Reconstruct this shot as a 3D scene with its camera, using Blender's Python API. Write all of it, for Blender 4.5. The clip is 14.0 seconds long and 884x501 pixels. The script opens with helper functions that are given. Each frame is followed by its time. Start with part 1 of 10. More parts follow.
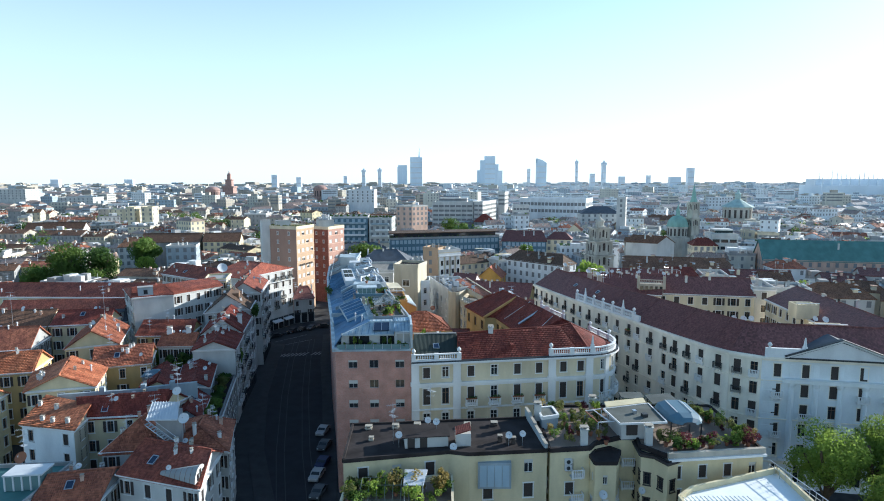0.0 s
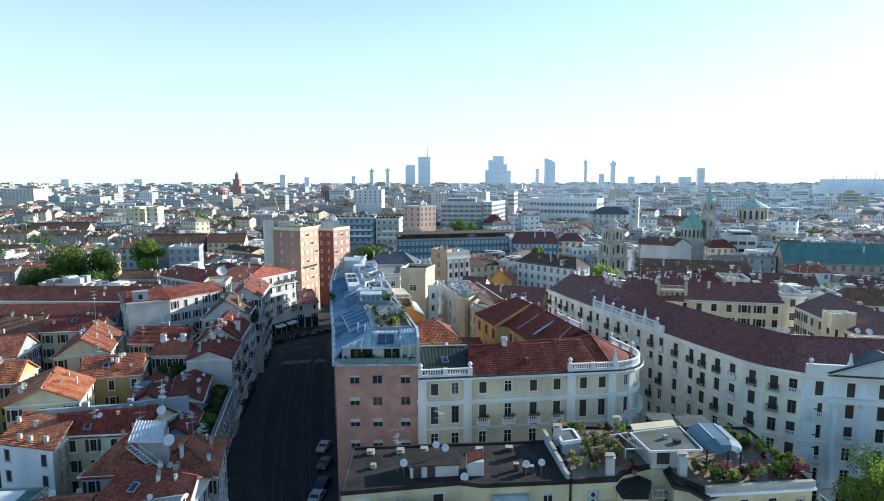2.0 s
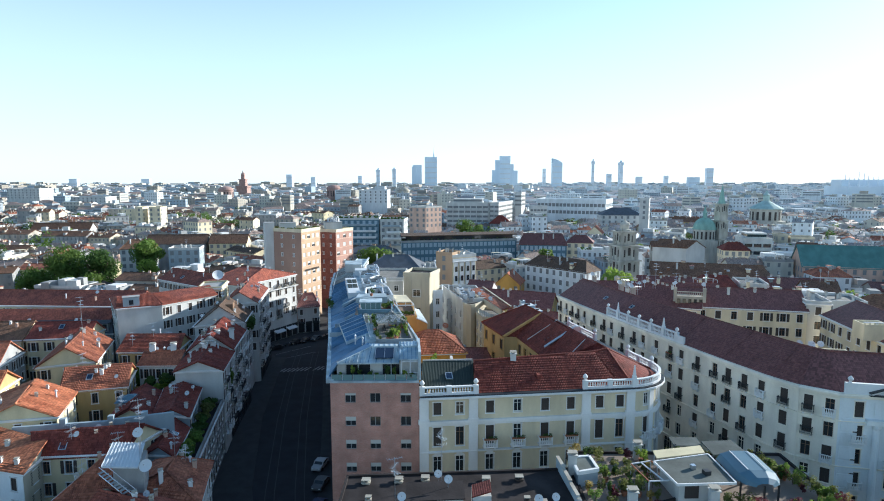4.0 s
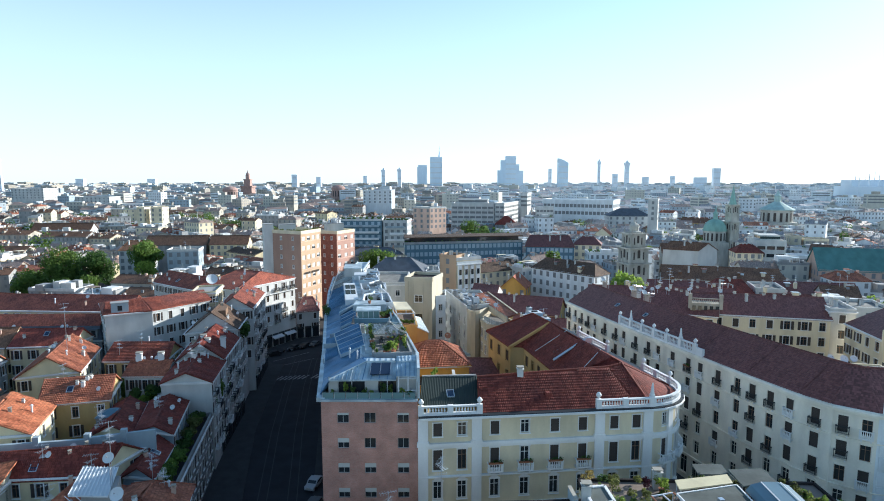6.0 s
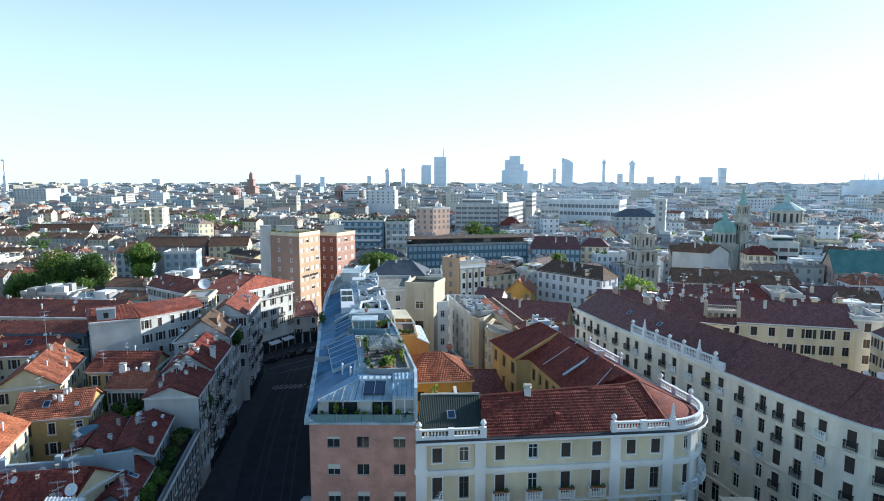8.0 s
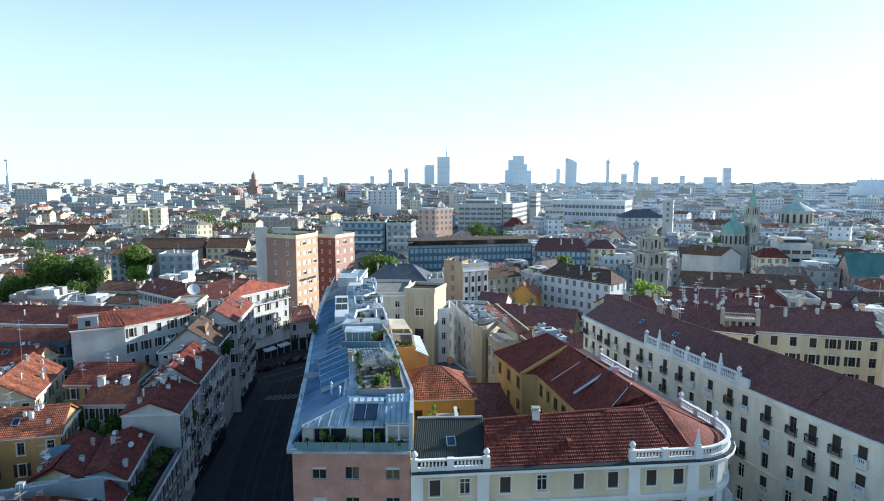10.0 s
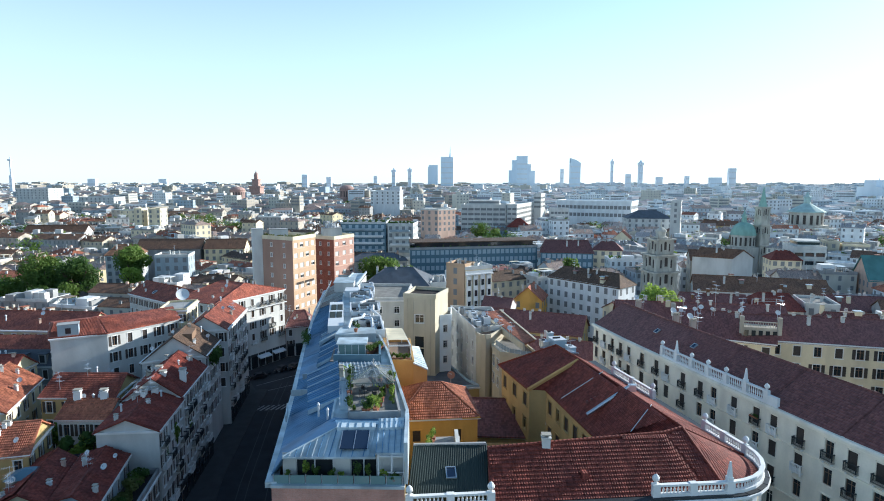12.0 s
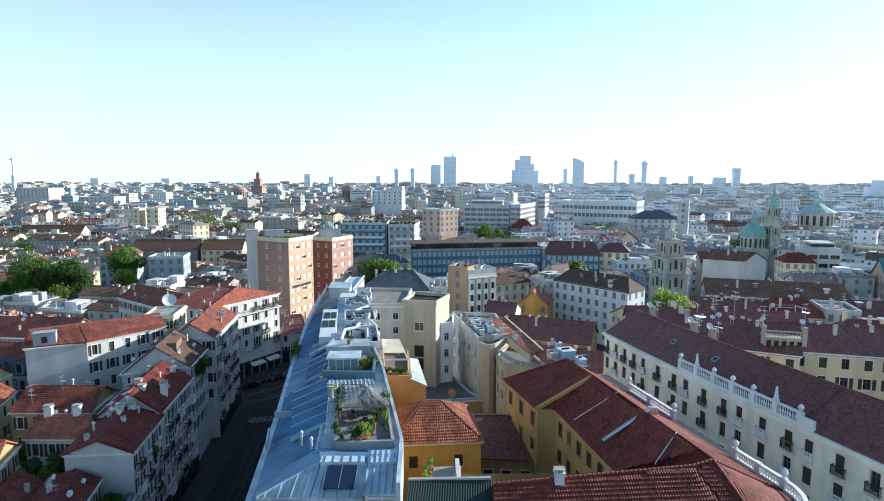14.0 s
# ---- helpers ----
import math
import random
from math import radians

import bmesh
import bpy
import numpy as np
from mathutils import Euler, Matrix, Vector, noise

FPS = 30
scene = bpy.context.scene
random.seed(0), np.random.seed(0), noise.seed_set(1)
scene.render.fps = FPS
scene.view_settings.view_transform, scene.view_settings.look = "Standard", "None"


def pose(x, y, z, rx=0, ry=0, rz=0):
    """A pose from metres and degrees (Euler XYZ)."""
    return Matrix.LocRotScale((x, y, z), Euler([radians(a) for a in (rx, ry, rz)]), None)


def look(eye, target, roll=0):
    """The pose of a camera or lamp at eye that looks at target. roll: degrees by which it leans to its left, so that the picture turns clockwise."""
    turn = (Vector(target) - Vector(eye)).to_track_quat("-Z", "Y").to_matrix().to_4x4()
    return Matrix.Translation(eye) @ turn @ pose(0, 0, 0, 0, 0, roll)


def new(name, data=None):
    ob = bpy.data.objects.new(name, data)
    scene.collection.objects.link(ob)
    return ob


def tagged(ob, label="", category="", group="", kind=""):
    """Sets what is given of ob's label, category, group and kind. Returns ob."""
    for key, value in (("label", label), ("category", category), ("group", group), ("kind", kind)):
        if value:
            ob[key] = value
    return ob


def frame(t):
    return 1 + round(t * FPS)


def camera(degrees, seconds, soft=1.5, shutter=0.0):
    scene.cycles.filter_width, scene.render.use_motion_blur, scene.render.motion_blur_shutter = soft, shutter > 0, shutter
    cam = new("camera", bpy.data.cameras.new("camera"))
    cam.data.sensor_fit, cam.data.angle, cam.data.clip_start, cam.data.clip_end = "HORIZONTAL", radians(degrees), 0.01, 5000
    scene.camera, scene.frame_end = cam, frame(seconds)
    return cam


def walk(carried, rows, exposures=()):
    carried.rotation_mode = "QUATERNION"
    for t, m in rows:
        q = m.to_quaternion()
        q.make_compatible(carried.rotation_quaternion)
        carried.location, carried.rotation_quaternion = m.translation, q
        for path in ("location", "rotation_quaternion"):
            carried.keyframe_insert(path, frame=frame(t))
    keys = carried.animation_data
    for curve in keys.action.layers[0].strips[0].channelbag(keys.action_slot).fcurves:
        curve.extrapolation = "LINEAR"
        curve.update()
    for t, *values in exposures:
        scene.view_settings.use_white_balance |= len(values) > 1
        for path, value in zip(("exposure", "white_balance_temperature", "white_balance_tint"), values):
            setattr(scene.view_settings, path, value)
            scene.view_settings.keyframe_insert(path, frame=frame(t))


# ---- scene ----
cam = camera(74.13, 14.0, 1.0)
PATH = [
    (0, (-0.000, 0.000, 51.000), (-0.00, 198.57, 27.09), -0.09),
    (0.5, (-0.127, 1.900, 50.967), (-0.82, 200.46, 27.05), -0.08),
    (1, (-0.229, 3.827, 50.958), (-1.60, 202.39, 27.03), -0.08),
    (1.5, (-0.268, 5.780, 50.954), (-2.33, 204.33, 27.03), -0.07),
    (2, (-0.255, 7.719, 50.952), (-2.97, 206.27, 27.04), -0.06),
    (2.5, (-0.213, 9.621, 50.981), (-3.50, 208.16, 27.05), -0.06),
    (3, (-0.171, 11.437, 51.000), (-4.04, 209.96, 27.07), -0.04),
    (5.5, (0.307, 19.776, 51.141), (-5.97, 218.24, 27.22), 0.03),
    (6, (0.387, 21.419, 51.152), (-6.34, 219.87, 27.25), 0.03),
    (6.5, (0.470, 23.025, 51.167), (-6.62, 221.46, 27.25), 0.02),
    (7, (0.531, 24.656, 51.198), (-6.92, 223.08, 27.28), 0.02),
    (7.5, (0.593, 26.314, 51.247), (-7.24, 224.72, 27.31), 0.00),
    (8, (0.645, 28.028, 51.296), (-7.52, 226.42, 27.36), -0.01),
    (10.5, (0.861, 36.823, 51.345), (-8.73, 235.16, 27.46), -0.02),
    (11, (0.875, 38.579, 51.324), (-9.03, 236.90, 27.45), -0.01),
    (11.5, (0.939, 40.315, 51.283), (-9.22, 238.63, 27.43), 0.03),
    (12, (0.907, 42.009, 51.238), (-9.53, 240.31, 27.36), 0.05),
    (12.5, (0.906, 43.674, 51.220), (-9.77, 241.95, 27.31), 0.07),
    (13, (0.891, 45.427, 51.217), (-10.03, 243.69, 27.30), 0.08),
    (13.5, (0.864, 47.274, 51.181), (-10.31, 245.52, 27.24), 0.09),
    (14, (0.862, 49.140, 51.163), (-10.53, 247.37, 27.22), 0.10),
]
walk(cam, [(t, look(eye, target, roll)) for t, eye, target, roll in PATH], [(0, 0.91, 5480, 6), (14, 0.91, 5480, 6)])

# ---- light ----
SUN_EL, SUN_AZ = radians(16.8), radians(61)   # azimuth clockwise from +y
world = bpy.data.worlds.new("sky")
scene.world = world
world.use_nodes = True
wn = world.node_tree
sky = wn.nodes.new("ShaderNodeTexSky")
sky.sky_type, sky.sun_disc = "NISHITA", False
sky.sun_elevation, sky.sun_rotation = SUN_EL, SUN_AZ
sky.air_density, sky.dust_density, sky.ozone_density = 1.0, 0.3, 2.0
# morning haze: the sky pales towards the horizon all round
geo = wn.nodes.new("ShaderNodeTexCoord")
sep = wn.nodes.new("ShaderNodeSeparateXYZ")
wn.links.new(geo.outputs["Generated"], sep.inputs[0])
veil = wn.nodes.new("ShaderNodeMapRange")
veil.interpolation_type = "SMOOTHSTEP"
veil.inputs[1].default_value, veil.inputs[2].default_value = -0.02, 0.52
veil.inputs[3].default_value, veil.inputs[4].default_value = 0.74, 0.0
wn.links.new(sep.outputs["Z"], veil.inputs[0])
pale = wn.nodes.new("ShaderNodeMix")
pale.data_type = "RGBA"
pale.inputs[7].default_value = (4.5, 4.95, 5.1, 1)
wn.links.new(veil.outputs[0], pale.inputs[0])
warm = wn.nodes.new("ShaderNodeMix")
warm.data_type, warm.blend_type = "RGBA", "MULTIPLY"
warm.inputs[0].default_value, warm.inputs[7].default_value = 1.0, (0.98, 0.97, 0.86, 1)
wn.links.new(sky.outputs[0], warm.inputs[6])
wn.links.new(warm.outputs[2], pale.inputs[6])
wn.links.new(pale.outputs[2], wn.nodes["Background"].inputs[0])
wn.nodes["Background"].inputs[1].default_value = 0.128
sun = new("sun", bpy.data.lights.new("sun", "SUN"))
sun.data.energy, sun.data.angle, sun.data.color = 5.0, radians(0.6), (1.0, 0.88, 0.72)
sun.matrix_world = look((0, 0, 0), (-math.sin(SUN_AZ) * math.cos(SUN_EL), -math.cos(SUN_AZ) * math.cos(SUN_EL), -math.sin(SUN_EL)))


# ---- materials ----
def material(name, colour, rough=0.85, metal=0.0, grain=0.0, stain=0.0, scale=1.0, bump=0.0, random_tint=0.0, spec=0.3):
    """Principled surface: fine grain, large stains, bump, and a shift of value from object to object."""
    m = bpy.data.materials.new(name)
    m.use_nodes = True
    nt = m.node_tree
    b = nt.nodes["Principled BSDF"]
    b.inputs["Roughness"].default_value, b.inputs["Metallic"].default_value = rough, metal
    b.inputs["Specular IOR Level"].default_value = spec
    co = nt.nodes.new("ShaderNodeTexCoord")
    big = nt.nodes.new("ShaderNodeTexNoise")
    big.inputs["Scale"].default_value, big.inputs["Detail"].default_value = 0.35 * scale, 6
    fine = nt.nodes.new("ShaderNodeTexNoise")
    fine.inputs["Scale"].default_value, fine.inputs["Detail"].default_value = 4.0 * scale, 4
    stretch = nt.nodes.new("ShaderNodeMapping")
    stretch.inputs["Scale"].default_value = (1.0, 1.0, 0.35)
    nt.links.new(co.outputs["Object"], stretch.inputs[0])
    nt.links.new(stretch.outputs[0], big.inputs["Vector"])
    nt.links.new(co.outputs["Object"], fine.inputs["Vector"])
    dark = tuple(c * (1 - stain) for c in colour)
    mix = nt.nodes.new("ShaderNodeMix")
    mix.data_type = "RGBA"
    mix.inputs[6].default_value, mix.inputs[7].default_value = (*dark, 1), (*[min(1, c * (1 + 0.4 * stain)) for c in colour], 1)
    ramp = nt.nodes.new("ShaderNodeMapRange")
    ramp.inputs[1].default_value, ramp.inputs[2].default_value = 0.35, 0.65
    nt.links.new(big.outputs["Fac"], ramp.inputs[0])
    nt.links.new(ramp.outputs[0], mix.inputs[0])
    hsv = nt.nodes.new("ShaderNodeHueSaturation")
    info = nt.nodes.new("ShaderNodeObjectInfo")
    val = nt.nodes.new("ShaderNodeMath")
    val.operation = "MULTIPLY_ADD"
    val.inputs[1].default_value, val.inputs[2].default_value = grain, 1 - grain / 2
    nt.links.new(fine.outputs["Fac"], val.inputs[0])
    add = nt.nodes.new("ShaderNodeMath")
    add.operation = "MULTIPLY_ADD"
    add.inputs[1].default_value, add.inputs[2].default_value = random_tint, -random_tint / 2
    nt.links.new(info.outputs["Random"], add.inputs[0])
    tot = nt.nodes.new("ShaderNodeMath")
    nt.links.new(val.outputs[0], tot.inputs[0])
    nt.links.new(add.outputs[0], tot.inputs[1])
    nt.links.new(tot.outputs[0], hsv.inputs["Value"])
    nt.links.new(mix.outputs[2], hsv.inputs["Color"])
    nt.links.new(hsv.outputs[0], b.inputs["Base Color"])
    if bump:
        bp = nt.nodes.new("ShaderNodeBump")
        bp.inputs["Strength"].default_value, bp.inputs["Distance"].default_value = bump, 0.05
        nt.links.new(fine.outputs["Fac"], bp.inputs["Height"])
        nt.links.new(bp.outputs[0], b.inputs["Normal"])
    return m


def tile_material(name, colour, second, rough=0.8, course=0.38, column=0.24, relief=0.6, island=0.0, spec=0.25):
    """Clay roof tiles on UV in metres: u along the eave, v up the slope."""
    m = bpy.data.materials.new(name)
    m.use_nodes = True
    nt = m.node_tree
    b = nt.nodes["Principled BSDF"]
    b.inputs["Roughness"].default_value = rough
    b.inputs["Specular IOR Level"].default_value = spec
    uv = nt.nodes.new("ShaderNodeUVMap")
    sep = nt.nodes.new("ShaderNodeSeparateXYZ")
    nt.links.new(uv.outputs[0], sep.inputs[0])

    def saw(socket, period):
        d = nt.nodes.new("ShaderNodeMath")
        d.operation, d.inputs[1].default_value = "DIVIDE", period
        nt.links.new(socket, d.inputs[0])
        f = nt.nodes.new("ShaderNodeMath")
        f.operation = "FRACT"
        nt.links.new(d.outputs[0], f.inputs[0])
        return f.outputs[0]

    rows = saw(sep.outputs[1], course)
    cols = saw(sep.outputs[0], column)
    ping = nt.nodes.new("ShaderNodeMath")
    ping.operation, ping.inputs[1].default_value = "PINGPONG", 0.5
    nt.links.new(cols, ping.inputs[0])
    height = nt.nodes.new("ShaderNodeMath")
    height.operation, height.inputs[1].default_value = "MULTIPLY_ADD", -0.9
    nt.links.new(rows, height.inputs[0])
    nt.links.new(ping.outputs[0], height.inputs[2])
    bp = nt.nodes.new("ShaderNodeBump")
    bp.inputs["Strength"].default_value, bp.inputs["Distance"].default_value = relief, 0.12
    nt.links.new(height.outputs[0], bp.inputs["Height"])
    nt.links.new(bp.outputs[0], b.inputs["Normal"])
    # one tone a tile, and broad weathering
    snap = nt.nodes.new("ShaderNodeVectorMath")
    snap.operation = "SNAP"
    snap.inputs[1].default_value = (column, course, 1)
    nt.links.new(uv.outputs[0], snap.inputs[0])
    white = nt.nodes.new("ShaderNodeTexWhiteNoise")
    nt.links.new(snap.outputs[0], white.inputs["Vector"])
    co = nt.nodes.new("ShaderNodeTexCoord")
    big = nt.nodes.new("ShaderNodeTexNoise")
    big.inputs["Scale"].default_value, big.inputs["Detail"].default_value = 0.45, 7
    nt.links.new(co.outputs["Object"], big.inputs["Vector"])
    ramp = nt.nodes.new("ShaderNodeMapRange")
    ramp.inputs[1].default_value, ramp.inputs[2].default_value = 0.32, 0.7
    nt.links.new(big.outputs["Fac"], ramp.inputs[0])
    mix = nt.nodes.new("ShaderNodeMix")
    mix.data_type = "RGBA"
    mix.inputs[6].default_value, mix.inputs[7].default_value = (*colour, 1), (*second, 1)
    nt.links.new(ramp.outputs[0], mix.inputs[0])
    hsv = nt.nodes.new("ShaderNodeHueSaturation")
    k = nt.nodes.new("ShaderNodeMath")
    k.operation, k.inputs[1].default_value, k.inputs[2].default_value = "MULTIPLY_ADD", 0.7, 0.65
    nt.links.new(white.outputs["Value"], k.inputs[0])
    last = k.outputs[0]
    info = nt.nodes.new("ShaderNodeObjectInfo")
    if island:
        geo = nt.nodes.new("ShaderNodeNewGeometry")
        source = geo.outputs["Random Per Island"]
    else:
        source = info.outputs["Random"]
    k2 = nt.nodes.new("ShaderNodeMath")
    k2.operation, k2.inputs[1].default_value = "MULTIPLY_ADD", 0.30
    nt.links.new(source, k2.inputs[0])
    nt.links.new(last, k2.inputs[2])
    k3 = nt.nodes.new("ShaderNodeMath")
    k3.operation, k3.inputs[1].default_value = "SUBTRACT", 0.15
    nt.links.new(k2.outputs[0], k3.inputs[0])
    # dark joint at the lower edge of each course
    j = nt.nodes.new("ShaderNodeMapRange")
    j.inputs[1].default_value, j.inputs[2].default_value, j.inputs[3].default_value, j.inputs[4].default_value = 0.0, 0.14, 0.55, 1.0
    nt.links.new(rows, j.inputs[0])
    k4 = nt.nodes.new("ShaderNodeMath")
    k4.operation = "MULTIPLY"
    nt.links.new(k3.outputs[0], k4.inputs[0])
    nt.links.new(j.outputs[0], k4.inputs[1])
    nt.links.new(k4.outputs[0], hsv.inputs["Value"])
    nt.links.new(mix.outputs[2], hsv.inputs["Color"])
    nt.links.new(hsv.outputs[0], b.inputs["Base Color"])
    return m


def brick_material(name, colour, second, mortar):
    m = bpy.data.materials.new(name)
    m.use_nodes = True
    nt = m.node_tree
    b = nt.nodes["Principled BSDF"]
    b.inputs["Roughness"].default_value = 0.9
    uv = nt.nodes.new("ShaderNodeUVMap")
    br = nt.nodes.new("ShaderNodeTexBrick")
    br.inputs["Scale"].default_value = 1.0
    br.inputs["Brick Width"].default_value, br.inputs["Row Height"].default_value = 0.26, 0.075
    br.inputs["Mortar Size"].default_value = 0.008
    br.inputs["Color1"].default_value, br.inputs["Color2"].default_value, br.inputs["Mortar"].default_value = (*colour, 1), (*second, 1), (*mortar, 1)
    nt.links.new(uv.outputs[0], br.inputs["Vector"])
    co = nt.nodes.new("ShaderNodeTexCoord")
    n = nt.nodes.new("ShaderNodeTexNoise")
    n.inputs["Scale"].default_value, n.inputs["Detail"].default_value = 0.6, 6
    nt.links.new(co.outputs["Object"], n.inputs["Vector"])
    hsv = nt.nodes.new("ShaderNodeHueSaturation")
    mr = nt.nodes.new("ShaderNodeMapRange")
    mr.inputs[1].default_value, mr.inputs[2].default_value, mr.inputs[3].default_value, mr.inputs[4].default_value = 0.3, 0.7, 0.8, 1.15
    nt.links.new(n.outputs["Fac"], mr.inputs[0])
    nt.links.new(mr.outputs[0], hsv.inputs["Value"])
    nt.links.new(br.outputs["Color"], hsv.inputs["Color"])
    nt.links.new(hsv.outputs[0], b.inputs["Base Color"])
    bp = nt.nodes.new("ShaderNodeBump")
    bp.inputs["Strength"].default_value, bp.inputs["Distance"].default_value = 0.4, 0.02
    nt.links.new(br.outputs["Fac"], bp.inputs["Height"])
    bp.invert = True
    nt.links.new(bp.outputs[0], b.inputs["Normal"])
    return m


def glass_material(name, colour, rough=0.08):
    m = bpy.data.materials.new(name)
    m.use_nodes = True
    nt = m.node_tree
    b = nt.nodes["Principled BSDF"]
    b.inputs["Base Color"].default_value = (*colour, 1)
    b.inputs["Roughness"].default_value = rough
    b.inputs["Specular IOR Level"].default_value = 0.5
    return m


def plaster(name, colour, stain=0.18):
    return material(name, colour, 0.9, 0, 0.12, stain, 1.0, 0.25, 0.10, 0.2)


CREAM = plaster("cream_plaster", (0.68, 0.60, 0.43))
IVORY = plaster("ivory_plaster", (0.84, 0.785, 0.67))
WHITE = plaster("white_plaster", (0.56, 0.56, 0.54), 0.16)
TRIM = plaster("white_trim", (0.74, 0.74, 0.73), 0.12)
GREY = plaster("grey_plaster", (0.34, 0.34, 0.335))
# darker grey: holds the shade of the old street fronts besides age stains
AGED_SHADED = plaster("aged_render", (0.26, 0.26, 0.255), 0.3)
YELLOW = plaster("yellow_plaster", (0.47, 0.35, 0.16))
OCHRE = plaster("ochre_plaster", (0.66, 0.38, 0.10))
OCHRE_DULL = plaster("dull_ochre_plaster", (0.50, 0.31, 0.12))
PALE_YELLOW = plaster("pale_yellow_plaster", (0.66, 0.58, 0.38))
TAN = plaster("tan_plaster", (0.52, 0.47, 0.36))
BLUE_WALL = plaster("bluish_plaster", (0.34, 0.40, 0.44))
PINK = plaster("pink_plaster", (0.60, 0.42, 0.33))
PAVILION = plaster("bluish_white_plaster", (0.76, 0.79, 0.80), 0.12)
PALE_STONE = plaster("pale_weathered_stone", (0.50, 0.48, 0.42), 0.3)
STONE = plaster("weathered_stone", (0.42, 0.39, 0.33), 0.3)
ORANGE_CLAD = plaster("orange_cladding", (0.33, 0.215, 0.165), 0.1)
ORANGE_LIGHT = plaster("light_orange_cladding", (0.46, 0.325, 0.215), 0.1)
ROSE = plaster("rose_cladding", (0.44, 0.27, 0.215), 0.1)
RED_CLAD = brick_material("red_cladding", (0.26, 0.09, 0.062), (0.22, 0.075, 0.052), (0.30, 0.15, 0.11))
BRICK = brick_material("pink_brick", (0.50, 0.255, 0.20), (0.43, 0.205, 0.155), (0.47, 0.35, 0.30))
OFFICE = material("blue_grey_panel", (0.10, 0.175, 0.23), 0.5, 0.0, 0.06, 0.1)
CONCRETE_DARK = material("mossy_concrete", (0.115, 0.13, 0.12), 0.9, 0, 0.3, 0.35, 1, 0.3)
CONCRETE = material("concrete", (0.34, 0.34, 0.335), 0.9, 0, 0.2, 0.2, 1, 0.3, 0.1)
ASPHALT = material("asphalt", (0.027, 0.029, 0.035), 0.9, 0, 0.25, 0.25, 1, 0.3)
PAVING = material("paving_stone", (0.045, 0.046, 0.049), 0.9, 0, 0.25, 0.2, 1.5, 0.3)
PAINT = material("road_paint", (0.24, 0.24, 0.24), 0.8, 0, 0.4, 0.3, 2)
STEEL = material("rail_steel", (0.055, 0.055, 0.06), 0.7, 0.3)
ZINC = material("blue_grey_zinc", (0.115, 0.22, 0.36), 0.55, 0.0, 0.15, 0.3, 1, 0.0, 0.3, 0.2)
LIGHT_ZINC = material("light_metal_roof", (0.47, 0.54, 0.58), 0.45, 0.1, 0.2, 0.35, 1.3, 0, 0.2)
TAR = material("roofing_felt", (0.042, 0.036, 0.036), 0.95, 0, 0.25, 0.4, 1, 0.4, 0, 0.15)
GRAVEL = material("gravel_roof", (0.22, 0.215, 0.20), 0.95, 0, 0.4, 0.25, 2, 0.5)
GREEN_SHEET = material("dark_green_sheet", (0.022, 0.034, 0.032), 0.8, 0.0, 0.05, 0.1)
COPPER = material("green_copper", (0.26, 0.42, 0.36), 0.7, 0, 0.1, 0.2, 1)
PALE_COPPER = material("pale_copper", (0.40, 0.52, 0.49), 0.7, 0, 0.1, 0.2, 1)
GREEN_COPPER = material("dark_green_roof", (0.10, 0.215, 0.20), 0.75, 0, 0.1, 0.2, 1)
SLATE = material("slate_roof", (0.10, 0.11, 0.13), 0.7, 0, 0.2, 0.2, 1.5, 0.3, 0.15)
DARK = material("dark_metal", (0.05, 0.055, 0.06), 0.5, 0.5)
WHITE_METAL = material("white_metal", (0.60, 0.62, 0.64), 0.5, 0.0, 0.03, 0.06)
CHROME = material("galvanised_metal", (0.55, 0.58, 0.62), 0.35, 0.8)
TERRACE = material("terrace_tiles", (0.24, 0.19, 0.155), 0.85, 0, 0.2, 0.15)
WOOD = material("weathered_wood", (0.22, 0.14, 0.09), 0.8, 0, 0.2, 0.2)
POT = material("terracotta_pot", (0.30, 0.13, 0.075), 0.8, 0, 0.1, 0.1)
SHUTTER = material("dark_brown_shutter", (0.060, 0.050, 0.046), 0.6, 0, 0.05, 0.1, 1, 0, 0.02)
SHUTTER_GREEN = material("grey_green_shutter", (0.11, 0.14, 0.12), 0.6)
# panes beyond 150 m are greyed, since haze would weaken their contrast
HAZE_PANE = material("grey_far_window", (0.20, 0.21, 0.22), 0.5, 0, 0.1, 0.1)
BLIND = material("pale_roller_blind", (0.52, 0.52, 0.50), 0.7)
PALE_PANEL = material("pale_blue_panel", (0.36, 0.47, 0.56), 0.4, 0, 0.05, 0.1)
WHITE_COAT = material("white_roof_coating", (0.86, 0.88, 0.88), 0.5, 0, 0.05, 0.08)
NET = material("grey_shade_net", (0.20, 0.21, 0.20), 0.9, 0, 0.2, 0.3)
# red brick paled to pink for the haze around the far castle and churches
HAZE_BRICK = plaster("old_dark_brick", (0.40, 0.27, 0.235))
GLASS = glass_material("window_glass", (0.025, 0.03, 0.036))
ROOF_GLASS = glass_material("conservatory_glass", (0.16, 0.24, 0.24), 0.05)
PANEL_GLASS = glass_material("blue_panel_glass", (0.02, 0.035, 0.07), 0.22)
TILE_RED = tile_material("red_clay_tiles", (0.225, 0.054, 0.036), (0.145, 0.038, 0.030))
TILE_OLD = tile_material("weathered_red_tiles", (0.33, 0.098, 0.060), (0.175, 0.056, 0.042))
TILE_DARK = tile_material("dark_red_tiles", (0.178, 0.072, 0.062), (0.162, 0.065, 0.056), 0.65, relief=0.3, spec=0.35)
TILE_ORANGE = tile_material("orange_clay_tiles", (0.56, 0.215, 0.105), (0.36, 0.12, 0.06))
TILE_UMBER = tile_material("umber_clay_tiles", (0.125, 0.078, 0.052), (0.085, 0.056, 0.04))
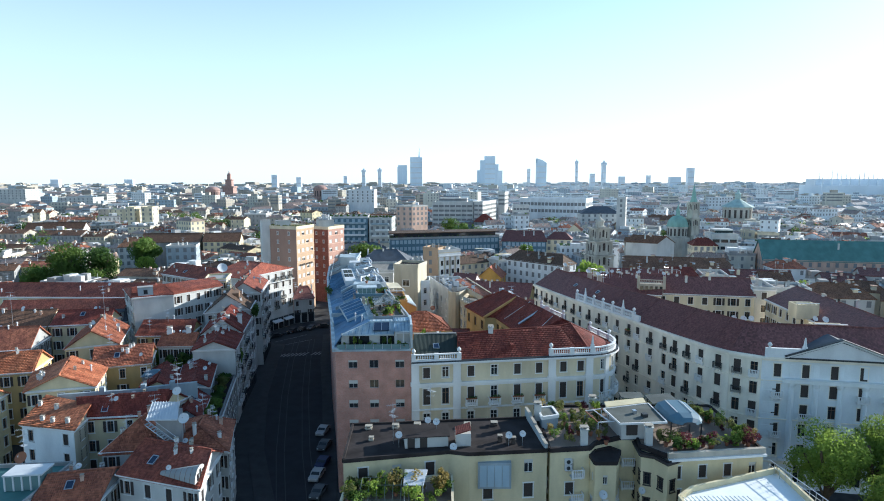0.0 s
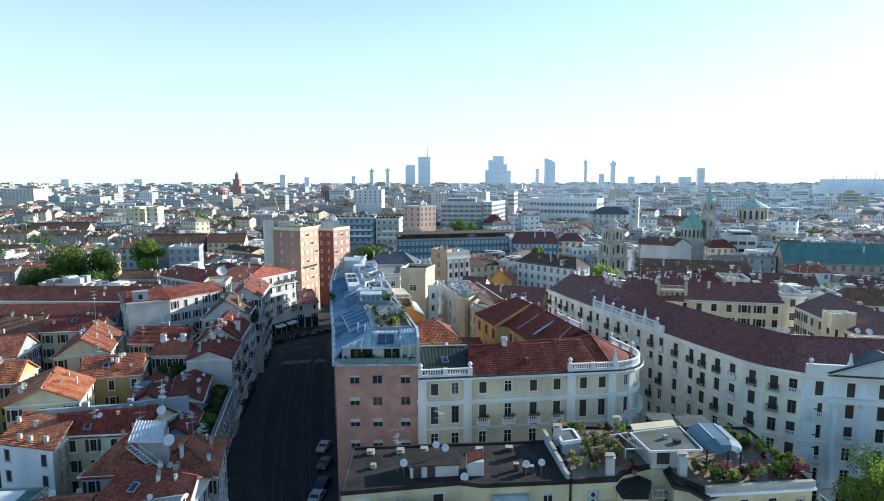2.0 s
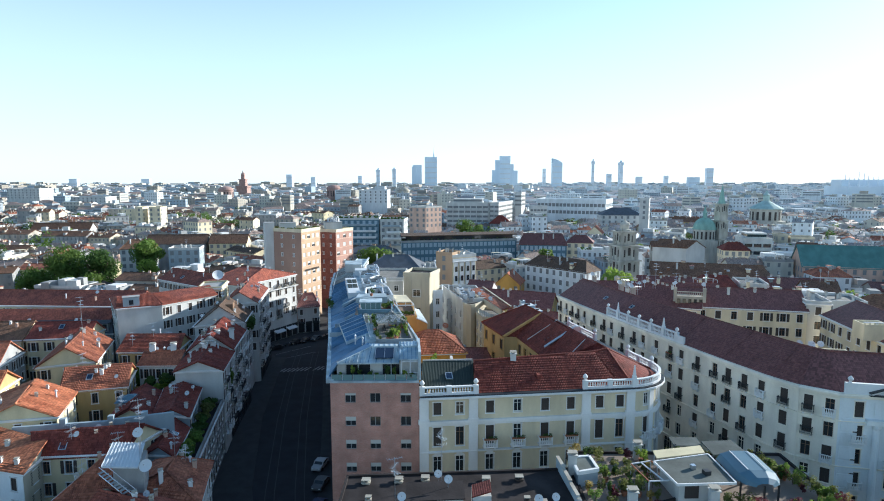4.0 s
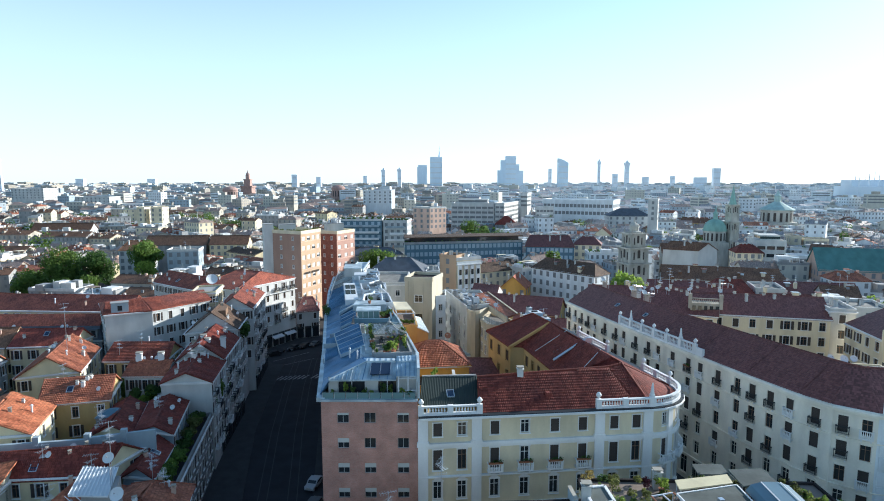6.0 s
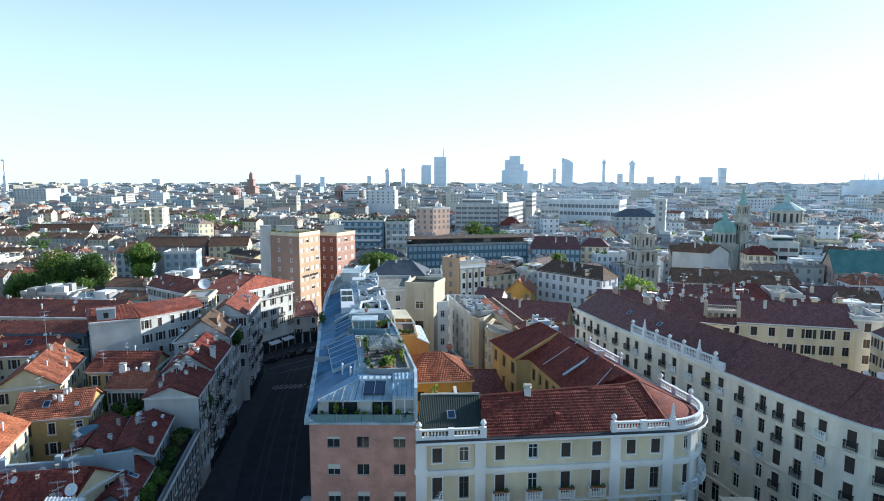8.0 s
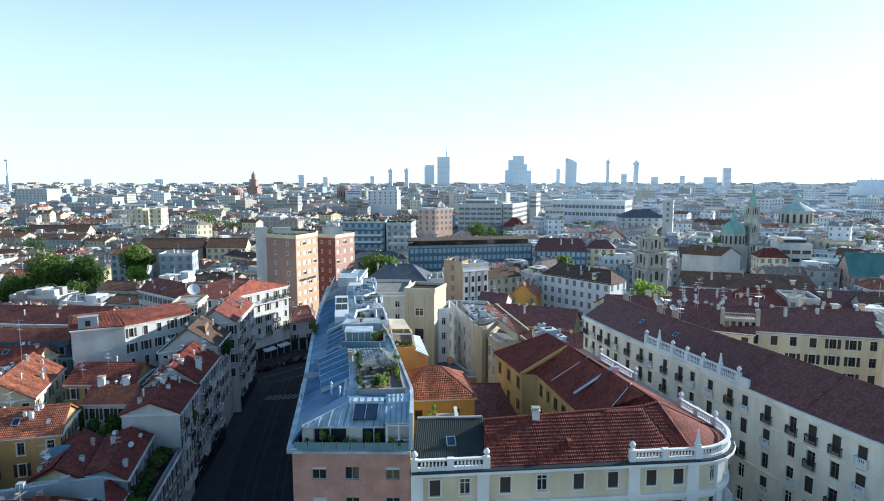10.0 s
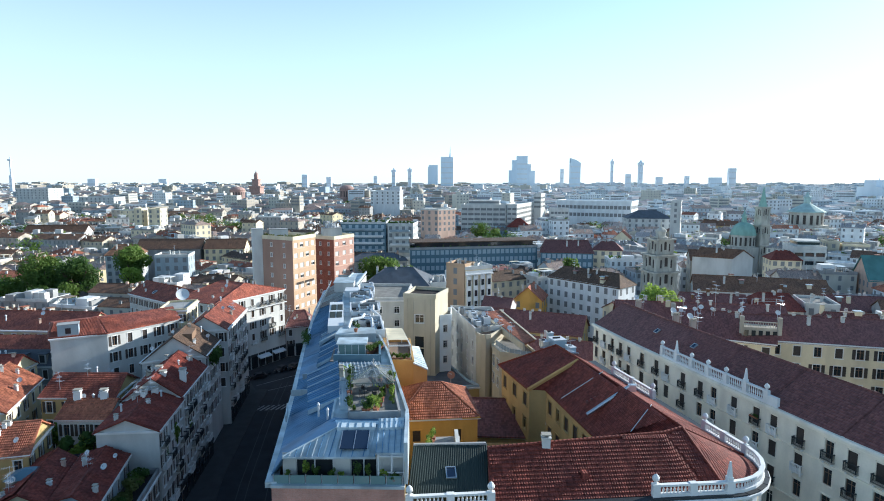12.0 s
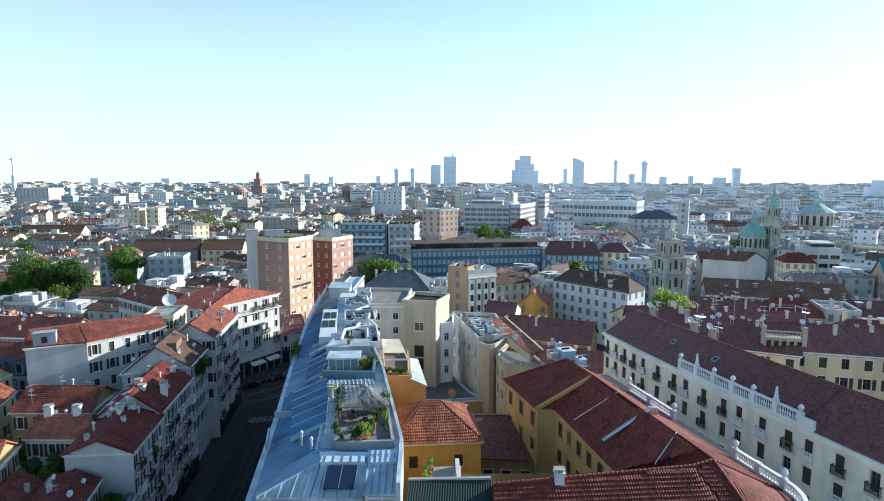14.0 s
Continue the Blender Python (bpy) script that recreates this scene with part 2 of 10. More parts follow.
TILE_BROWN = tile_material("brown_clay_tiles", (0.20, 0.105, 0.062), (0.135, 0.075, 0.048))
TILE_MIX = tile_material("old_clay_tiles", (0.42, 0.155, 0.085), (0.22, 0.078, 0.050))
# clay colour paled and greyed to carry the haze over the farthest roofs
TILE_HAZE = tile_material("distant_tiles", (0.40, 0.34, 0.31), (0.34, 0.31, 0.30), 0.5, relief=0.2, island=1.0, spec=0.6)
def leaf_material(name, colour):
    m = material(name, colour, 0.7, 0, 0.5, 0.3, 1.2, 0, 0.25)
    nt = m.node_tree
    b, out = nt.nodes["Principled BSDF"], nt.nodes["Material Output"]
    tr = nt.nodes.new("ShaderNodeBsdfTranslucent")
    nt.links.new(b.inputs["Base Color"].links[0].from_socket, tr.inputs["Color"])
    mx = nt.nodes.new("ShaderNodeMixShader")
    mx.inputs[0].default_value = 0.55
    nt.links.new(b.outputs[0], mx.inputs[1])
    nt.links.new(tr.outputs[0], mx.inputs[2])
    nt.links.new(mx.outputs[0], out.inputs["Surface"])
    return m


LEAF = leaf_material("leaves", (0.14, 0.22, 0.045))
LEAF_LIGHT = leaf_material("light_leaves", (0.28, 0.38, 0.07))
LEAF_OLIVE = leaf_material("olive_leaves", (0.17, 0.19, 0.06))
LEAF_DRY = leaf_material("dry_yellow_leaves", (0.34, 0.27, 0.09))
LEAF_DARK = leaf_material("dark_leaves", (0.078, 0.14, 0.035))
LEAF_RED = leaf_material("purple_leaves", (0.14, 0.045, 0.055))
# haze of the distance is mixed into these wall colours
HAZE_WALLS = [plaster("far_render_" + n, c, 0.12) for n, c in (("white", (0.68, 0.71, 0.73)), ("cream", (0.56, 0.54, 0.47)), ("grey", (0.40, 0.45, 0.49)), ("pale", (0.74, 0.77, 0.78)), ("sand", (0.42, 0.38, 0.32)), ("blue", (0.36, 0.44, 0.50)))]
# brown and grey tiles lightened so that roofs farther off look hazed
TILE_HAZE_BROWN = tile_material("dusty_tiles", (0.33, 0.23, 0.18), (0.25, 0.19, 0.16), 0.55, relief=0.4, island=1.0, spec=0.5)
TILE_HAZE_GREY = tile_material("greyed_tiles", (0.30, 0.275, 0.265), (0.23, 0.215, 0.21), 0.5, relief=0.4, island=1.0, spec=0.6)
BARK = material("bark", (0.10, 0.075, 0.05), 0.95, 0, 0.3, 0.3, 3, 0.5)


# ---- mesh helpers ----
class Shape:
    """Gathers faces with their materials and UVs in metres, and becomes one mesh."""

    def __init__(self):
        self.v, self.f, self.m, self.uv, self.mats = [], [], [], [], []

    def slot(self, mat):
        if mat not in self.mats:
            self.mats.append(mat)
        return self.mats.index(mat)

    def face(self, pts, mat, uv=None):
        i = len(self.v)
        self.v.extend(tuple(p) for p in pts)
        self.f.append(tuple(range(i, i + len(pts))))
        self.m.append(self.slot(mat))
        if uv is None:
            a = Vector(pts[0])
            e = (Vector(pts[1]) - a)
            e = e.normalized() if e.length > 1e-6 else Vector((1, 0, 0))
            n = e.cross(Vector(pts[-1]) - a)
            w = n.cross(e).normalized() if n.length > 1e-9 else Vector((0, 0, 1))
            uv = [((Vector(p) - a).dot(e), (Vector(p) - a).dot(w)) for p in pts]
        self.uv.extend(uv)

    def box(self, c, s, mat, turn=0.0, taper=1.0):
        """Centre of the base, size, turn in radians, and how far the top shrinks."""
        ca, sa = math.cos(turn), math.sin(turn)
        def at(x, y, z):
            return (c[0] + x * ca - y * sa, c[1] + x * sa + y * ca, c[2] + z)
        hx, hy, t = s[0] / 2, s[1] / 2, taper
        lo = [at(-hx, -hy, 0), at(hx, -hy, 0), at(hx, hy, 0), at(-hx, hy, 0)]
        hi = [at(-hx * t, -hy * t, s[2]), at(hx * t, -hy * t, s[2]), at(hx * t, hy * t, s[2]), at(-hx * t, hy * t, s[2])]
        for k in range(4):
            n = (k + 1) % 4
            self.face([lo[k], lo[n], hi[n], hi[k]], mat)
        self.face(hi, mat)
        self.face(lo[::-1], mat)

    def lathe(self, c, profile, mat, n=10, top=True):
        """Rings of (radius, height) about the vertical through c."""
        rings = [[(c[0] + r * math.cos(2 * math.pi * k / n), c[1] + r * math.sin(2 * math.pi * k / n), c[2] + z) for k in range(n)] for r, z in profile]
        for a, b in zip(rings, rings[1:]):
            for k in range(n):
                q = (k + 1) % n
                self.face([a[k], a[q], b[q], b[k]], mat)
        if top and profile[-1][0] > 1e-3:
            self.face(rings[-1], mat)

    def beam(self, a, b, r, mat, n=5):
        a, b = Vector(a), Vector(b)
        d = (b - a).normalized()
        x = d.orthogonal().normalized()
        y = d.cross(x)
        ra, rb = [], []
        for k in range(n):
            o = (x * math.cos(2 * math.pi * k / n) + y * math.sin(2 * math.pi * k / n)) * r
            ra.append(a + o)
            rb.append(b + o)
        for k in range(n):
            q = (k + 1) % n
            self.face([ra[k], ra[q], rb[q], rb[k]], mat)
        self.face(rb, mat)
        self.face(ra[::-1], mat)

    def bar(self, p, q, width, height, mat, down=0.0):
        """A straight bar from p to q, its top at their height plus height."""
        p, q = Vector(p), Vector(q)
        d = q - p
        n = Vector((-d.y, d.x, 0))
        n = n.normalized() * width / 2 if n.length > 1e-6 else Vector((width / 2, 0, 0))
        up, lo = Vector((0, 0, height)), Vector((0, 0, -down))
        a, b, c, e = p - n, q - n, q + n, p + n
        A = [v + lo for v in (a, b, c, e)]
        B = [v + up for v in (a, b, c, e)]
        for k in range(4):
            j = (k + 1) % 4
            self.face([A[k], A[j], B[j], B[k]], mat)
        self.face(B, mat)
        self.face(A[::-1], mat)

    def prism(self, poly, z0, z1, mat, top=None, bottom=True):
        n = len(poly)
        run = 0.0
        for k in range(n):
            a, b = poly[k], poly[(k + 1) % n]
            l = math.dist(a, b)
            self.face([(*a, z0), (*b, z0), (*b, z1), (*a, z1)], mat, [(run, z0), (run + l, z0), (run + l, z1), (run, z1)])
            run += l
        self.face([(*p, z1) for p in poly], top or mat, [tuple(p) for p in poly])
        if bottom:
            self.face([(*p, z0) for p in reversed(poly)], top or mat, [tuple(p) for p in reversed(poly)])

    def slab(self, pts, thick, mat, edge=None):
        """A flat sheet through pts with thickness below; its UV runs along pts[0] to pts[1]."""
        self.face(pts, mat)
        lo = [(p[0], p[1], p[2] - thick) for p in pts]
        for k in range(len(pts)):
            j = (k + 1) % len(pts)
            self.face([lo[k], lo[j], pts[j], pts[k]], edge or mat)
        self.face(lo[::-1], edge or mat)

    def mesh(self, name):
        me = bpy.data.meshes.new(name)
        me.from_pydata(self.v, [], self.f)
        for m in self.mats:
            me.materials.append(m)
        if self.f:
            me.polygons.foreach_set("material_index", self.m)
            layer = me.uv_layers.new(name="UVMap")
            layer.data.foreach_set("uv", np.array(self.uv, dtype=np.float32).ravel())
        return me


def part(name, shape, parent, label="", kind=""):
    ob = new(name, shape.mesh(name) if isinstance(shape, Shape) else shape)
    ob.parent = parent
    return tagged(ob, label=label, kind=kind)


def thing(name, label, category, group="", kind="", at=(0, 0, 0)):
    ob = new(name)
    ob.empty_display_size = 0.5
    ob.location = at
    return tagged(ob, label, category, group, kind)


def single(name, shape, label, category, group="", kind=""):
    return tagged(new(name, shape.mesh(name)), label, category, group, kind)


def ccw(poly):
    area = sum(a[0] * b[1] - b[0] * a[1] for a, b in zip(poly, poly[1:] + poly[:1]))
    return list(poly) if area > 0 else list(poly)[::-1]


def lerp(a, b, t):
    return tuple(x + (y - x) * t for x, y in zip(a, b))


# ---- windows and facades ----
WINDOWS = {}


def relief(shape, xs, zs, cell, back=0.24):
    """One connected sheet over a grid of cells: cell(x, z) gives its depth and material, or None for a gap."""
    nx, nz = len(xs) - 1, len(zs) - 1
    got = {(i, j): cell((xs[i] + xs[i + 1]) / 2, (zs[j] + zs[j + 1]) / 2) for i in range(nx) for j in range(nz)}
    for (i, j), c in got.items():
        if not c:
            continue
        y, m = c
        x0, x1, z0, z1 = xs[i], xs[i + 1], zs[j], zs[j + 1]
        shape.face([(x0, y, z0), (x1, y, z0), (x1, y, z1), (x0, y, z1)], m)
        for (di, dj), (p, q) in (((-1, 0), ((x0, z1), (x0, z0))), ((1, 0), ((x1, z0), (x1, z1))), ((0, -1), ((x0, z0), (x1, z0))), ((0, 1), ((x1, z1), (x0, z1)))):
            o = got.get((i + di, j + dj))
            yo = o[0] if o else back
            if yo > y + 1e-4:
                shape.face([(q[0], y, q[1]), (p[0], y, p[1]), (p[0], yo, p[1]), (q[0], yo, q[1])], m)


def window_meshes(w, h, style, trim):
    """Meshes of one window about the opening's centre: x along the wall, y inward, z up. The whole in one, then surround, pane and cover."""
    key = (round(w, 2), round(h, 2), style, trim.name)
    if key in WINDOWS:
        return WINDOWS[key]
    trimmed = style in ("trim", "shut", "closed", "pediment", "brown")
    sash = WOOD if style in ("brown", "closed", "shut") else trim
    low = {"half": 0.05, "quarter": 0.26, "blind": -0.5}.get(style)
    a, b = w / 2, h / 2
    leaf = w * 0.46
    xs = {-a, -a + 0.07, -0.035, 0.035, a - 0.07, a}
    zs = {-b, -b + 0.07, b - 0.07, b}
    if h > 1.6:
        zs |= {b - 0.3 * h - 0.025, b - 0.3 * h + 0.025}
    if trimmed:
        xs |= {-a - 0.17, -a - 0.11, a + 0.11, a + 0.17}
        zs |= {-b - 0.13, -b - 0.01, b + 0.13}
    if style == "shut":
        xs |= {-a - 0.17 - leaf, -a - 0.17 - leaf / 2, a + 0.17 + leaf / 2, a + 0.17 + leaf}
    slats = [-b + 0.12 + 0.1 * k for k in range(int((h - 0.2) / 0.1))] if style in ("closed", "shut") else []
    if low is not None and low > -0.4:
        zs.add(low * h)

    def surround(x, z):
        ax = abs(x)
        if trimmed:
            if -b - 0.13 < z < -b - 0.01:
                return (-0.15, trim) if ax < a + 0.17 else None
            if z > b:
                return (-0.1, trim) if ax < a + 0.17 else None
            if a < ax < a + 0.11:
                return (-0.05, trim)
        if ax > a or abs(z) > b:
            return None
        if ax > a - 0.07 or ax < 0.035 or abs(z) > b - 0.07 or (h > 1.6 and abs(z - b + 0.3 * h) < 0.025):
            return (0.15, sash)
        return None

    def cover(x, z):
        ax = abs(x)
        if style == "closed" and ax < a and abs(z) < b:
            k = int((z + b - 0.02) / 0.1)
            return (0.06 if ax > a - 0.07 or ax < 0.035 or abs(z) > b - 0.12 else (0.07, 0.095)[k % 2], SHUTTER)
        if style == "shut" and ax > a + 0.17 and abs(z) < b:
            k = int((z + b - 0.02) / 0.1)
            return ((-0.06, -0.035)[k % 2], SHUTTER)
        if low is not None and ax < a and low * h < z < b:
            return (0.1, BLIND)
        return None

    def whole(x, z):
        c = cover(x, z) or surround(x, z)
        if c:
            return c
        if style == "shut" and a + 0.11 < abs(x) < a + 0.17 and abs(z) < b:
            return (0.0, trim)
        return (0.2, GLASS) if abs(x) < a and abs(z) < b else None

    cols, rows = sorted(xs), sorted(zs)
    fine = sorted(zs | set(slats))
    j, s, g, c = Shape(), Shape(), Shape(), Shape()
    relief(j, cols, fine, whole)
    relief(s, cols, rows, surround)
    g.face([(-a, 0.2, -b), (a, 0.2, -b), (a, 0.2, b), (-a, 0.2, b)], GLASS)
    relief(c, cols, fine, cover, 0.12 if style != "shut" else 0.0)
    if style == "pediment":
        z0, e = b + 0.13, a + 0.17
        for one in (j, s):
            one.face([(-e, -0.1, z0), (e, -0.1, z0), (0, -0.1, z0 + 0.5)], trim)
            one.face([(-e, -0.1, z0), (0, -0.1, z0 + 0.5), (0, 0.02, z0 + 0.5), (-e, 0.02, z0)], trim)
            one.face([(0, -0.1, z0 + 0.5), (e, -0.1, z0), (e, 0.02, z0), (0, 0.02, z0 + 0.5)], trim)
    WINDOWS[key] = (j.mesh("window"), s.mesh("window"), g.mesh("pane"), c.mesh("shutter" if style in ("closed", "shut") else "roller_blind") if c.f else None)
    return WINDOWS[key]


def facade(shape, p0, p1, z0, z1, openings, mat, reveal=0.24):
    """A wall face from p0 to p1 (interior to the left) with real openings (u0, u1, v0, v1) and their reveals."""
    p0, p1 = Vector(p0), Vector(p1)
    L = (p1 - p0).length
    e = (p1 - p0) / L
    n = Vector((-e.y, e.x))

    def at(u, z, d=0.0):
        q = p0 + e * u + n * d
        return (q.x, q.y, z)

    openings = [o for o in openings if o[0] > 0.02 and o[1] < L - 0.02 and o[2] >= z0 and o[3] < z1]
    bands = sorted({z0, z1, *(o[2] for o in openings), *(o[3] for o in openings)})
    for va, vb in zip(bands, bands[1:]):
        vm = (va + vb) / 2
        row = [o for o in openings if o[2] < vm < o[3]]
        cuts = sorted({0.0, L, *(o[0] for o in row), *(o[1] for o in row)})
        for ua, ub in zip(cuts, cuts[1:]):
            um = (ua + ub) / 2
            if any(o[0] < um < o[1] for o in row):
                continue
            shape.face([at(ua, va), at(ub, va), at(ub, vb), at(ua, vb)], mat, [(ua, va), (ub, va), (ub, vb), (ua, vb)])
    for u0, u1, v0, v1 in openings:
        shape.face([at(u0, v0), at(u1, v0), at(u1, v0, reveal), at(u0, v0, reveal)], mat)
        shape.face([at(u0, v1, reveal), at(u1, v1, reveal), at(u1, v1), at(u0, v1)], mat)
        shape.face([at(u0, v0), at(u0, v0, reveal), at(u0, v1, reveal), at(u0, v1)], mat)
        shape.face([at(u1, v0, reveal), at(u1, v0), at(u1, v1), at(u1, v1, reveal)], mat)
    return openings


def spread(L, spacing, margin):
    n = max(1, int((L - 2 * margin) / spacing) + 1) if L > 2 * margin else 0
    step = 0 if n == 1 else (L - 2 * margin) / (n - 1)
    return [margin + step * k if n > 1 else L / 2 for k in range(n)]


def windowed_wall(shape, root, p0, p1, z0, z1, rows, columns, mat, trim, near=True, joined=None, rng=None, split=False):
    """rows: (centre height, width, height, style or styles). columns: distances along the wall."""
    p0v, p1v = Vector(p0), Vector(p1)
    L = (p1v - p0v).length
    if L < 0.01:
        return
    turn = math.atan2(p1v.y - p0v.y, p1v.x - p0v.x)
    e = (p1v - p0v) / L
    mid = (p0v + p1v) / 2
    # fronts turned away from the open side of the town stay blank
    if all(e.y * (x - mid.x) - e.x * (y - mid.y) < 0 for x, y in ((0, 0), (0, 50))):
        rows = ()
    wanted = []
    for z, w, h, style in rows:
        for u in columns:
            wanted.append((u - w / 2, u + w / 2, z - h / 2, z + h / 2, style))
    if near:
        done = facade(shape, p0, p1, z0, z1, [o[:4] for o in wanted], mat)
        for o in wanted:
            if o[:4] in done:
                q = p0v + e * (o[0] + o[1]) / 2
                st = rng.choice(o[4]) if isinstance(o[4], (list, tuple)) else o[4]
                whole, surround, pane, cover = window_meshes(o[1] - o[0], o[3] - o[2], st, trim)
                ob = part("window", surround if split else whole, root)
                if split:
                    part("pane", pane, ob)
                    if cover:
                        part(cover.name.split(".")[0], cover, ob)
                ob.matrix_basis = pose(q.x, q.y, (o[2] + o[3]) / 2, 0, 0, math.degrees(turn))
    else:
        shape.face([(*p0, z0), (*p1, z0), (*p1, z1), (*p0, z1)], mat, [(0, z0), (L, z0), (L, z1), (0, z1)])
        n = Vector((-e.y, e.x))
        for u0, u1, v0, v1, _ in wanted:
            if u0 < 0.1 or u1 > L - 0.1 or v1 > z1:
                continue
            q = p0v + e * (u0 + u1) / 2
            joined.box((q.x, q.y, v0), (u1 - u0, 0.08, v1 - v0), HAZE_WALLS[5] if mat is OFFICE else GLASS if p0v.y < 150 else HAZE_PANE, turn)


def roof_frame(quad, eave, top, axis, hip, over):
    """Corners of a ridge roof over a quad: eave points and the two ends of the ridge."""
    q = [Vector(p) for p in quad]
    if axis:
        q = q[1:] + q[:1]
    c = sum(q, Vector((0, 0))) / 4
    o = [p + (p - c).normalized() * over for p in q]
    e0, e1 = (o[3] + o[0]) / 2, (o[1] + o[2]) / 2
    r0, r1 = e0.lerp(e1, hip), e1.lerp(e0, hip)
    drop = (top - eave) * over / max(1.0, (o[0] - o[3]).length / 2)
    E = [(p.x, p.y, eave - drop) for p in o]
    return q, E, (r0.x, r0.y, top), (r1.x, r1.y, top)


def ridge_roof(root, walls, quad, eave, top, axis, hip, tile, wallmat, over=0.5, edge=None, tiled=False):
    q, E, r0, r1 = roof_frame(quad, eave, top, axis, hip, over)
    s, tiles = Shape(), Shape()
    edge = edge or tile
    up = 0.14
    R0, R1 = (r0[0], r0[1], r0[2] + up), (r1[0], r1[1], r1[2] + up)
    H = [(x, y, z + up) for x, y, z in E]
    sides = [[H[0], H[1], R1, R0], [H[2], H[3], R0, R1]]
    if hip > 0.01:
        sides += [[H[1], H[2], R1], [H[3], H[0], R0]]
    for side in sides:
        s.slab(side, 0.2, tile, edge)
        if tiled:
            clay_courses(tiles, side, tile)
    if tiles.f:
        part("clay_tiles", tiles, root, kind="stuff")
    s.beam(R0, R1, 0.13, tile, 6)
    if hip > 0.01:
        for a, b in ((H[0], R0), (H[3], R0), (H[1], R1), (H[2], R1)):
            s.beam(a, b, 0.11, tile, 5)
    else:
        # gable walls under the slopes
        for a, b, r in ((q[3], q[0], r0), (q[1], q[2], r1)):
            m = (a + b) / 2
            walls.face([(a.x, a.y, eave), (b.x, b.y, eave), (m.x, m.y, r[2] - 0.05)], wallmat)
    return part("roof", s, root)


def clay_courses(s, side, tile, column=0.26, course=0.42, rib=1.0):
    """Rounded rows of clay tiles in real relief over a roof slope, cut to its outline."""
    a = Vector(side[0])
    e = (Vector(side[1]) - a).normalized()
    n = e.cross(Vector(side[-1]) - a).normalized()
    w = n.cross(e).normalized()
    if n.z < 0:
        n = -n
    flat = [((Vector(p) - a).dot(e), (Vector(p) - a).dot(w)) for p in side]
    vmax = max(p[1] for p in flat)
    m = len(flat)

    def span(v):
        xs = []
        for k in range(m):
            (x0, y0), (x1, y1) = flat[k], flat[(k + 1) % m]
            if abs(y1 - y0) > 1e-6 and min(y0, y1) <= v <= max(y0, y1):
                xs.append(x0 + (x1 - x0) * (v - y0) / (y1 - y0))
        return (min(xs), max(xs)) if len(xs) > 1 else None

    v = 0.02
    while v < vmax - 0.05:
        v2 = min(v + course, vmax)
        lo, hi = span(v + 0.01), span(v2 - 0.01)
        if lo and hi:
            u0, u1 = max(lo[0], hi[0]), min(lo[1], hi[1])
            k = math.ceil(u0 / column)
            while (k + 1) * column <= u1:
                x = k * column
                prof = [(f, 0.055 + (h - 0.055) * rib) for f, h in ((0.0, 0.03), (0.25, 0.06), (0.5, 0.07), (0.75, 0.06), (1.0, 0.03))]
                low = [a + e * (x + f * column) + w * v + n * (h + 0.075) for f, h in prof]
                high = [a + e * (x + f * column) + w * v2 + n * h for f, h in prof]
                for i in range(4):
                    f0, f1 = prof[i][0], prof[i + 1][0]
                    s.face([low[i], low[i + 1], high[i + 1], high[i]], tile,
                           [(x + f0 * column, v), (x + f1 * column, v), (x + f1 * column, v2), (x + f0 * column, v2)])
                s.face([low[0] - n * 0.09, low[4] - n * 0.09, low[4], low[2], low[0]], tile)
                k += 1
        v = v2


def flat_roof(root, poly, z, top, rim, parapet=0.7):
    s = Shape()
    s.face([(*p, z) for p in poly], top, [tuple(p) for p in poly])
    n = len(poly)
    for k in range(n):
        a, b = poly[k], poly[(k + 1) % n]
        r = Shape() if parapet < 0.7 else s
        r.bar((*a, z), (*b, z), 0.3, parapet, rim, 0.3)
        if parapet < 0.7:
            part("parapet", r, root)
    return part("roof", s, root)


def outset(poly, d, closed):
    """The outline moved outward by d, with mitred corners (inside to the left)."""
    n = len(poly)
    out = []
    for k in range(n):
        p = Vector(poly[k])
        a = (p - Vector(poly[k - 1])).normalized() if closed or k else None
        b = (Vector(poly[(k + 1) % n]) - p).normalized() if closed or k < n - 1 else None
        a, b = a or b, b or a
        m = Vector((a.y, -a.x)) + Vector((b.y, -b.x))
        m = m / max(0.4, m.length_squared / 2)
        out.append((p.x + m.x * d, p.y + m.y * d))
    return out


def cornice(root, poly, z, mat, out=0.45, deep=0.5, closed=True, name="cornice"):
    """A stepped moulding that runs round an outline or along a front in one piece."""
    s = Shape()
    prof = [(-0.05, z - deep), (out * 0.45, z - deep), (out * 0.45, z - deep * 0.5), (out, z - deep * 0.5), (out, z - 0.03), (out - 0.03, z), (-0.05, z)]
    lines = [[(*p, zz) for p in outset(poly, d, closed)] for d, zz in prof]
    n = len(poly)
    for a, b in zip(lines, lines[1:]):
        for k in range(n if closed else n - 1):
            j = (k + 1) % n
            s.face([a[k], a[j], b[j], b[k]], mat)
    if not closed:
        s.face([l[0] for l in lines], mat)
        s.face([l[-1] for l in reversed(lines)], mat)
    return part(name, s, root)


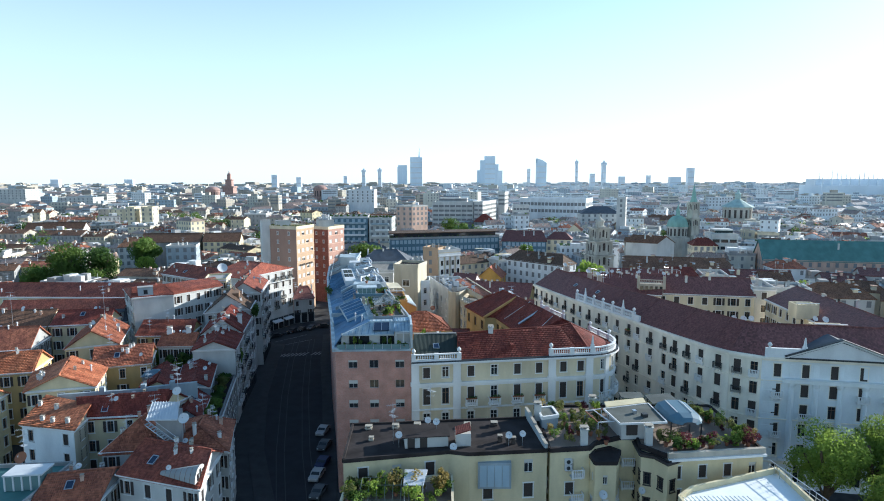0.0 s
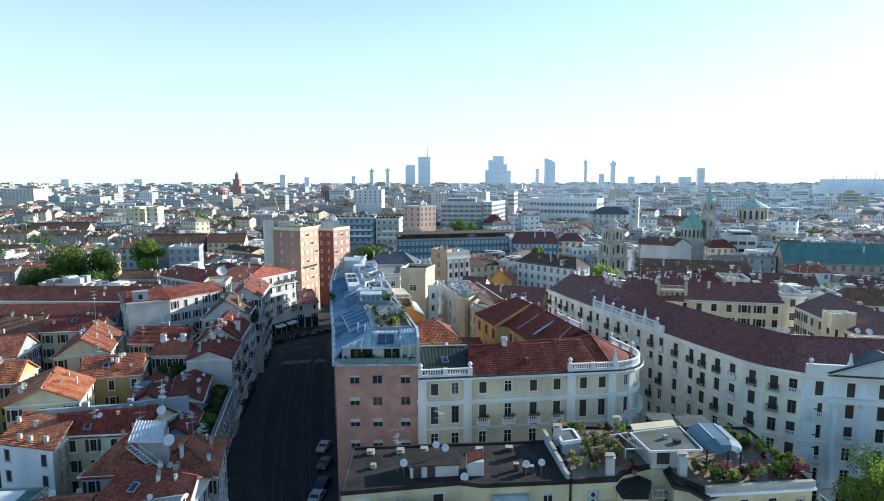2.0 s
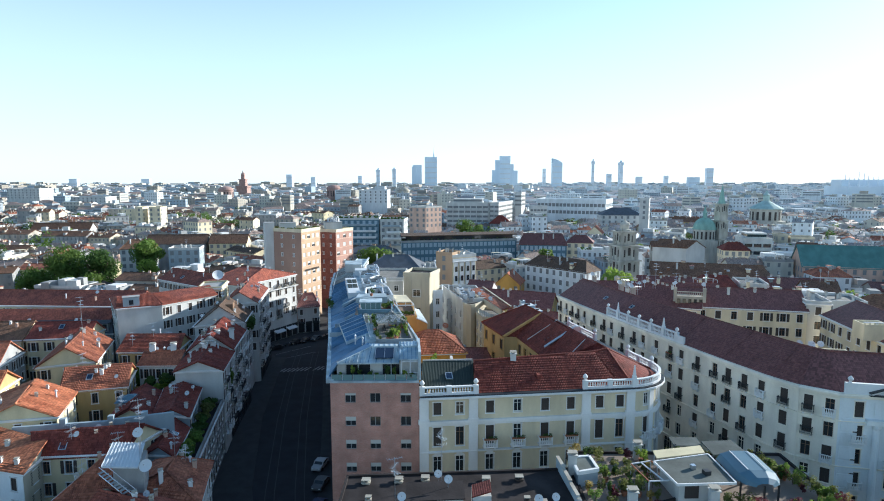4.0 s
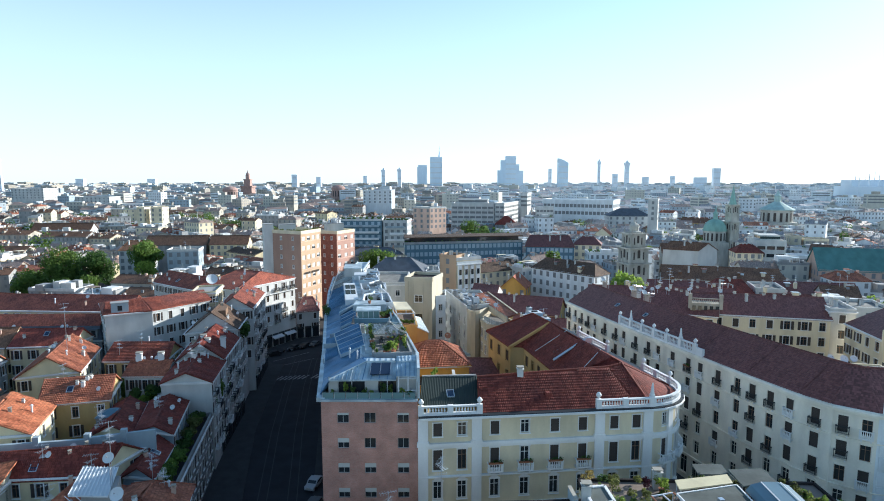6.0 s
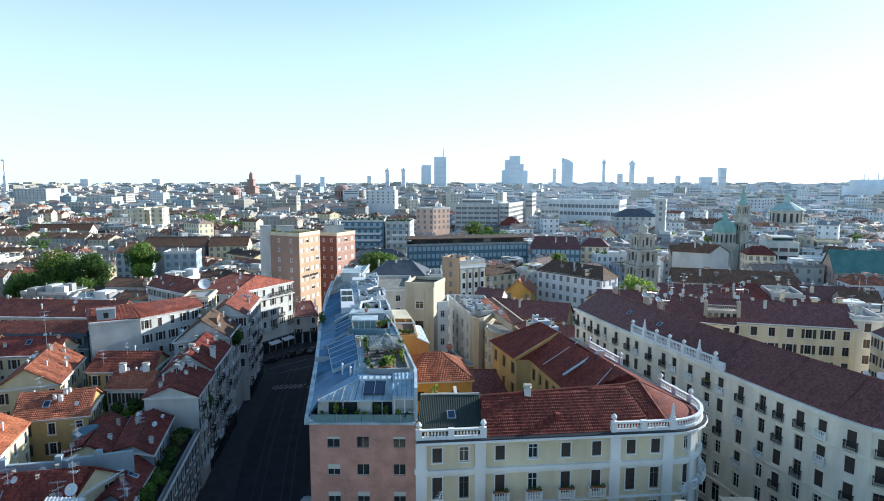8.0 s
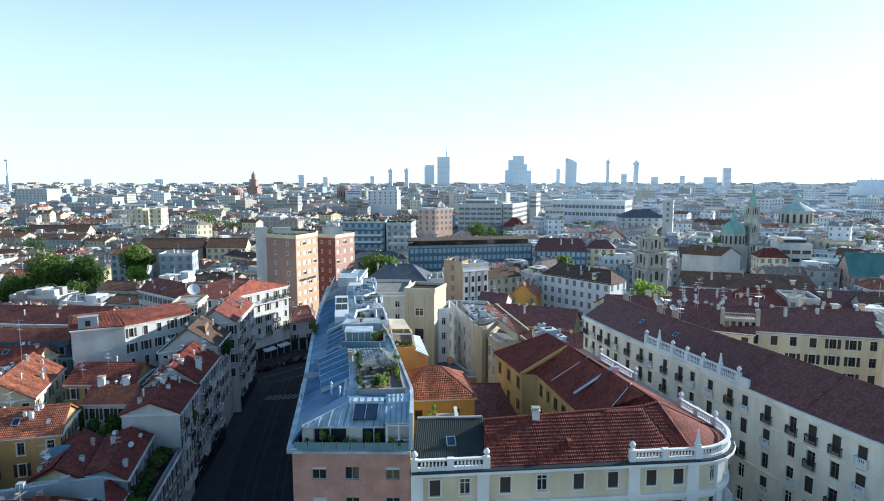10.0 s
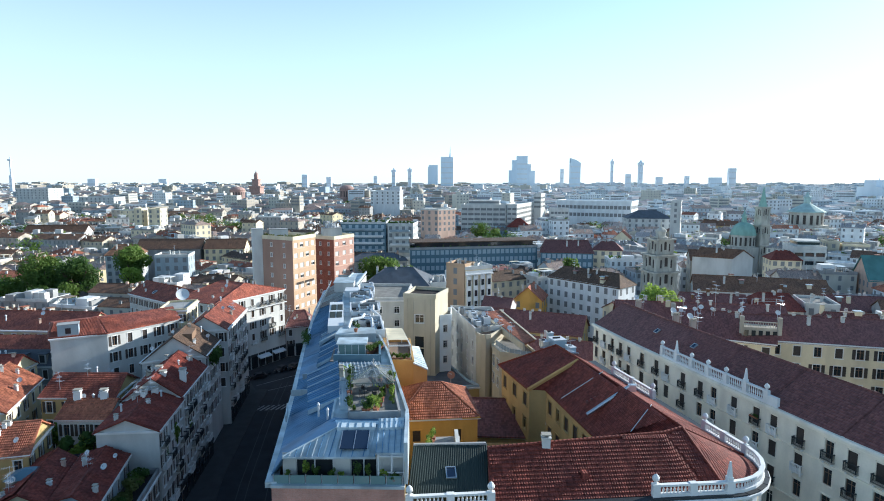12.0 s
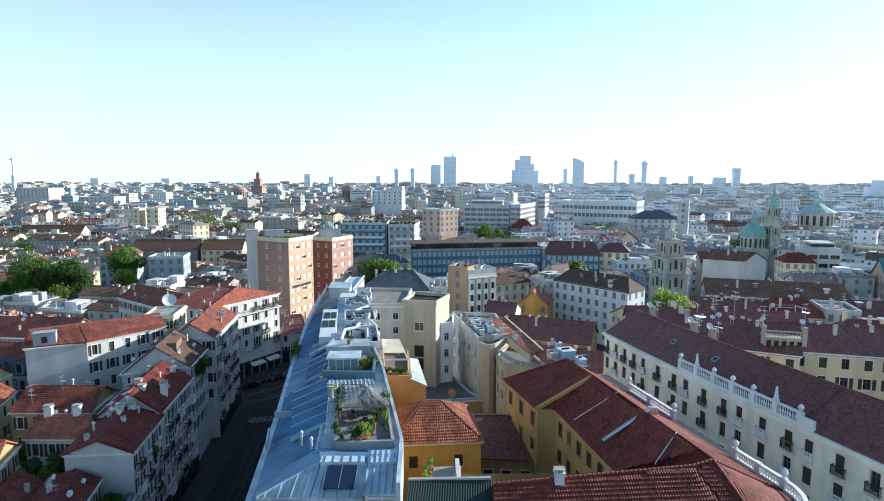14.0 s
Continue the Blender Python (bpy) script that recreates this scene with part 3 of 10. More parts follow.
def building(name, label, poly, eave, wall, roof, rows=(), spacing=3.2, margin=1.6, trim=None, near=True, base=0.0,
             category="building", group="", seed=1, blank=(), crown=True, tiled=False, edge=None, over=0.5, split=False):
    """A house on a footprint. roof: ("gable", top, axis, tile), ("hip", top, axis, tile, inset) or ("flat", surface, rim). blank: sides with no windows."""
    rng = random.Random(seed)
    poly = ccw(poly)
    trim = trim or TRIM
    root = thing(name, label, category, group)
    walls = Shape()
    joined = Shape()
    n = len(poly)
    for k in range(n):
        a, b = poly[k], poly[(k + 1) % n]
        L = math.dist(a, b)
        cols = [] if k in blank else spread(L, spacing, margin)
        windowed_wall(walls, root, a, b, base, eave, rows if cols else (), cols, wall, trim, near, joined, rng, split)
    if roof is None:
        pass
    elif roof[0] == "gable":
        ridge_roof(root, walls, poly, eave, roof[1], roof[2], 0.0, roof[3], wall, over, edge, tiled)
    elif roof[0] == "hip":
        ridge_roof(root, walls, poly, eave, roof[1], roof[2], roof[4], roof[3], wall, over, edge, tiled)
    else:
        flat_roof(root, poly, eave - 0.05, roof[1], roof[2], roof[3] if len(roof) > 3 else 0.7)
    part("wall", walls, root)
    if joined.f:
        part("glazing", joined, root, kind="stuff")
    if crown and near:
        cornice(root, poly, eave - 0.02, trim, 0.35, 0.4)
    return root


# ---- roof furniture ----
def chimney(x, y, z, h=1.3, w=0.55, mat=None, turn=0.0):
    mat = mat or WHITE
    root = thing("chimney", "rendered chimney with a tile cap on the roof", "chimney", "roof chimneys", at=(x, y, z))
    s = Shape()
    s.box((0, 0, -0.9), (w, w * 0.8, h + 0.9), mat, turn)
    part("shaft", s, root)
    c = Shape()
    c.box((0, 0, h), (w * 1.25, w * 1.05, 0.1), mat, turn)
    for dx in (-0.3, 0.3):
        c.box((dx * w, 0, h + 0.1), (0.12, w * 0.6, 0.22), mat, turn)
    c.box((0, 0, h + 0.32), (w * 1.2, w, 0.09), STONE, turn)
    part("cap", c, root)
    return root


def flue(x, y, z, h=1.0, r=0.14):
    root = thing("flue_pipe", "pale metal flue pipe with a cowl on the roof", "flue", "roof flues", at=(x, y, z))
    s = Shape()
    s.lathe((0, 0, -0.6), [(r, 0), (r, h + 0.6)], WHITE_METAL, 8)
    part("pipe", s, root)
    c = Shape()
    c.lathe((0, 0, h + 0.08), [(r * 1.7, 0), (r * 1.7, 0.08), (0.02, 0.3)], WHITE_METAL, 8)
    c.beam((0, 0, h), (0, 0, h + 0.1), r * 0.5, DARK)
    part("cowl", c, root)
    return root


def dish(x, y, z, az=200, r=0.45, mast=1.2, colour=None):
    """Satellite dish on a short mast; az: degrees clockwise from +y towards which it looks."""
    root = thing("satellite_dish", "pale round satellite dish on a short mast", "satellite dish", "satellite dishes", at=(x, y, z))
    s = Shape()
    s.beam((0, 0, -0.5), (0, 0, mast), 0.04, CHROME)
    part("mast", s, root)
    b = Shape()
    d = Vector((math.sin(radians(az)) * 0.82, math.cos(radians(az)) * 0.82, 0.57))
    u = d.orthogonal().normalized()
    w = d.cross(u)
    c = Vector((0, 0, mast))
    rings = []
    for k, rr in enumerate((0.05, 0.5, 0.85, 1.0)):
        rings.append([c + d * (0.12 + 0.22 * r * rr * rr) + (u * math.cos(i * math.pi / 7) + w * math.sin(i * math.pi / 7)) * r * rr for i in range(14)])
    for p, q in zip(rings, rings[1:]):
        for i in range(14):
            j = (i + 1) % 14
            b.face([p[i], p[j], q[j], q[i]], colour or WHITE_METAL)
            b.face([q[i] - d * 0.03, q[j] - d * 0.03, p[j] - d * 0.03, p[i] - d * 0.03], colour or WHITE_METAL)
    part("reflector", b, root)
    a = Shape()
    a.beam(c + d * 0.1 - w * r * 0.9, c + d * r * 1.1, 0.02, CHROME)
    a.box(tuple(c + d * r * 1.1 - Vector((0, 0, 0.05))), (0.1, 0.1, 0.1), GREY)
    part("arm", a, root)
    return root


def antenna(x, y, z, h=4.0, turn=0.4, arms=3):
    root = thing("antenna", "thin metal television antenna on a tall mast", "antenna", "roof antennas", at=(x, y, z))
    s = Shape()
    s.beam((0, 0, -0.8), (0, 0, h), 0.035, CHROME)
    part("mast", s, root)
    for k in range(arms):
        a = Shape()
        zz = h - 0.15 - 0.75 * k
        t = turn + 0.9 * k
        d = Vector((math.cos(t), math.sin(t), 0))
        n = Vector((-d.y, d.x, 0))
        l = 0.8 - 0.12 * k
        a.beam(Vector((0, 0, zz)) - d * l, Vector((0, 0, zz)) + d * l, 0.022, CHROME, 4)
        for i in range(7):
            c = Vector((0, 0, zz)) + d * l * (i / 3 - 1)
            w = 0.42 - 0.03 * i
            a.beam(c - n * w, c + n * w, 0.014, CHROME, 3)
        part("element", a, root)
    return root


def skylight(x, y, z, turn, pitch, w=0.9, l=1.3):
    root = thing("roof_window", "glazed roof window set in the tiles", "roof window", "roof windows", at=(x, y, z))
    root.rotation_euler = (pitch, 0, turn)
    s = Shape()
    for sx in (-1, 1):
        s.box((sx * w / 2, 0, 0), (0.1, l, 0.2), CHROME)
    for sy in (-1, 1):
        s.box((0, sy * l / 2, 0), (w + 0.1, 0.1, 0.2), CHROME)
    part("surround", s, root)
    g = Shape()
    g.box((0, 0, 0.02), (w - 0.08, l - 0.08, 0.12), PANEL_GLASS)
    part("pane", g, root)
    return root


def leaves(s, centre, radii, count, size, mat, rng, clumps=9):
    """A crown of many small leaf clusters about random clump centres, with an uneven outline."""
    cs = []
    for _ in range(clumps):
        while True:
            p = Vector((rng.uniform(-1, 1), rng.uniform(-1, 1), rng.uniform(-1, 1)))
            if p.length < 1:
                break
        cs.append((p * 0.72, rng.uniform(0.26, 0.48)))
    for _ in range(count):
        c, r = cs[rng.randrange(clumps)]
        d = Vector((rng.gauss(0, 1), rng.gauss(0, 1), rng.gauss(0, 1))).normalized()
        p = c + d * r * rng.uniform(0.72, 1.05)
        p = Vector((centre[0] + p.x * radii[0], centre[1] + p.y * radii[1], centre[2] + p.z * radii[2]))
        n = (d + Vector((rng.gauss(0, 0.5), rng.gauss(0, 0.5), rng.gauss(0, 0.5)))).normalized()
        u = n.orthogonal().normalized()
        u = (Matrix.Rotation(rng.uniform(0, 6.28), 3, n) @ u) * size * rng.uniform(0.6, 1.3)
        w = n.cross(u) * rng.uniform(0.5, 0.9)
        s.face([p - u, p - w * 0.8, p + u, p + w * 0.8], mat)


def tree(x, y, z, height, radius, mat, count=2500, size=0.4, seed=1, label="broad leafy green tree", clumps=16):
    rng = random.Random(seed)
    root = thing("tree", label, "tree", "trees", at=(x, y, z))
    t = Shape()
    ch = min(radius * 0.95, height * 0.42)
    th = height - 1.5 * ch
    t.lathe((0, 0, 0), [(0.035 * height, 0), (0.024 * height, th * 0.6), (0.014 * height, th + ch * 0.4)], BARK, 8)
    for _ in range(7):
        a = rng.uniform(0, 6.28)
        t.beam((0, 0, th * rng.uniform(0.6, 1.0)), (math.cos(a) * radius * 0.6, math.sin(a) * radius * 0.6, th + ch * rng.uniform(0.2, 1.0)), 0.010 * height, BARK, 5)
    part("trunk", t, root)
    c = Shape()
    leaves(c, (0, 0, height - ch), (radius, radius, ch), count, size, mat, rng, clumps)
    part("crown", c, root)
    return root


def shrub(x, y, z, r, h, mat, seed=1, pot=False, count=160, size=0.12):
    rng = random.Random(seed)
    root = thing("potted_shrub" if pot else "shrub", "leafy green shrub on a roof terrace", "shrub", "terrace plants", at=(x, y, z))
    if pot:
        p = Shape()
        p.lathe((0, 0, 0), [(0.2, 0), (0.3, 0.45), (0.33, 0.45), (0.33, 0.52)], POT, 9)
        part("pot", p, root)
    st = Shape()
    st.beam((0, 0, 0.2), (0, 0, h * 0.7), 0.03, BARK)
    part("stem", st, root)
    c = Shape()
    leaves(c, (0, 0, h * 0.6 + (0.4 if pot else 0)), (r, r, h * 0.5), count, size, mat, rng, 6)
    part("foliage", c, root)
    return root


def balustrade(root, p, q, z, bays=2, height=1.35, mat=None):
    """Stone balustrade: plinth, rail, piers and turned balusters between p and q."""
    mat = mat or TRIM
    p, q = Vector(p), Vector(q)
    d = q - p
    L = d.length
    d = d / L
    s = Shape()
    s.bar((p.x, p.y, z), (q.x, q.y, z), 0.42, 0.35, mat, 0.1)
    part("plinth", s, root)
    s = Shape()
    s.bar((p.x, p.y, z + height - 0.2), (q.x, q.y, z + height - 0.2), 0.4, 0.2, mat)
    part("rail", s, root)
    turn = math.atan2(d.y, d.x)
    bent = L < 2.4
    for k in range(0 if bent else bays + 1):
        c = p + d * (L * k / bays)
        b = Shape()
        b.box((c.x, c.y, z), (0.7, 0.5, height + 0.06 - 0.012 * (k == bays)), mat, turn)
        part("pier", b, root)
    for k in range(bays):
        a0 = p + d * (L * k / bays + (0.02 if bent else 0.55))
        a1 = p + d * (L * (k + 1) / bays - (0.02 if bent else 0.55))
        n = max(2, int((a1 - a0).length / 0.33))
        for i in range(n):
            c = a0.lerp(a1, (i + 0.5) / n)
            ob = part("baluster", baluster_mesh(height - 0.55, mat), root)
            ob.location = (c.x, c.y, z + 0.35)


BALUSTERS = {}


def baluster_mesh(h, mat):
    key = (round(h, 2), mat.name)
    if key not in BALUSTERS:
        s = Shape()
        s.lathe((0, 0, 0), [(0.09, 0), (0.06, 0.12 * h), (0.12, 0.38 * h), (0.05, 0.78 * h), (0.09, h)], mat, 6, False)
        BALUSTERS[key] = s.mesh("baluster")
    return BALUSTERS[key]


def finial(root, x, y, z, ball=True, mat=None):
    s = Shape()
    if ball:
        s.lathe((x, y, z), [(0.26, 0), (0.12, 0.15), (0.16, 0.2), (0.33, 0.42), (0.34, 0.6), (0.2, 0.82), (0.03, 0.95)], mat or TRIM, 10)
    else:
        s.box((x, y, z), (0.55, 0.55, 0.35), mat or TRIM)
        s.box((x, y, z + 0.35), (0.42, 0.42, 1.5), mat or TRIM, 0, 0.35)
    part("finial", s, root)


def balcony(root, x, y, z, turn, w=1.9, d=0.75, stone=True, plants=False, seed=1):
    """Balcony at wall point (x, y), floor height z; turn: the wall's direction, outside to its right."""
    ob = new("balcony", balcony_mesh(w, d, stone))
    ob.parent = root
    ob.matrix_basis = pose(x, y, z, 0, 0, math.degrees(turn))
    if plants:
        ob2 = new("flower_box", flower_mesh(w))
        ob2.parent = ob
        ob2.location = (0, -d + 0.05, 0.95)
    return ob


BALCONIES, FLOWERS = {}, {}


def balcony_mesh(w, d, stone):
    key = (w, d, stone)
    if key not in BALCONIES:
        s = Shape()
        m = TRIM if stone else DARK
        s.box((0, -d / 2, -0.18), (w, d, 0.18), TRIM if stone else STONE)
        for sx in (-1, 1):
            s.box((sx * w * 0.33, -d * 0.3, -0.5), (0.16, d * 0.6, 0.32), TRIM)
        s.box((0, -d + 0.06, 0.88), (w, 0.13, 0.1), m)
        for sx in (-1, 1):
            s.box((sx * (w / 2 - 0.06), -d / 2, 0.88), (0.12, d, 0.1), m)
            s.box((sx * (w / 2 - 0.07), -d + 0.07, 0), (0.16 if stone else 0.06, 0.14, 0.9), m)
        n = 6 if stone else 12
        for k in range(n):
            x = -w / 2 + 0.25 + (w - 0.5) * k / (n - 1)
            if stone:
                s.lathe((x, -d + 0.07, 0), [(0.07, 0), (0.1, 0.35), (0.04, 0.7), (0.07, 0.88)], m, 5, False)
            else:
                s.box((x, -d + 0.05, 0), (0.03, 0.03, 0.9), m)
        if not stone:
            for sx in (-1, 1):
                for k in range(4):
                    s.box((sx * (w / 2 - 0.05), -d * (k + 0.5) / 4, 0), (0.03, 0.03, 0.9), m)
        BALCONIES[key] = s.mesh("balcony")
    return BALCONIES[key]


def flower_mesh(w):
    if w not in FLOWERS:
        s = Shape()
        s.box((0, 0, 0), (w * 0.9, 0.22, 0.2), POT)
        leaves(s, (0, 0, 0.35), (w * 0.5, 0.3, 0.3), 120, 0.1, LEAF_DARK, random.Random(3), 7)
        FLOWERS[w] = s.mesh("flower_box")
    return FLOWERS[w]


# ---- ground, street, square ----
def street_and_ground():
    s = Shape()
    far = 6000
    xs = [-far, -600, -120, 0, 120, 600, far]
    ys = [-400, 0, 120, 300, 900, 2500, far]
    for i in range(6):
        for j in range(6):
            s.face([(xs[i], ys[j], -0.02), (xs[i + 1], ys[j], -0.02), (xs[i + 1], ys[j + 1], -0.02), (xs[i], ys[j + 1], -0.02)], PAVING)
    tagged(new("ground", s.mesh("ground")), "grey stone and asphalt city ground", "ground", kind="structure")
    left = [(-22, 45), (-27.6, 82), (-36.9, 105.5), (-44.8, 134.8), (-49.5, 161), (-52, 178)]
    right = [(-9, 45), (-16.5, 85), (-19.6, 105.5), (-25.6, 134.8), (-31.5, 161), (-36.5, 190)]
    r = Shape()
    for k in range(5):
        r.face([(*left[k], 0.0), (*right[k], 0.0), (*right[k + 1], 0.0), (*left[k + 1], 0.0)], ASPHALT)
    r.face([(-52, 178, 0.0), (-36.5, 190, 0.0), (-36, 240, 0.0), (-44, 240, 0.0), (-50, 203, 0.0), (-57, 186, 0.0)], ASPHALT)
    tagged(new("road", r.mesh("road")), "dark asphalt street in deep shade", "road", kind="structure")
    # pavements with real kerbs on both sides
    for edge, side in ((left, 1), (right, -1)):
        p = Shape()
        for a, b in zip(edge, edge[1:]):
            d = Vector((b[0] - a[0], b[1] - a[1])).normalized()
            n = Vector((d.y, -d.x)) * side * 3.0
            quad = [(a[0], a[1]), (b[0], b[1]), (b[0] + n.x, b[1] + n.y), (a[0] + n.x, a[1] + n.y)]
            p.prism(ccw(quad), -0.01, 0.14, PAVING)
        tagged(new("pavement", p.mesh("pavement")), "raised stone pavement with a kerb along the street", "pavement", kind="structure")
    mid = [((a[0] + b[0]) / 2, (a[1] + b[1]) / 2) for a, b in zip(left, right)]
    for off in (-3.1, -1.65, 1.65, 3.1):
        t = Shape()
        for a, b in zip(mid, mid[1:]):
            d = Vector((b[0] - a[0], b[1] - a[1])).normalized()
            n = Vector((d.y, -d.x)) * off
            t.bar((a[0] + n.x, a[1] + n.y, 0.0), (b[0] + n.x, b[1] + n.y, 0.0), 0.14, 0.012, STEEL)
        tagged(new("tram_rail", t.mesh("tram_rail")), "steel tram rail set in the asphalt", "tram rail", "tram rails", kind="structure")
    # zebra crossing at the mouth of the square
    bar = Shape()
    bar.box((0, 0, 0.004), (0.5, 3.4, 0.006), PAINT)
    me = bar.mesh("crossing_stripe")
    for k in range(16):
        if k == 8:
            continue
        ob = new("crossing_stripe", me)
        f = k / 15
        ob.matrix_basis = pose(-48 + 16.5 * f, 166.5 + 3.5 * f, 0, 0, 0, -18)
        tagged(ob, "worn white zebra crossing stripe on asphalt", "road marking", "zebra crossing", kind="structure")
    # long worn lane marks in the square
    for a, b in (((-51, 176), (-42, 184)), ((-53, 181), (-45, 190))):
        m = Shape()
        m.bar((*a, 0.004), (*b, 0.004), 0.18, 0.006, PAINT)
        tagged(new("lane_marking", m.mesh("lane_marking")), "worn white lane line on the square", "road marking", kind="structure")


street_and_ground()


def car(x, y, turn, paint, label):
    root = thing("car", label, "car", "parked cars", at=(x, y, 0.0))
    root.rotation_euler = (0, 0, turn)
    b = Shape()
    prof = [(-2.05, 0.35), (-2.1, 0.75), (-1.9, 0.95), (-1.1, 1.0), (-0.55, 1.42), (0.9, 1.45), (1.65, 1.0), (2.05, 0.9), (2.1, 0.4)]
    for sx in (-1, 1):
        side = [(p[0], sx * 0.86, p[1]) for p in prof]
        b.face(side if sx < 0 else side[::-1], paint)
    for k in range(len(prof) - 1):
        (x0, z0), (x1, z1) = prof[k], prof[k + 1]
        b.face([(x0, -0.86, z0), (x0, 0.86, z0), (x1, 0.86, z1), (x1, -0.86, z1)], paint)
    part("body", b, root)
    g = Shape()
    for (x0, z0), (x1, z1) in (((-1.04, 1.06), (-0.6, 1.4)), ((0.95, 1.43), (1.6, 1.05))):
        g.face([(x0, -0.72, z0 + 0.01), (x0, 0.72, z0 + 0.01), (x1, 0.66, z1 + 0.015), (x1, -0.66, z1 + 0.015)], GLASS)
        part("windscreen", g, root)
        g = Shape()
    for sy in (-1, 1):
        g = Shape()
        pane = [(x, sy * 0.866, z) for x, z in ((-0.98, 1.03), (-0.52, 1.37), (0.86, 1.40), (1.45, 1.03))]
        g.face(pane if sy < 0 else pane[::-1], GLASS)
        part("side_window", g, root)
    for sx in (-1.3, 1.3):
        for sy in (-0.82, 0.82):
            w = Shape()
            w.beam((sx, sy - 0.1, 0.33), (sx, sy + 0.1, 0.33), 0.33, DARK, 12)
            part("wheel", w, root)
    for sy in (-0.6, 0.6):
        l = Shape()
        l.box((-2.06, sy, 0.65), (0.1, 0.3, 0.14), WHITE_METAL)
        part("headlight", l, root)
    return root


PAINTS = [material("car_paint_" + n, c, 0.5, 0.0, 0, 0, 1, 0, 0, 0.25) for n, c in
          (("dark", (0.03, 0.03, 0.035)), ("grey", (0.09, 0.095, 0.1)), ("white", (0.4, 0.4, 0.4)), ("blue", (0.02, 0.03, 0.09)), ("violet", (0.10, 0.05, 0.16)))]
CARS = [(-54.5, 186.5, 0.6, 0, "black hatchback parked by the kerb"), (-50.5, 192.8, 1.2, 0, "black car parked in front of the arcade"),
        (-47.8, 195.0, 1.3, 0, "black car parked in front of the arcade"), (-45.0, 197.0, 1.3, 1, "grey car parked in front of the arcade"),
        (-41.5, 199.5, 0.3, 0, "dark car parked at the square"), (-21.5, 100.0, 1.40, 3, "blue car parked along the shaded street"),
        (-20.2, 90.0, 1.40, 1, "grey van-like car parked along the shaded street"), (-22.6, 107.0, 1.40, 1, "grey car parked along the shaded street"),
        (-18.9, 83.6, 1.40, 0, "black car parked along the shaded street"),
        (-17.9, 77.0, 1.40, 0, "black car parked along the shaded street"),
        (-21.6, 95.6, 1.42, 2, "white van-like car parked along the shaded street"), (-24.2, 113.6, 1.40, 2, "white car parked along the shaded street")]
for cx, cy, ct, cp, cl in CARS:
    car(cx, cy, ct, PAINTS[cp], cl)
for k in range(5):
    root = thing("motor_scooter", "dark motor scooter parked in a row", "scooter", "parked scooters", at=(-52.5 + 1.0 * k, 189.5 + 0.9 * k, 0))
    s = Shape()
    s.box((0, 0, 0.35), (0.35, 1.5, 0.35), PAINTS[k % 3])
    s.box((0, -0.35, 0.7), (0.3, 0.7, 0.12), DARK)
    s.beam((0, 0.55, 0.5), (0, 0.4, 1.05), 0.05, DARK)
    s.beam((-0.3, 0.4, 1.05), (0.3, 0.4, 1.05), 0.03, DARK)
    part("body", s, root)
    for wy in (-0.55, 0.6):
        w = Shape()
        w.beam((-0.06, wy, 0.25), (0.06, wy, 0.25), 0.25, DARK, 10)
        part("wheel", w, root)


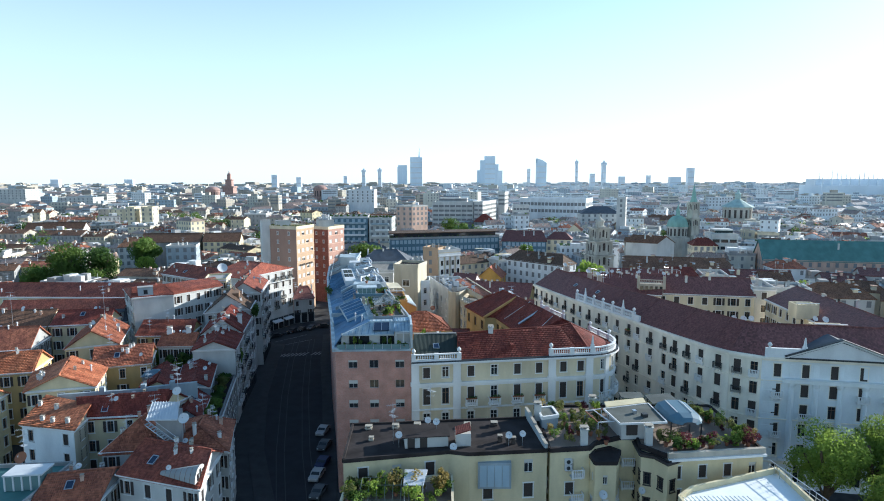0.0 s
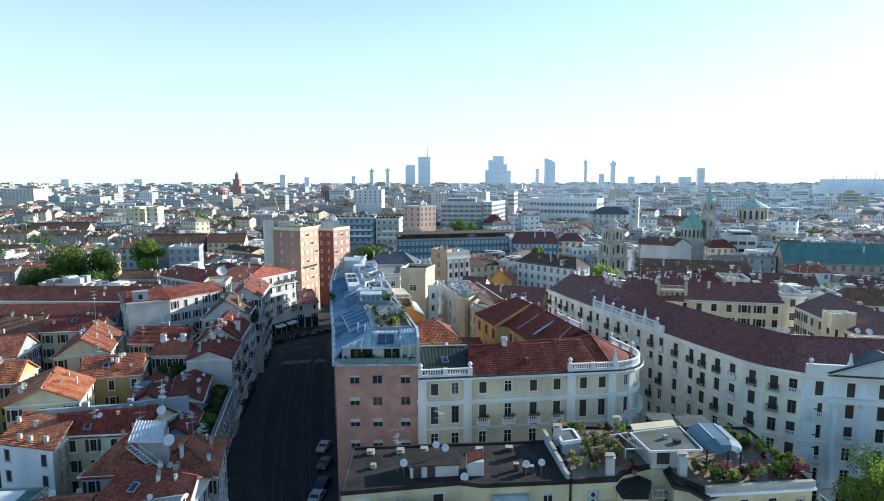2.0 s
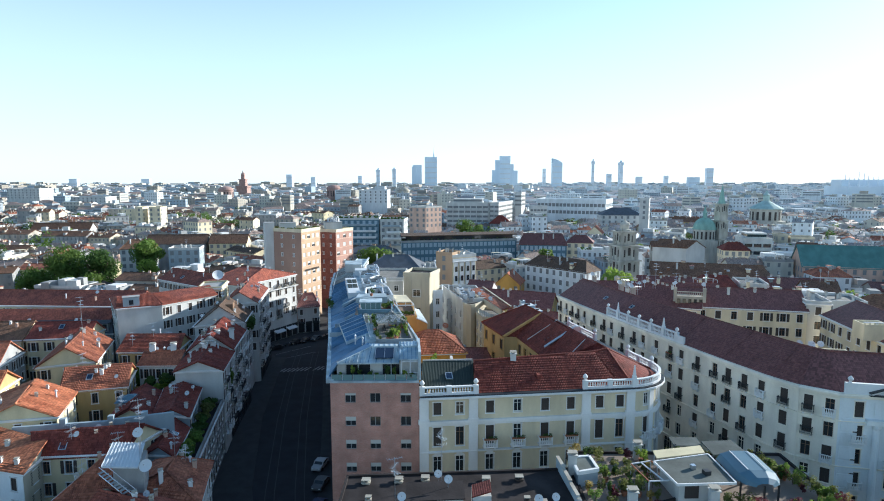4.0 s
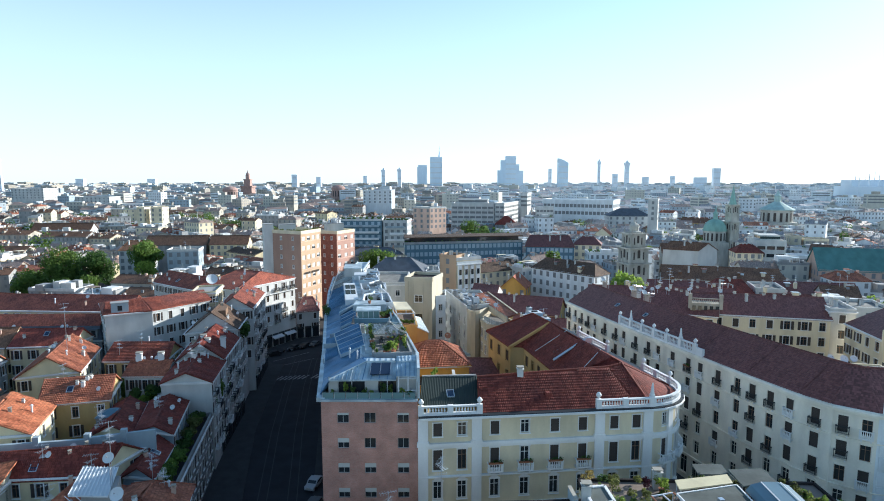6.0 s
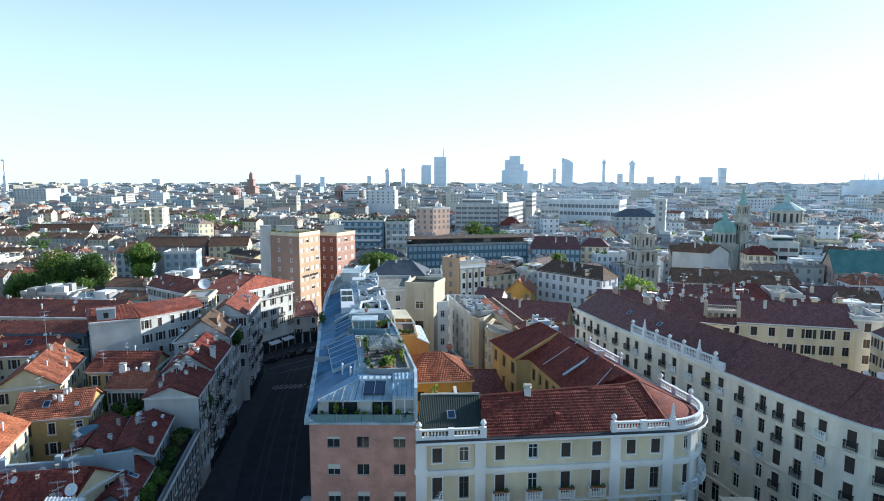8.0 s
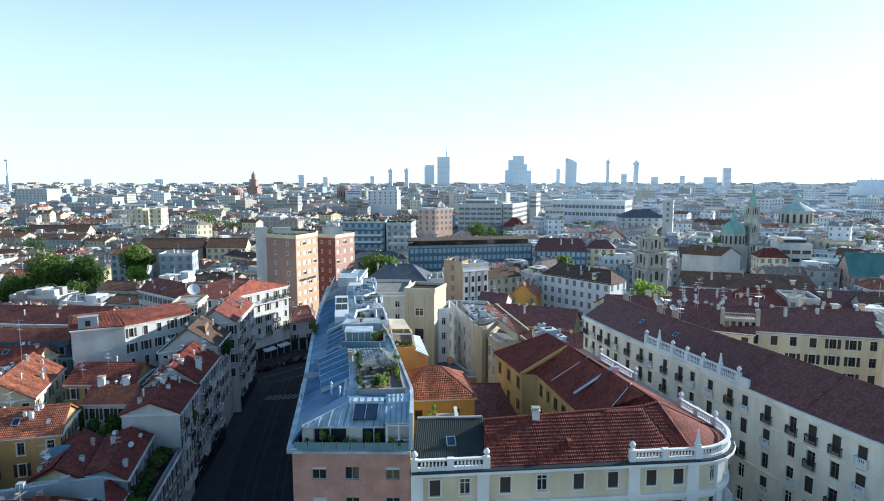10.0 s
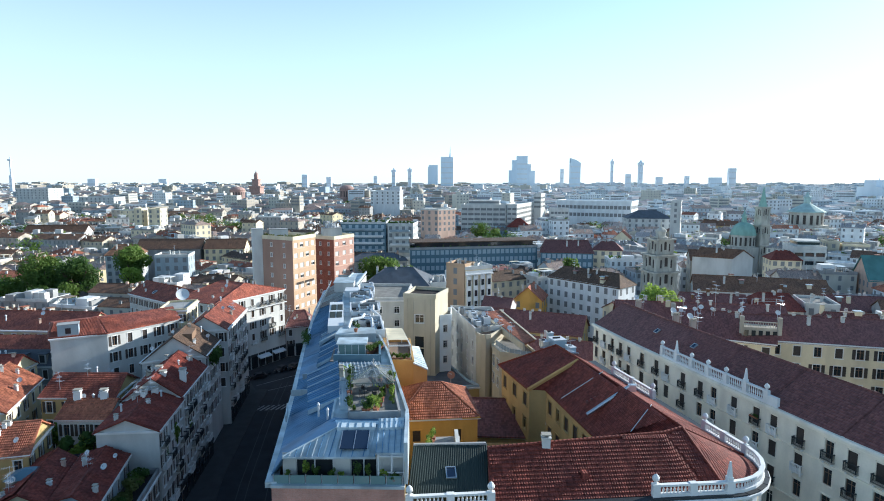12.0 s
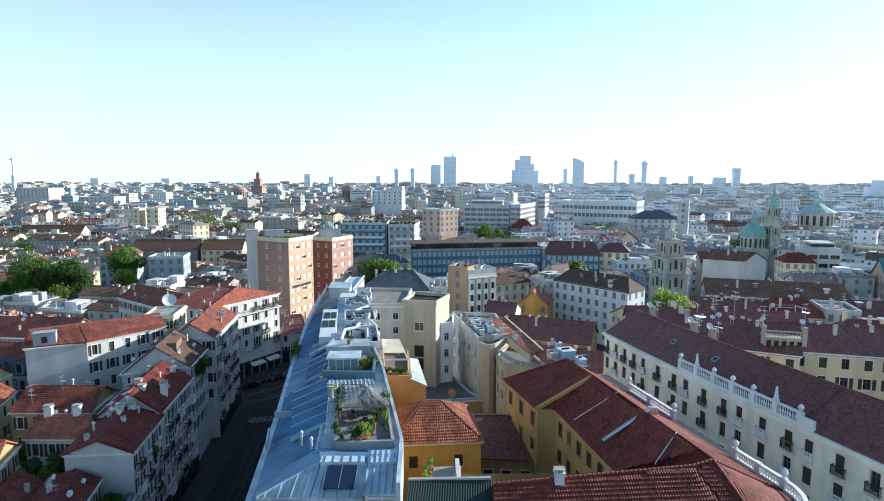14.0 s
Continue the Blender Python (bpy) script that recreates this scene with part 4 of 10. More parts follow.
# ---- cream corner palace with the balustrades ----
def cream_palace():
    root = thing("corner_palace", "cream and white stuccoed corner palace with red tiled roof and balustrades", "palace")
    A = Vector((-4.9, 91.2))
    e = Vector((0.990, 0.139))
    B = A + e * 30.4
    r = 6.0
    C = B + Vector((-0.139, 0.990)) * r
    a0 = math.atan2(B.y - C.y, B.x - C.x)
    a1 = math.atan2(0.29, 0.957)
    arc = [(C.x + r * math.cos(a0 + (a1 - a0) * k / 7), C.y + r * math.sin(a0 + (a1 - a0) * k / 7)) for k in range(8)]
    D = Vector(arc[-1])
    w = Vector((-0.29, 0.957))
    E = D + w * 34.0
    eave = 21.85
    rows = [(20.05, 1.1, 1.75, ["brown", "trim", "closed"]), (16.05, 1.12, 2.7, ["closed", "brown", "trim"]), (12.0, 1.15, 2.4, "pediment"), (7.9, 1.4, 2.6, "trim"), (3.2, 1.8, 3.4, "trim")]
    rng = random.Random(5)
    walls = Shape()
    cols = [2.4, 5.5, 9.7, 13.6, 17.5, 21.2, 25.4, 28.4]
    windowed_wall(walls, root, A, B, 0, eave, rows, cols, CREAM, TRIM, True, None, rng, True)
    for k in range(7):
        windowed_wall(walls, root, arc[k], arc[k + 1], 0, eave, rows if k in (1, 3, 5) else (), [math.dist(arc[k], arc[k + 1]) / 2], CREAM, TRIM, True, None, rng, True)
    windowed_wall(walls, root, D, E, 0, eave, rows, spread(34, 3.6, 2.2), CREAM, TRIM, True, None, rng, True)
    # courtyard sides
    inner = [(E.x, E.y), (5.7, 132.5), (9.1, 122.7), (11.4, 121.8), (15.6, 106.0), (-3.6, 104.6), (-4.9, 91.2)]
    crow = [(19.9, 1.2, 1.9, ["closed", "trim"]), (16.3, 1.2, 1.9, ["closed", "trim"]), (12.7, 1.2, 1.9, "trim"), (9.1, 1.2, 1.9, "trim")]
    for p, q in zip(inner, inner[1:]):
        L = math.dist(p, q)
        windowed_wall(walls, root, p, q, 0, eave if p != (-3.6, 104.6) else 21.9, crow if L > 5 and p != (-3.6, 104.6) else (), spread(L, 2.6, 1.4), YELLOW, YELLOW, True, None, rng)
    part("wall", walls, root)
    # horizontal bands and cornices on the street fronts
    outline = [tuple(A), tuple(B), *arc[1:], tuple(E)]
    cornice(root, outline, eave + 0.05, TRIM, 0.85, 0.5, False)
    for z, d in ((18.35, 0.75), (14.0, 0.3), (10.0, 0.35), (5.6, 0.6)):
        cornice(root, outline, z, TRIM, 0.4, d, False, "band")
    for p, q in zip(outline, outline[1:]):
        g = Shape()
        g.bar((*p, eave + 0.06), (*q, eave + 0.06), 1.5, 0.12, DARK)
        part("gutter", g, root, "dark metal gutter")
    # pilasters
    for u in (0.55, 7.35, 23.4, 29.9):
        p = A + e * u
        s = Shape()
        s.box((p.x + 0.139 * 0.1, p.y - 0.1, 0), (1.25, 0.45, eave - 0.3), TRIM, math.atan2(e.y, e.x))
        s.box((p.x, p.y - 0.12, 18.0), (1.5, 0.6, 0.6), TRIM, math.atan2(e.y, e.x))
        part("pilaster", s, root)
    for k in (2, 5):
        p = arc[k]
        s = Shape()
        s.box((p[0], p[1], 0), (0.9, 0.5, eave - 0.3), TRIM, a0 + (a1 - a0) * k / 7 + math.pi / 2)
        part("pilaster", s, root)
    # attic walls under the balustrades, balustrades and finials
    def crown(p, q, bays, ends=True):
        p, q = Vector(p), Vector(q)
        d = (q - p).normalized()
        o = Vector((d.y, -d.x)) * 0.1
        balustrade(root, p + o, q + o, eave + 0.12, bays, 1.25)
        if ends:
            for c in (p, q):
                finial(root, c.x + o.x, c.y + o.y, eave + 1.4)
    crown(A + e * 0.3, A + e * 7.7, 2)
    crown(A + e * 23.2, B, 2, False)
    finial(root, *(A + e * 23.2), eave + 1.4)
    finial(root, *B, eave + 1.4, False)
    for k in range(7):
        crown(arc[k], arc[k + 1], 1, False)
    crown(D + w * 0.1, D + w * 6.5, 2)
    crown(D + w * 17.0, D + w * 27.0, 2)
    # balconies
    t = math.atan2(e.y, e.x)
    for k in (2, 3, 4, 5):
        p = A + e * cols[k]
        balcony(root, p.x, p.y, 14.55, t, 2.0, 0.8, True, True)
    for k in (1, 3, 5):
        p = lerp(arc[k], arc[k + 1], 0.5)
        d = Vector(arc[k + 1]) - Vector(arc[k])
        balcony(root, p[0], p[1], 14.55, math.atan2(d.y, d.x), 2.2, 0.9, True)
    for u in spread(34, 3.6, 2.2)[::2]:
        p = D + w * u
        balcony(root, p.x, p.y, 14.55, math.atan2(w.y, w.x), 1.9, 0.7, True)
    # roofs: clay tiles in relief on the slopes that are passed closest
    top = 26.3
    R0, RM, R1, R2, R3 = (2.5, 96.9, 25.1), (20.6, 100.4, 25.55), (22.7, 101.2, 25.8), (15.9, 122.6, top), (13.7, 129.4, top)
    z = eave + 0.12
    q0, q1 = A + e * 7.6, B
    qm = A + e * 28.6
    slopes = [[(q0.x, q0.y + 0.05, z), (qm.x, qm.y + 0.05, z), RM, R0],
              [(15.6, 104.8, z - 0.4), (2.5, 102.6, z - 0.4), R0, RM],
              [(D.x, D.y, z), (E.x - 0.6, E.y, z), R3, R1],
              [(11.2, 122.2, z), (15.3, 105.6, z), R1, R2],
              [(5.2, 132.9, z), (8.7, 122.4, z), R2, R3],
              [(E.x - 0.6, E.y, z), (5.2, 132.9, z), R3],
              [(qm.x, qm.y + 0.05, z), (q1.x, q1.y + 0.05, z), R1, RM],
              [(15.6, 104.8, z - 0.4), RM, R1]]
    for k, sl in enumerate(slopes):
        s = Shape()
        s.slab(sl, 0.18, TILE_RED)
        part("roof_slope", s, root, "red clay tiled slope")
        if k in (0, 2, 3, 4, 6):
            s = Shape()
            clay_courses(s, sl, TILE_RED, rib=0.35)
            part("clay_tiles", s, root, "red clay tiles in rows", kind="stuff")
    s = Shape()
    for k in range(7):
        s.slab([(*arc[k], z), (*arc[k + 1], z), R1], 0.15, TILE_RED)
    s.slab([(8.7, 122.4, z), (11.2, 122.2, z), R2], 0.15, TILE_RED)
    part("roof_slope", s, root)
    s = Shape()
    for a, b in ((R0, RM), (RM, R1), (R1, R2), (R2, R3), (R1, (*arc[0], z)), (R1, (*arc[-1], z)), (R3, (5.2, 132.9, z))):
        n = int(math.dist(a, b) / 0.42)
        for k in range(n):
            p, q = lerp(a, b, k / n), lerp(a, b, (k + 1.12) / n)
            s.beam((p[0], p[1], p[2] + 0.12), (q[0], q[1], q[2] + 0.06), 0.14, TILE_RED, 6)
    part("ridge_tiles", s, root)
    # dark corrugated roof over the bay beside the brick block
    s = Shape()
    lo, hi = 22.6, 24.7
    n = 34
    for k in range(n):
        f0, f1, fm = k / n, (k + 1) / n, (k + 0.5) / n
        a, b, m = A + e * 7.5 * f0, A + e * 7.5 * f1, A + e * 7.5 * fm
        for p, q, hp, hq in ((a, m, 0, 0.05), (m, b, 0.05, 0)):
            s.face([(p.x, p.y + 0.7, lo + hp), (q.x, q.y + 0.7, lo + hq), (q.x, q.y + 6.6, hi + hq), (p.x, p.y + 6.6, hi + hp)], GREEN_SHEET)
    part("bay_roof", s, root, "dark green corrugated metal roof")
    s = Shape()
    s.prism(ccw([(-4.9, 97.9), (2.4, 98.6), (2.4, 98.9), (-4.9, 98.2)]), 21.0, 24.85, GREY)
    s.prism(ccw([(-4.2, 98.2), (-0.2, 98.7), (-0.4, 105), (-3.6, 104.6)]), 20.8, 22.6, CONCRETE)
    s.prism(ccw([(-0.5, 98.7), (-0.1, 98.7), (-0.6, 105), (-1.0, 105)]), 22.0, 23.4, WHITE)
    s.prism(ccw([(2.4, 92.6), (2.6, 92.6), (2.6, 97.4), (2.4, 97.4)]), 22.0, 22.7, CREAM)
    part("parapet_wall", s, root)
    skylight(-1.0, 94.9, 23.45, 0.14, radians(19.5))
    for k in range(5):
        shrub(-3.7 + 0.1 * k, 99.6 + 1.0 * k, 22.6, 0.5, 1.2 + 0.3 * (k % 2), LEAF_LIGHT if k % 2 else LEAF, 620 + k, True)
    # hatch on the front slope, and scattered broken courses of snow guards
    s = Shape()
    s.box((11.7, 95.4, 23.0), (0.6, 0.7, 0.75), TILE_RED, 0.14)
    part("tile_vent", s, root)
    chimney(8.3, 97.7, 24.9, 1.1, 0.8)
    # silver duct and rails on the wing
    d = thing("roof_duct", "shiny galvanised duct lying up the tiled slope", "duct")
    s = Shape()
    for dx in (0, 0.35):
        s.beam((14.6 + dx, 109.6 + dx, 23.6), (19.8 + dx, 111.1 + dx, 26.6), 0.2, CHROME, 8)
    part("duct", s, d)
    s = Shape()
    s.box((20.3, 111.5, 25.9), (0.9, 0.6, 0.8), CHROME)
    part("fan_box", s, d)
    for a, b in (((12.6, 116.2, 23.0), (17.9, 116.6, 26.55)), ((17.6, 101.6, 25.1), (20.8, 105.4, 26.6))):
        s = Shape()
        s.beam(a, b, 0.05, WHITE_METAL)
        single("roof_cable", s, "thin pale conduit lying over roof tiles", "conduit")
    for k in range(7):
        s = Shape()
        s.box((15.2 + 0.55 * k, 112.5 + 0.2 * k, 23.85 + 0.22 * k), (0.25, 0.25, 0.3), TILE_DARK, 0.3)
        single("vent_tile", s, "small raised vent tile on the red roof", "vent tile", "vent tiles")
    antenna(15.3, 126.5, 26.0, 2.0)
    v = Shape()
    v.slab([(8.7, 122.42, z + 0.05), (9.0, 122.1, z + 0.05), (16.0, 122.4, top + 0.15), (15.8, 122.72, top + 0.15)], 0.4, OCHRE_DULL)
    part("roof_verge", v, root, "pale verge where the roof steps")
    for y0, y1, x0, x1, zz in ((122.0, 120.4, 11.3, 12.0, 19.0), (122.0, 120.4, 11.3, 12.0, 15.4), (111.5, 109.6, 13.9, 14.6, 19.0), (111.5, 109.6, 13.9, 14.6, 15.4)):
        balcony(root, (x0 + x1) / 2, (y0 + y1) / 2, zz - 1.6, math.atan2(y1 - y0, x1 - x0) + math.pi, 1.9, 1.0, False)
    rl = thing("snow_guard_ladder", "raised red tile walkway on the roof slope", "roof walkway")
    for k in range(9):
        g = Shape()
        f = k / 8
        g.box((16.2 + 3.6 * f, 109.2 + 1.6 * f, 23.4 + 1.5 * f), (0.42, 0.9, 0.22), TILE_RED, 0.3)
        part("raised_tile", g, rl)
    return root


cream_palace()


# ---- long palace across the side street ----
def long_palace():
    root = thing("long_palace", "long ivory palace of five storeys with dark red roof", "palace")
    front = [(25.7, 160.0), (29.0, 148.5), (32.4, 138.0), (35.8, 127.8), (39.4, 117.8), (43.0, 107.8), (46.4, 99.5), (48.6, 95.9), (52.4, 93.0), (69.5, 89.6), (86.0, 86.6)]
    depth, eave, top = 13.0, 22.2, 26.3
    n = len(front)
    back, ridge = [], []
    for k in range(n):
        a, b = Vector(front[max(0, k - 1)]), Vector(front[min(n - 1, k + 1)])
        d = (b - a).normalized()
        m = Vector((-d.y, d.x))
        p = Vector(front[k])
        back.append(tuple(p + m * depth))
        ridge.append(tuple(p + m * depth * 0.5))
    rng = random.Random(8)
    rows = [(20.1, 1.1, 2.2, ["closed", "closed", "closed", "brown"]), (16.8, 1.15, 2.1, ["closed", "closed", "brown"]), (13.4, 1.15, 2.15, ["closed", "brown"]),
            (10.1, 1.15, 2.1, ["closed", "pediment"]), (6.6, 1.2, 2.2, "trim"), (2.6, 1.7, 3.2, "trim")]
    walls = Shape()
    spots = []
    for k in range(n - 1):
        a, b = front[k], front[k + 1]
        L = math.dist(a, b)
        cols = [L * 0.24, L * 0.77] if k == 7 else spread(L, 2.8, 1.4) if k < 8 else spread(L, 3.6, 2.4 if k == 8 else 1.4)
        windowed_wall(walls, root, a, b, 0, eave, rows, cols, IVORY if k < 8 else PAVILION, IVORY, True, None, rng, True)
        t = math.atan2(b[1] - a[1], b[0] - a[0])
        for i, u in enumerate(cols):
            p = lerp(a, b, u / L)
            for j, (z, w, h, _) in enumerate(rows[:5]):
                spots.append((p, z - h / 2 - 0.12, t, k, i, j))
    for k in range(n - 1):
        windowed_wall(walls, root, back[k + 1], back[k], 0, eave, rows[:1], spread(math.dist(back[k], back[k + 1]), 3.4, 1.6), CREAM, TRIM, True, None, rng)
    windowed_wall(walls, root, back[0], front[0], 0, eave, rows[:5], spread(depth, 3.4, 2), IVORY, TRIM, True, None, rng)
    walls.face([(*back[0], eave), (*front[0], eave), (*ridge[0], top - 0.1)], IVORY)
    part("wall", walls, root)
    for p, z, t, k, i, j in spots:
        if k >= 8:
            if (i % 3 == 0 and j in (1, 3)) or (i % 3 == 1 and j == 2):
                balcony(root, p[0], p[1], z, t, 1.9, 0.75, True)
        elif j == 0 or j in (1, 2, 3) and (i + j + k) % 2 == 0:
            balcony(root, p[0], p[1], z, t, 1.55, 0.5, rng.random() < 0.6, rng.random() < 0.12)
    cornice(root, front, eave + 0.05, IVORY, 0.6, 0.55, False)
    for z, d in ((18.4, 0.18), (11.9, 0.2), (4.6, 0.5)):
        cornice(root, front, z, IVORY, 0.22, d, False, "band")
    for k in range(n - 1):
        s = Shape()
        z = eave + 0.1
        a, b = Vector(front[k]), Vector(front[k + 1])
        sl = [(*front[k], z), (*front[k + 1], z), (*ridge[k + 1], top), (*ridge[k], top)]
        s.slab(sl, 0.18, TILE_DARK)
        if k in (2, 3, 4, 5, 6):
            t = Shape()
            clay_courses(t, sl, TILE_DARK, 0.3, 0.46, 0.4)
            part("clay_tiles", t, root, "dark red clay tiles in rows", kind="stuff")
        s.slab([(*back[k + 1], z), (*back[k], z), (*ridge[k], top), (*ridge[k + 1], top)], 0.18, TILE_DARK)
        s.beam((*ridge[k], top + 0.05), (*ridge[k + 1], top + 0.05), 0.14, TILE_DARK, 6)
        part("roof_slope", s, root, "dark red clay tiles")
    for p, q in zip(front, front[1:]):
        g = Shape()
        g.bar((*p, eave + 0.05), (*q, eave + 0.05), 1.0, 0.1, IVORY)
        part("gutter", g, root)
    # roof balustrade over the middle bays
    run = [front[2], front[3], front[4]]
    for k, (p, q) in enumerate(zip(run, run[1:])):
        balustrade(root, p, q, eave + 0.15, 3, 1.7)
        for f in (0, 1 / 3, 2 / 3):
            c = lerp(p, q, f)
            finial(root, c[0], c[1], eave + 1.85, not (k == 0 and f == 1 / 3 or k == 1 and f == 2 / 3))
    finial(root, *front[4], eave + 1.85)
    s = Shape()
    c = lerp(front[4], front[5], 0.18)
    s.bar((*front[4], eave + 0.1), (*c, eave + 0.1), 0.45, 1.3, TRIM)
    part("parapet", s, root)
    # projecting end pavilion: parapet, pediment, pilasters
    a, b = Vector(front[8]), Vector(front[10])
    d = (b - a).normalized()
    o = Vector((d.y, -d.x))
    t = math.atan2(d.y, d.x)
    for u in (4.6, 8.2, 11.8, 15.4, 19.0, 22.6, 26.2):
        p = a + d * u + o * 0.1
        s = Shape()
        s.lathe((p.x, p.y, 5.4), [(0.62, 0), (0.62, 0.5), (0.46, 0.6), (0.42, 11.6), (0.40, 12.0), (0.58, 12.4), (0.62, 12.8)], PAVILION, 10)
        part("half_column", s, root)
        s = Shape()
        c = a + d * (u + 0.0) + o * 0.06
        s.box((c.x, c.y, 19.3), (0.8, 0.16, 1.9), PAVILION, t)
        part("niche_panel", s, root)
    for zz, hh, ww in ((18.2, 0.5, 1.0), (18.7, 0.22, 1.4), (5.0, 0.4, 1.3)):
        s = Shape()
        p, q = a + d * 3.2 + o * 0.2, a + d * 30.0 + o * 0.2
        s.bar((p.x, p.y, zz), (q.x, q.y, zz), ww, hh, PAVILION)
        part("entablature", s, root)
    for zz in range(9):
        p = a + d * 1.3 + o * 0.03
        s = Shape()
        s.box((p.x, p.y, 1.0 + zz * 2.0), (2.0, 0.2, 1.75), PAVILION, t)
        part("quoin", s, root)
    for u0, u1 in ((0.4, 7.6), (18.2, 30.0)):
        s = Shape()
        p, q = a + d * u0 + o * 0.15, a + d * u1 + o * 0.15
        s.bar((p.x, p.y, eave + 0.1), (q.x, q.y, eave + 0.1), 0.5, 1.55, TRIM)
        part("parapet", s, root)
    for u in (1.0, 6.2, 20.0, 25.0):
        p = a + d * u + o * 0.15
        finial(root, p.x, p.y, eave + 1.65, u < 2)
    s = Shape()
    p, q, m = a + d * 3.2 + o * 0.5, a + d * 19.6 + o * 0.5, a + d * 11.4 + o * 0.5
    A3, B3, C3 = (p.x, p.y, eave + 0.1), (q.x, q.y, eave + 0.1), (m.x, m.y, eave + 3.2)
    s.face([A3, B3, C3], TRIM)
    bk = -o * 5.0
    A4, B4, C4 = [(v[0] + bk.x, v[1] + bk.y, v[2]) for v in (A3, B3, C3)]
    s.slab([A3, C3, C4, A4], 0.2, SLATE)
    s.slab([C3, B3, B4, C4], 0.2, SLATE)
    s.bar(A3, C3, 0.6, 0.3, TRIM)
    s.bar(C3, B3, 0.6, 0.3, TRIM)
    s.bar((A3[0], A3[1], A3[2] + 0.3), (C3[0], C3[1], C3[2] + 0.3), 0.9, 0.14, DARK)
    s.bar((C3[0], C3[1], C3[2] + 0.3), (B3[0], B3[1], B3[2] + 0.3), 0.9, 0.14, DARK)
    s.bar(A3, B3, 0.9, 0.16, DARK)
    part("pediment", s, root)
    # rainwater pipe
    s = Shape()
    s.beam((48.4, 95.7, 1), (48.4, 95.7, 22), 0.09, IVORY)
    part("downpipe", s, root)
    for f, k in ((0.3, 2), (0.4, 1)):
        c = lerp(lerp(front[k], front[k + 1], f), lerp(ridge[k], ridge[k + 1], f), 0.55)
        dd = Vector(front[k + 1]) - Vector(front[k])
        skylight(c[0], c[1], eave + 0.55 * 4.1 + 0.15, math.atan2(dd.y, dd.x), radians(32), 0.8, 0.9)
    rng = random.Random(21)
    for k in (0, 1, 1):
        c = lerp(ridge[k], ridge[k + 1], rng.random())
        dish(c[0] + 1.5, c[1] + 0.5, 26, 160, 0.6, 1.6)
        antenna(c[0] + 3, c[1] + 0.5, 25.2, 3.2, rng.random() * 3)
        chimney(c[0] + 2.0, c[1], 25.6, 1.4, 0.9, STONE)


long_palace()


# ---- brick block with the zinc penthouse along the street ----
def brick_block():
    root = thing("brick_block", "pinkish brick apartment block with glazed penthouse and zinc roof", "apartment block")
    left = [(-17.0, 90.8), (-21.4, 112.4), (-25.7, 131.8), (-31.4, 160.0), (-35.0, 182.0), (-34.5, 193.0)]
    right = [(-5.0, 91.2), (-5.8, 100.5), (-10.9, 121.5), (-18.5, 146.6), (-26.0, 175.0), (-27.0, 193.0)]
    eave = 24.0
    rng = random.Random(4)
    walls = Shape()
    rows = [(21.7, 1.45, 1.35, ["quarter", "plain", "plain"]), (18.4, 1.45, 1.35, ["quarter", "plain", "half"]), (15.1, 1.45, 1.35, ["half", "plain", "quarter"]), (11.8, 1.45, 1.35, "half"),
            (8.5, 1.45, 1.35, "quarter"), (5.2, 1.45, 1.35, "quarter"), (2.0, 2.0, 2.4, "trim")]
    windowed_wall(walls, root, left[0], right[0], 0, eave, rows, [2.7, 6.05, 10.2], BRICK, GREY, True, None, rng, True)
    for a, b in zip(left, left[1:]):
        windowed_wall(walls, root, b, a, 0, eave, rows[:6], spread(math.dist(a, b), 3.6, 2), BRICK, GREY, True, None, rng)
    for a, b in zip(right, right[1:]):
        windowed_wall(walls, root, a, b, 0, 26.4, (), [], YELLOW if a[1] < 140 else WHITE, TRIM, True, None, rng)
    windowed_wall(walls, root, right[-1], left[-1], 0, 26.4, (), [], WHITE, TRIM, True, None, rng)
    part("wall", walls, root)
    # terrace slab edge in front and along the street
    s = Shape()
    for p, q in ((left[0], right[0]), *((b, a) for a, b in zip(left, left[1:]))):
        s.bar((*p, eave), (*q, eave), 0.55, 0.14, LIGHT_ZINC, 0.12)
    part("eaves_gutter", s, root, "grey metal gutter edge")
    s = Shape()
    s.prism(ccw([left[0], right[0], (-5.2, 95), (-17.6, 95)]), eave - 0.2, eave + 0.02, TERRACE)
    part("terrace_floor", s, root)
    # glazed penthouse front
    P, Q = Vector((-16.3, 92.0)), Vector((-5.1, 92.6))
    d = (Q - P).normalized()
    t = math.atan2(d.y, d.x)
    s = Shape()
    opens = [(1.2, 4.6, eave + 0.1, 26.0), (6.2, 8.6, eave + 0.1, 26.0)]
    done = facade(s, P, Q, eave, 26.55, opens, WHITE, 0.3)
    part("penthouse_wall", s, root, "white rendered penthouse wall")
    for u0, u1, z0, z1 in done:
        c = P + d * (u0 + u1) / 2 + Vector((-d.y, d.x)) * 0.25
        g = Shape()
        g.box((c.x, c.y, z0), (u1 - u0, 0.04, z1 - z0), GLASS, t)
        part("glass_door", g, root)
        fr = Shape()
        for f in (0, 0.5, 1):
            p = P + d * (u0 + (u1 - u0) * f) + Vector((-d.y, d.x)) * 0.2
            fr.box((p.x, p.y, z0), (0.12, 0.1, z1 - z0), WHITE_METAL, t)
        part("door_frame", fr, root)
    # corner winter garden
    s = Shape()
    for x, y in ((-7.4, 91.5), (-5.1, 91.6), (-6.2, 91.55)):
        s.box((x, y, eave), (0.14, 0.14, 2.85), WHITE_METAL)
    s.bar((-7.4, 91.5, 26.6), (-5.1, 91.6, 26.6), 0.16, 0.14, WHITE_METAL)
    s.bar((-7.4, 91.5, 25.1), (-5.1, 91.6, 25.1), 0.1, 0.08, WHITE_METAL)
    part("winter_garden_frame", s, root)
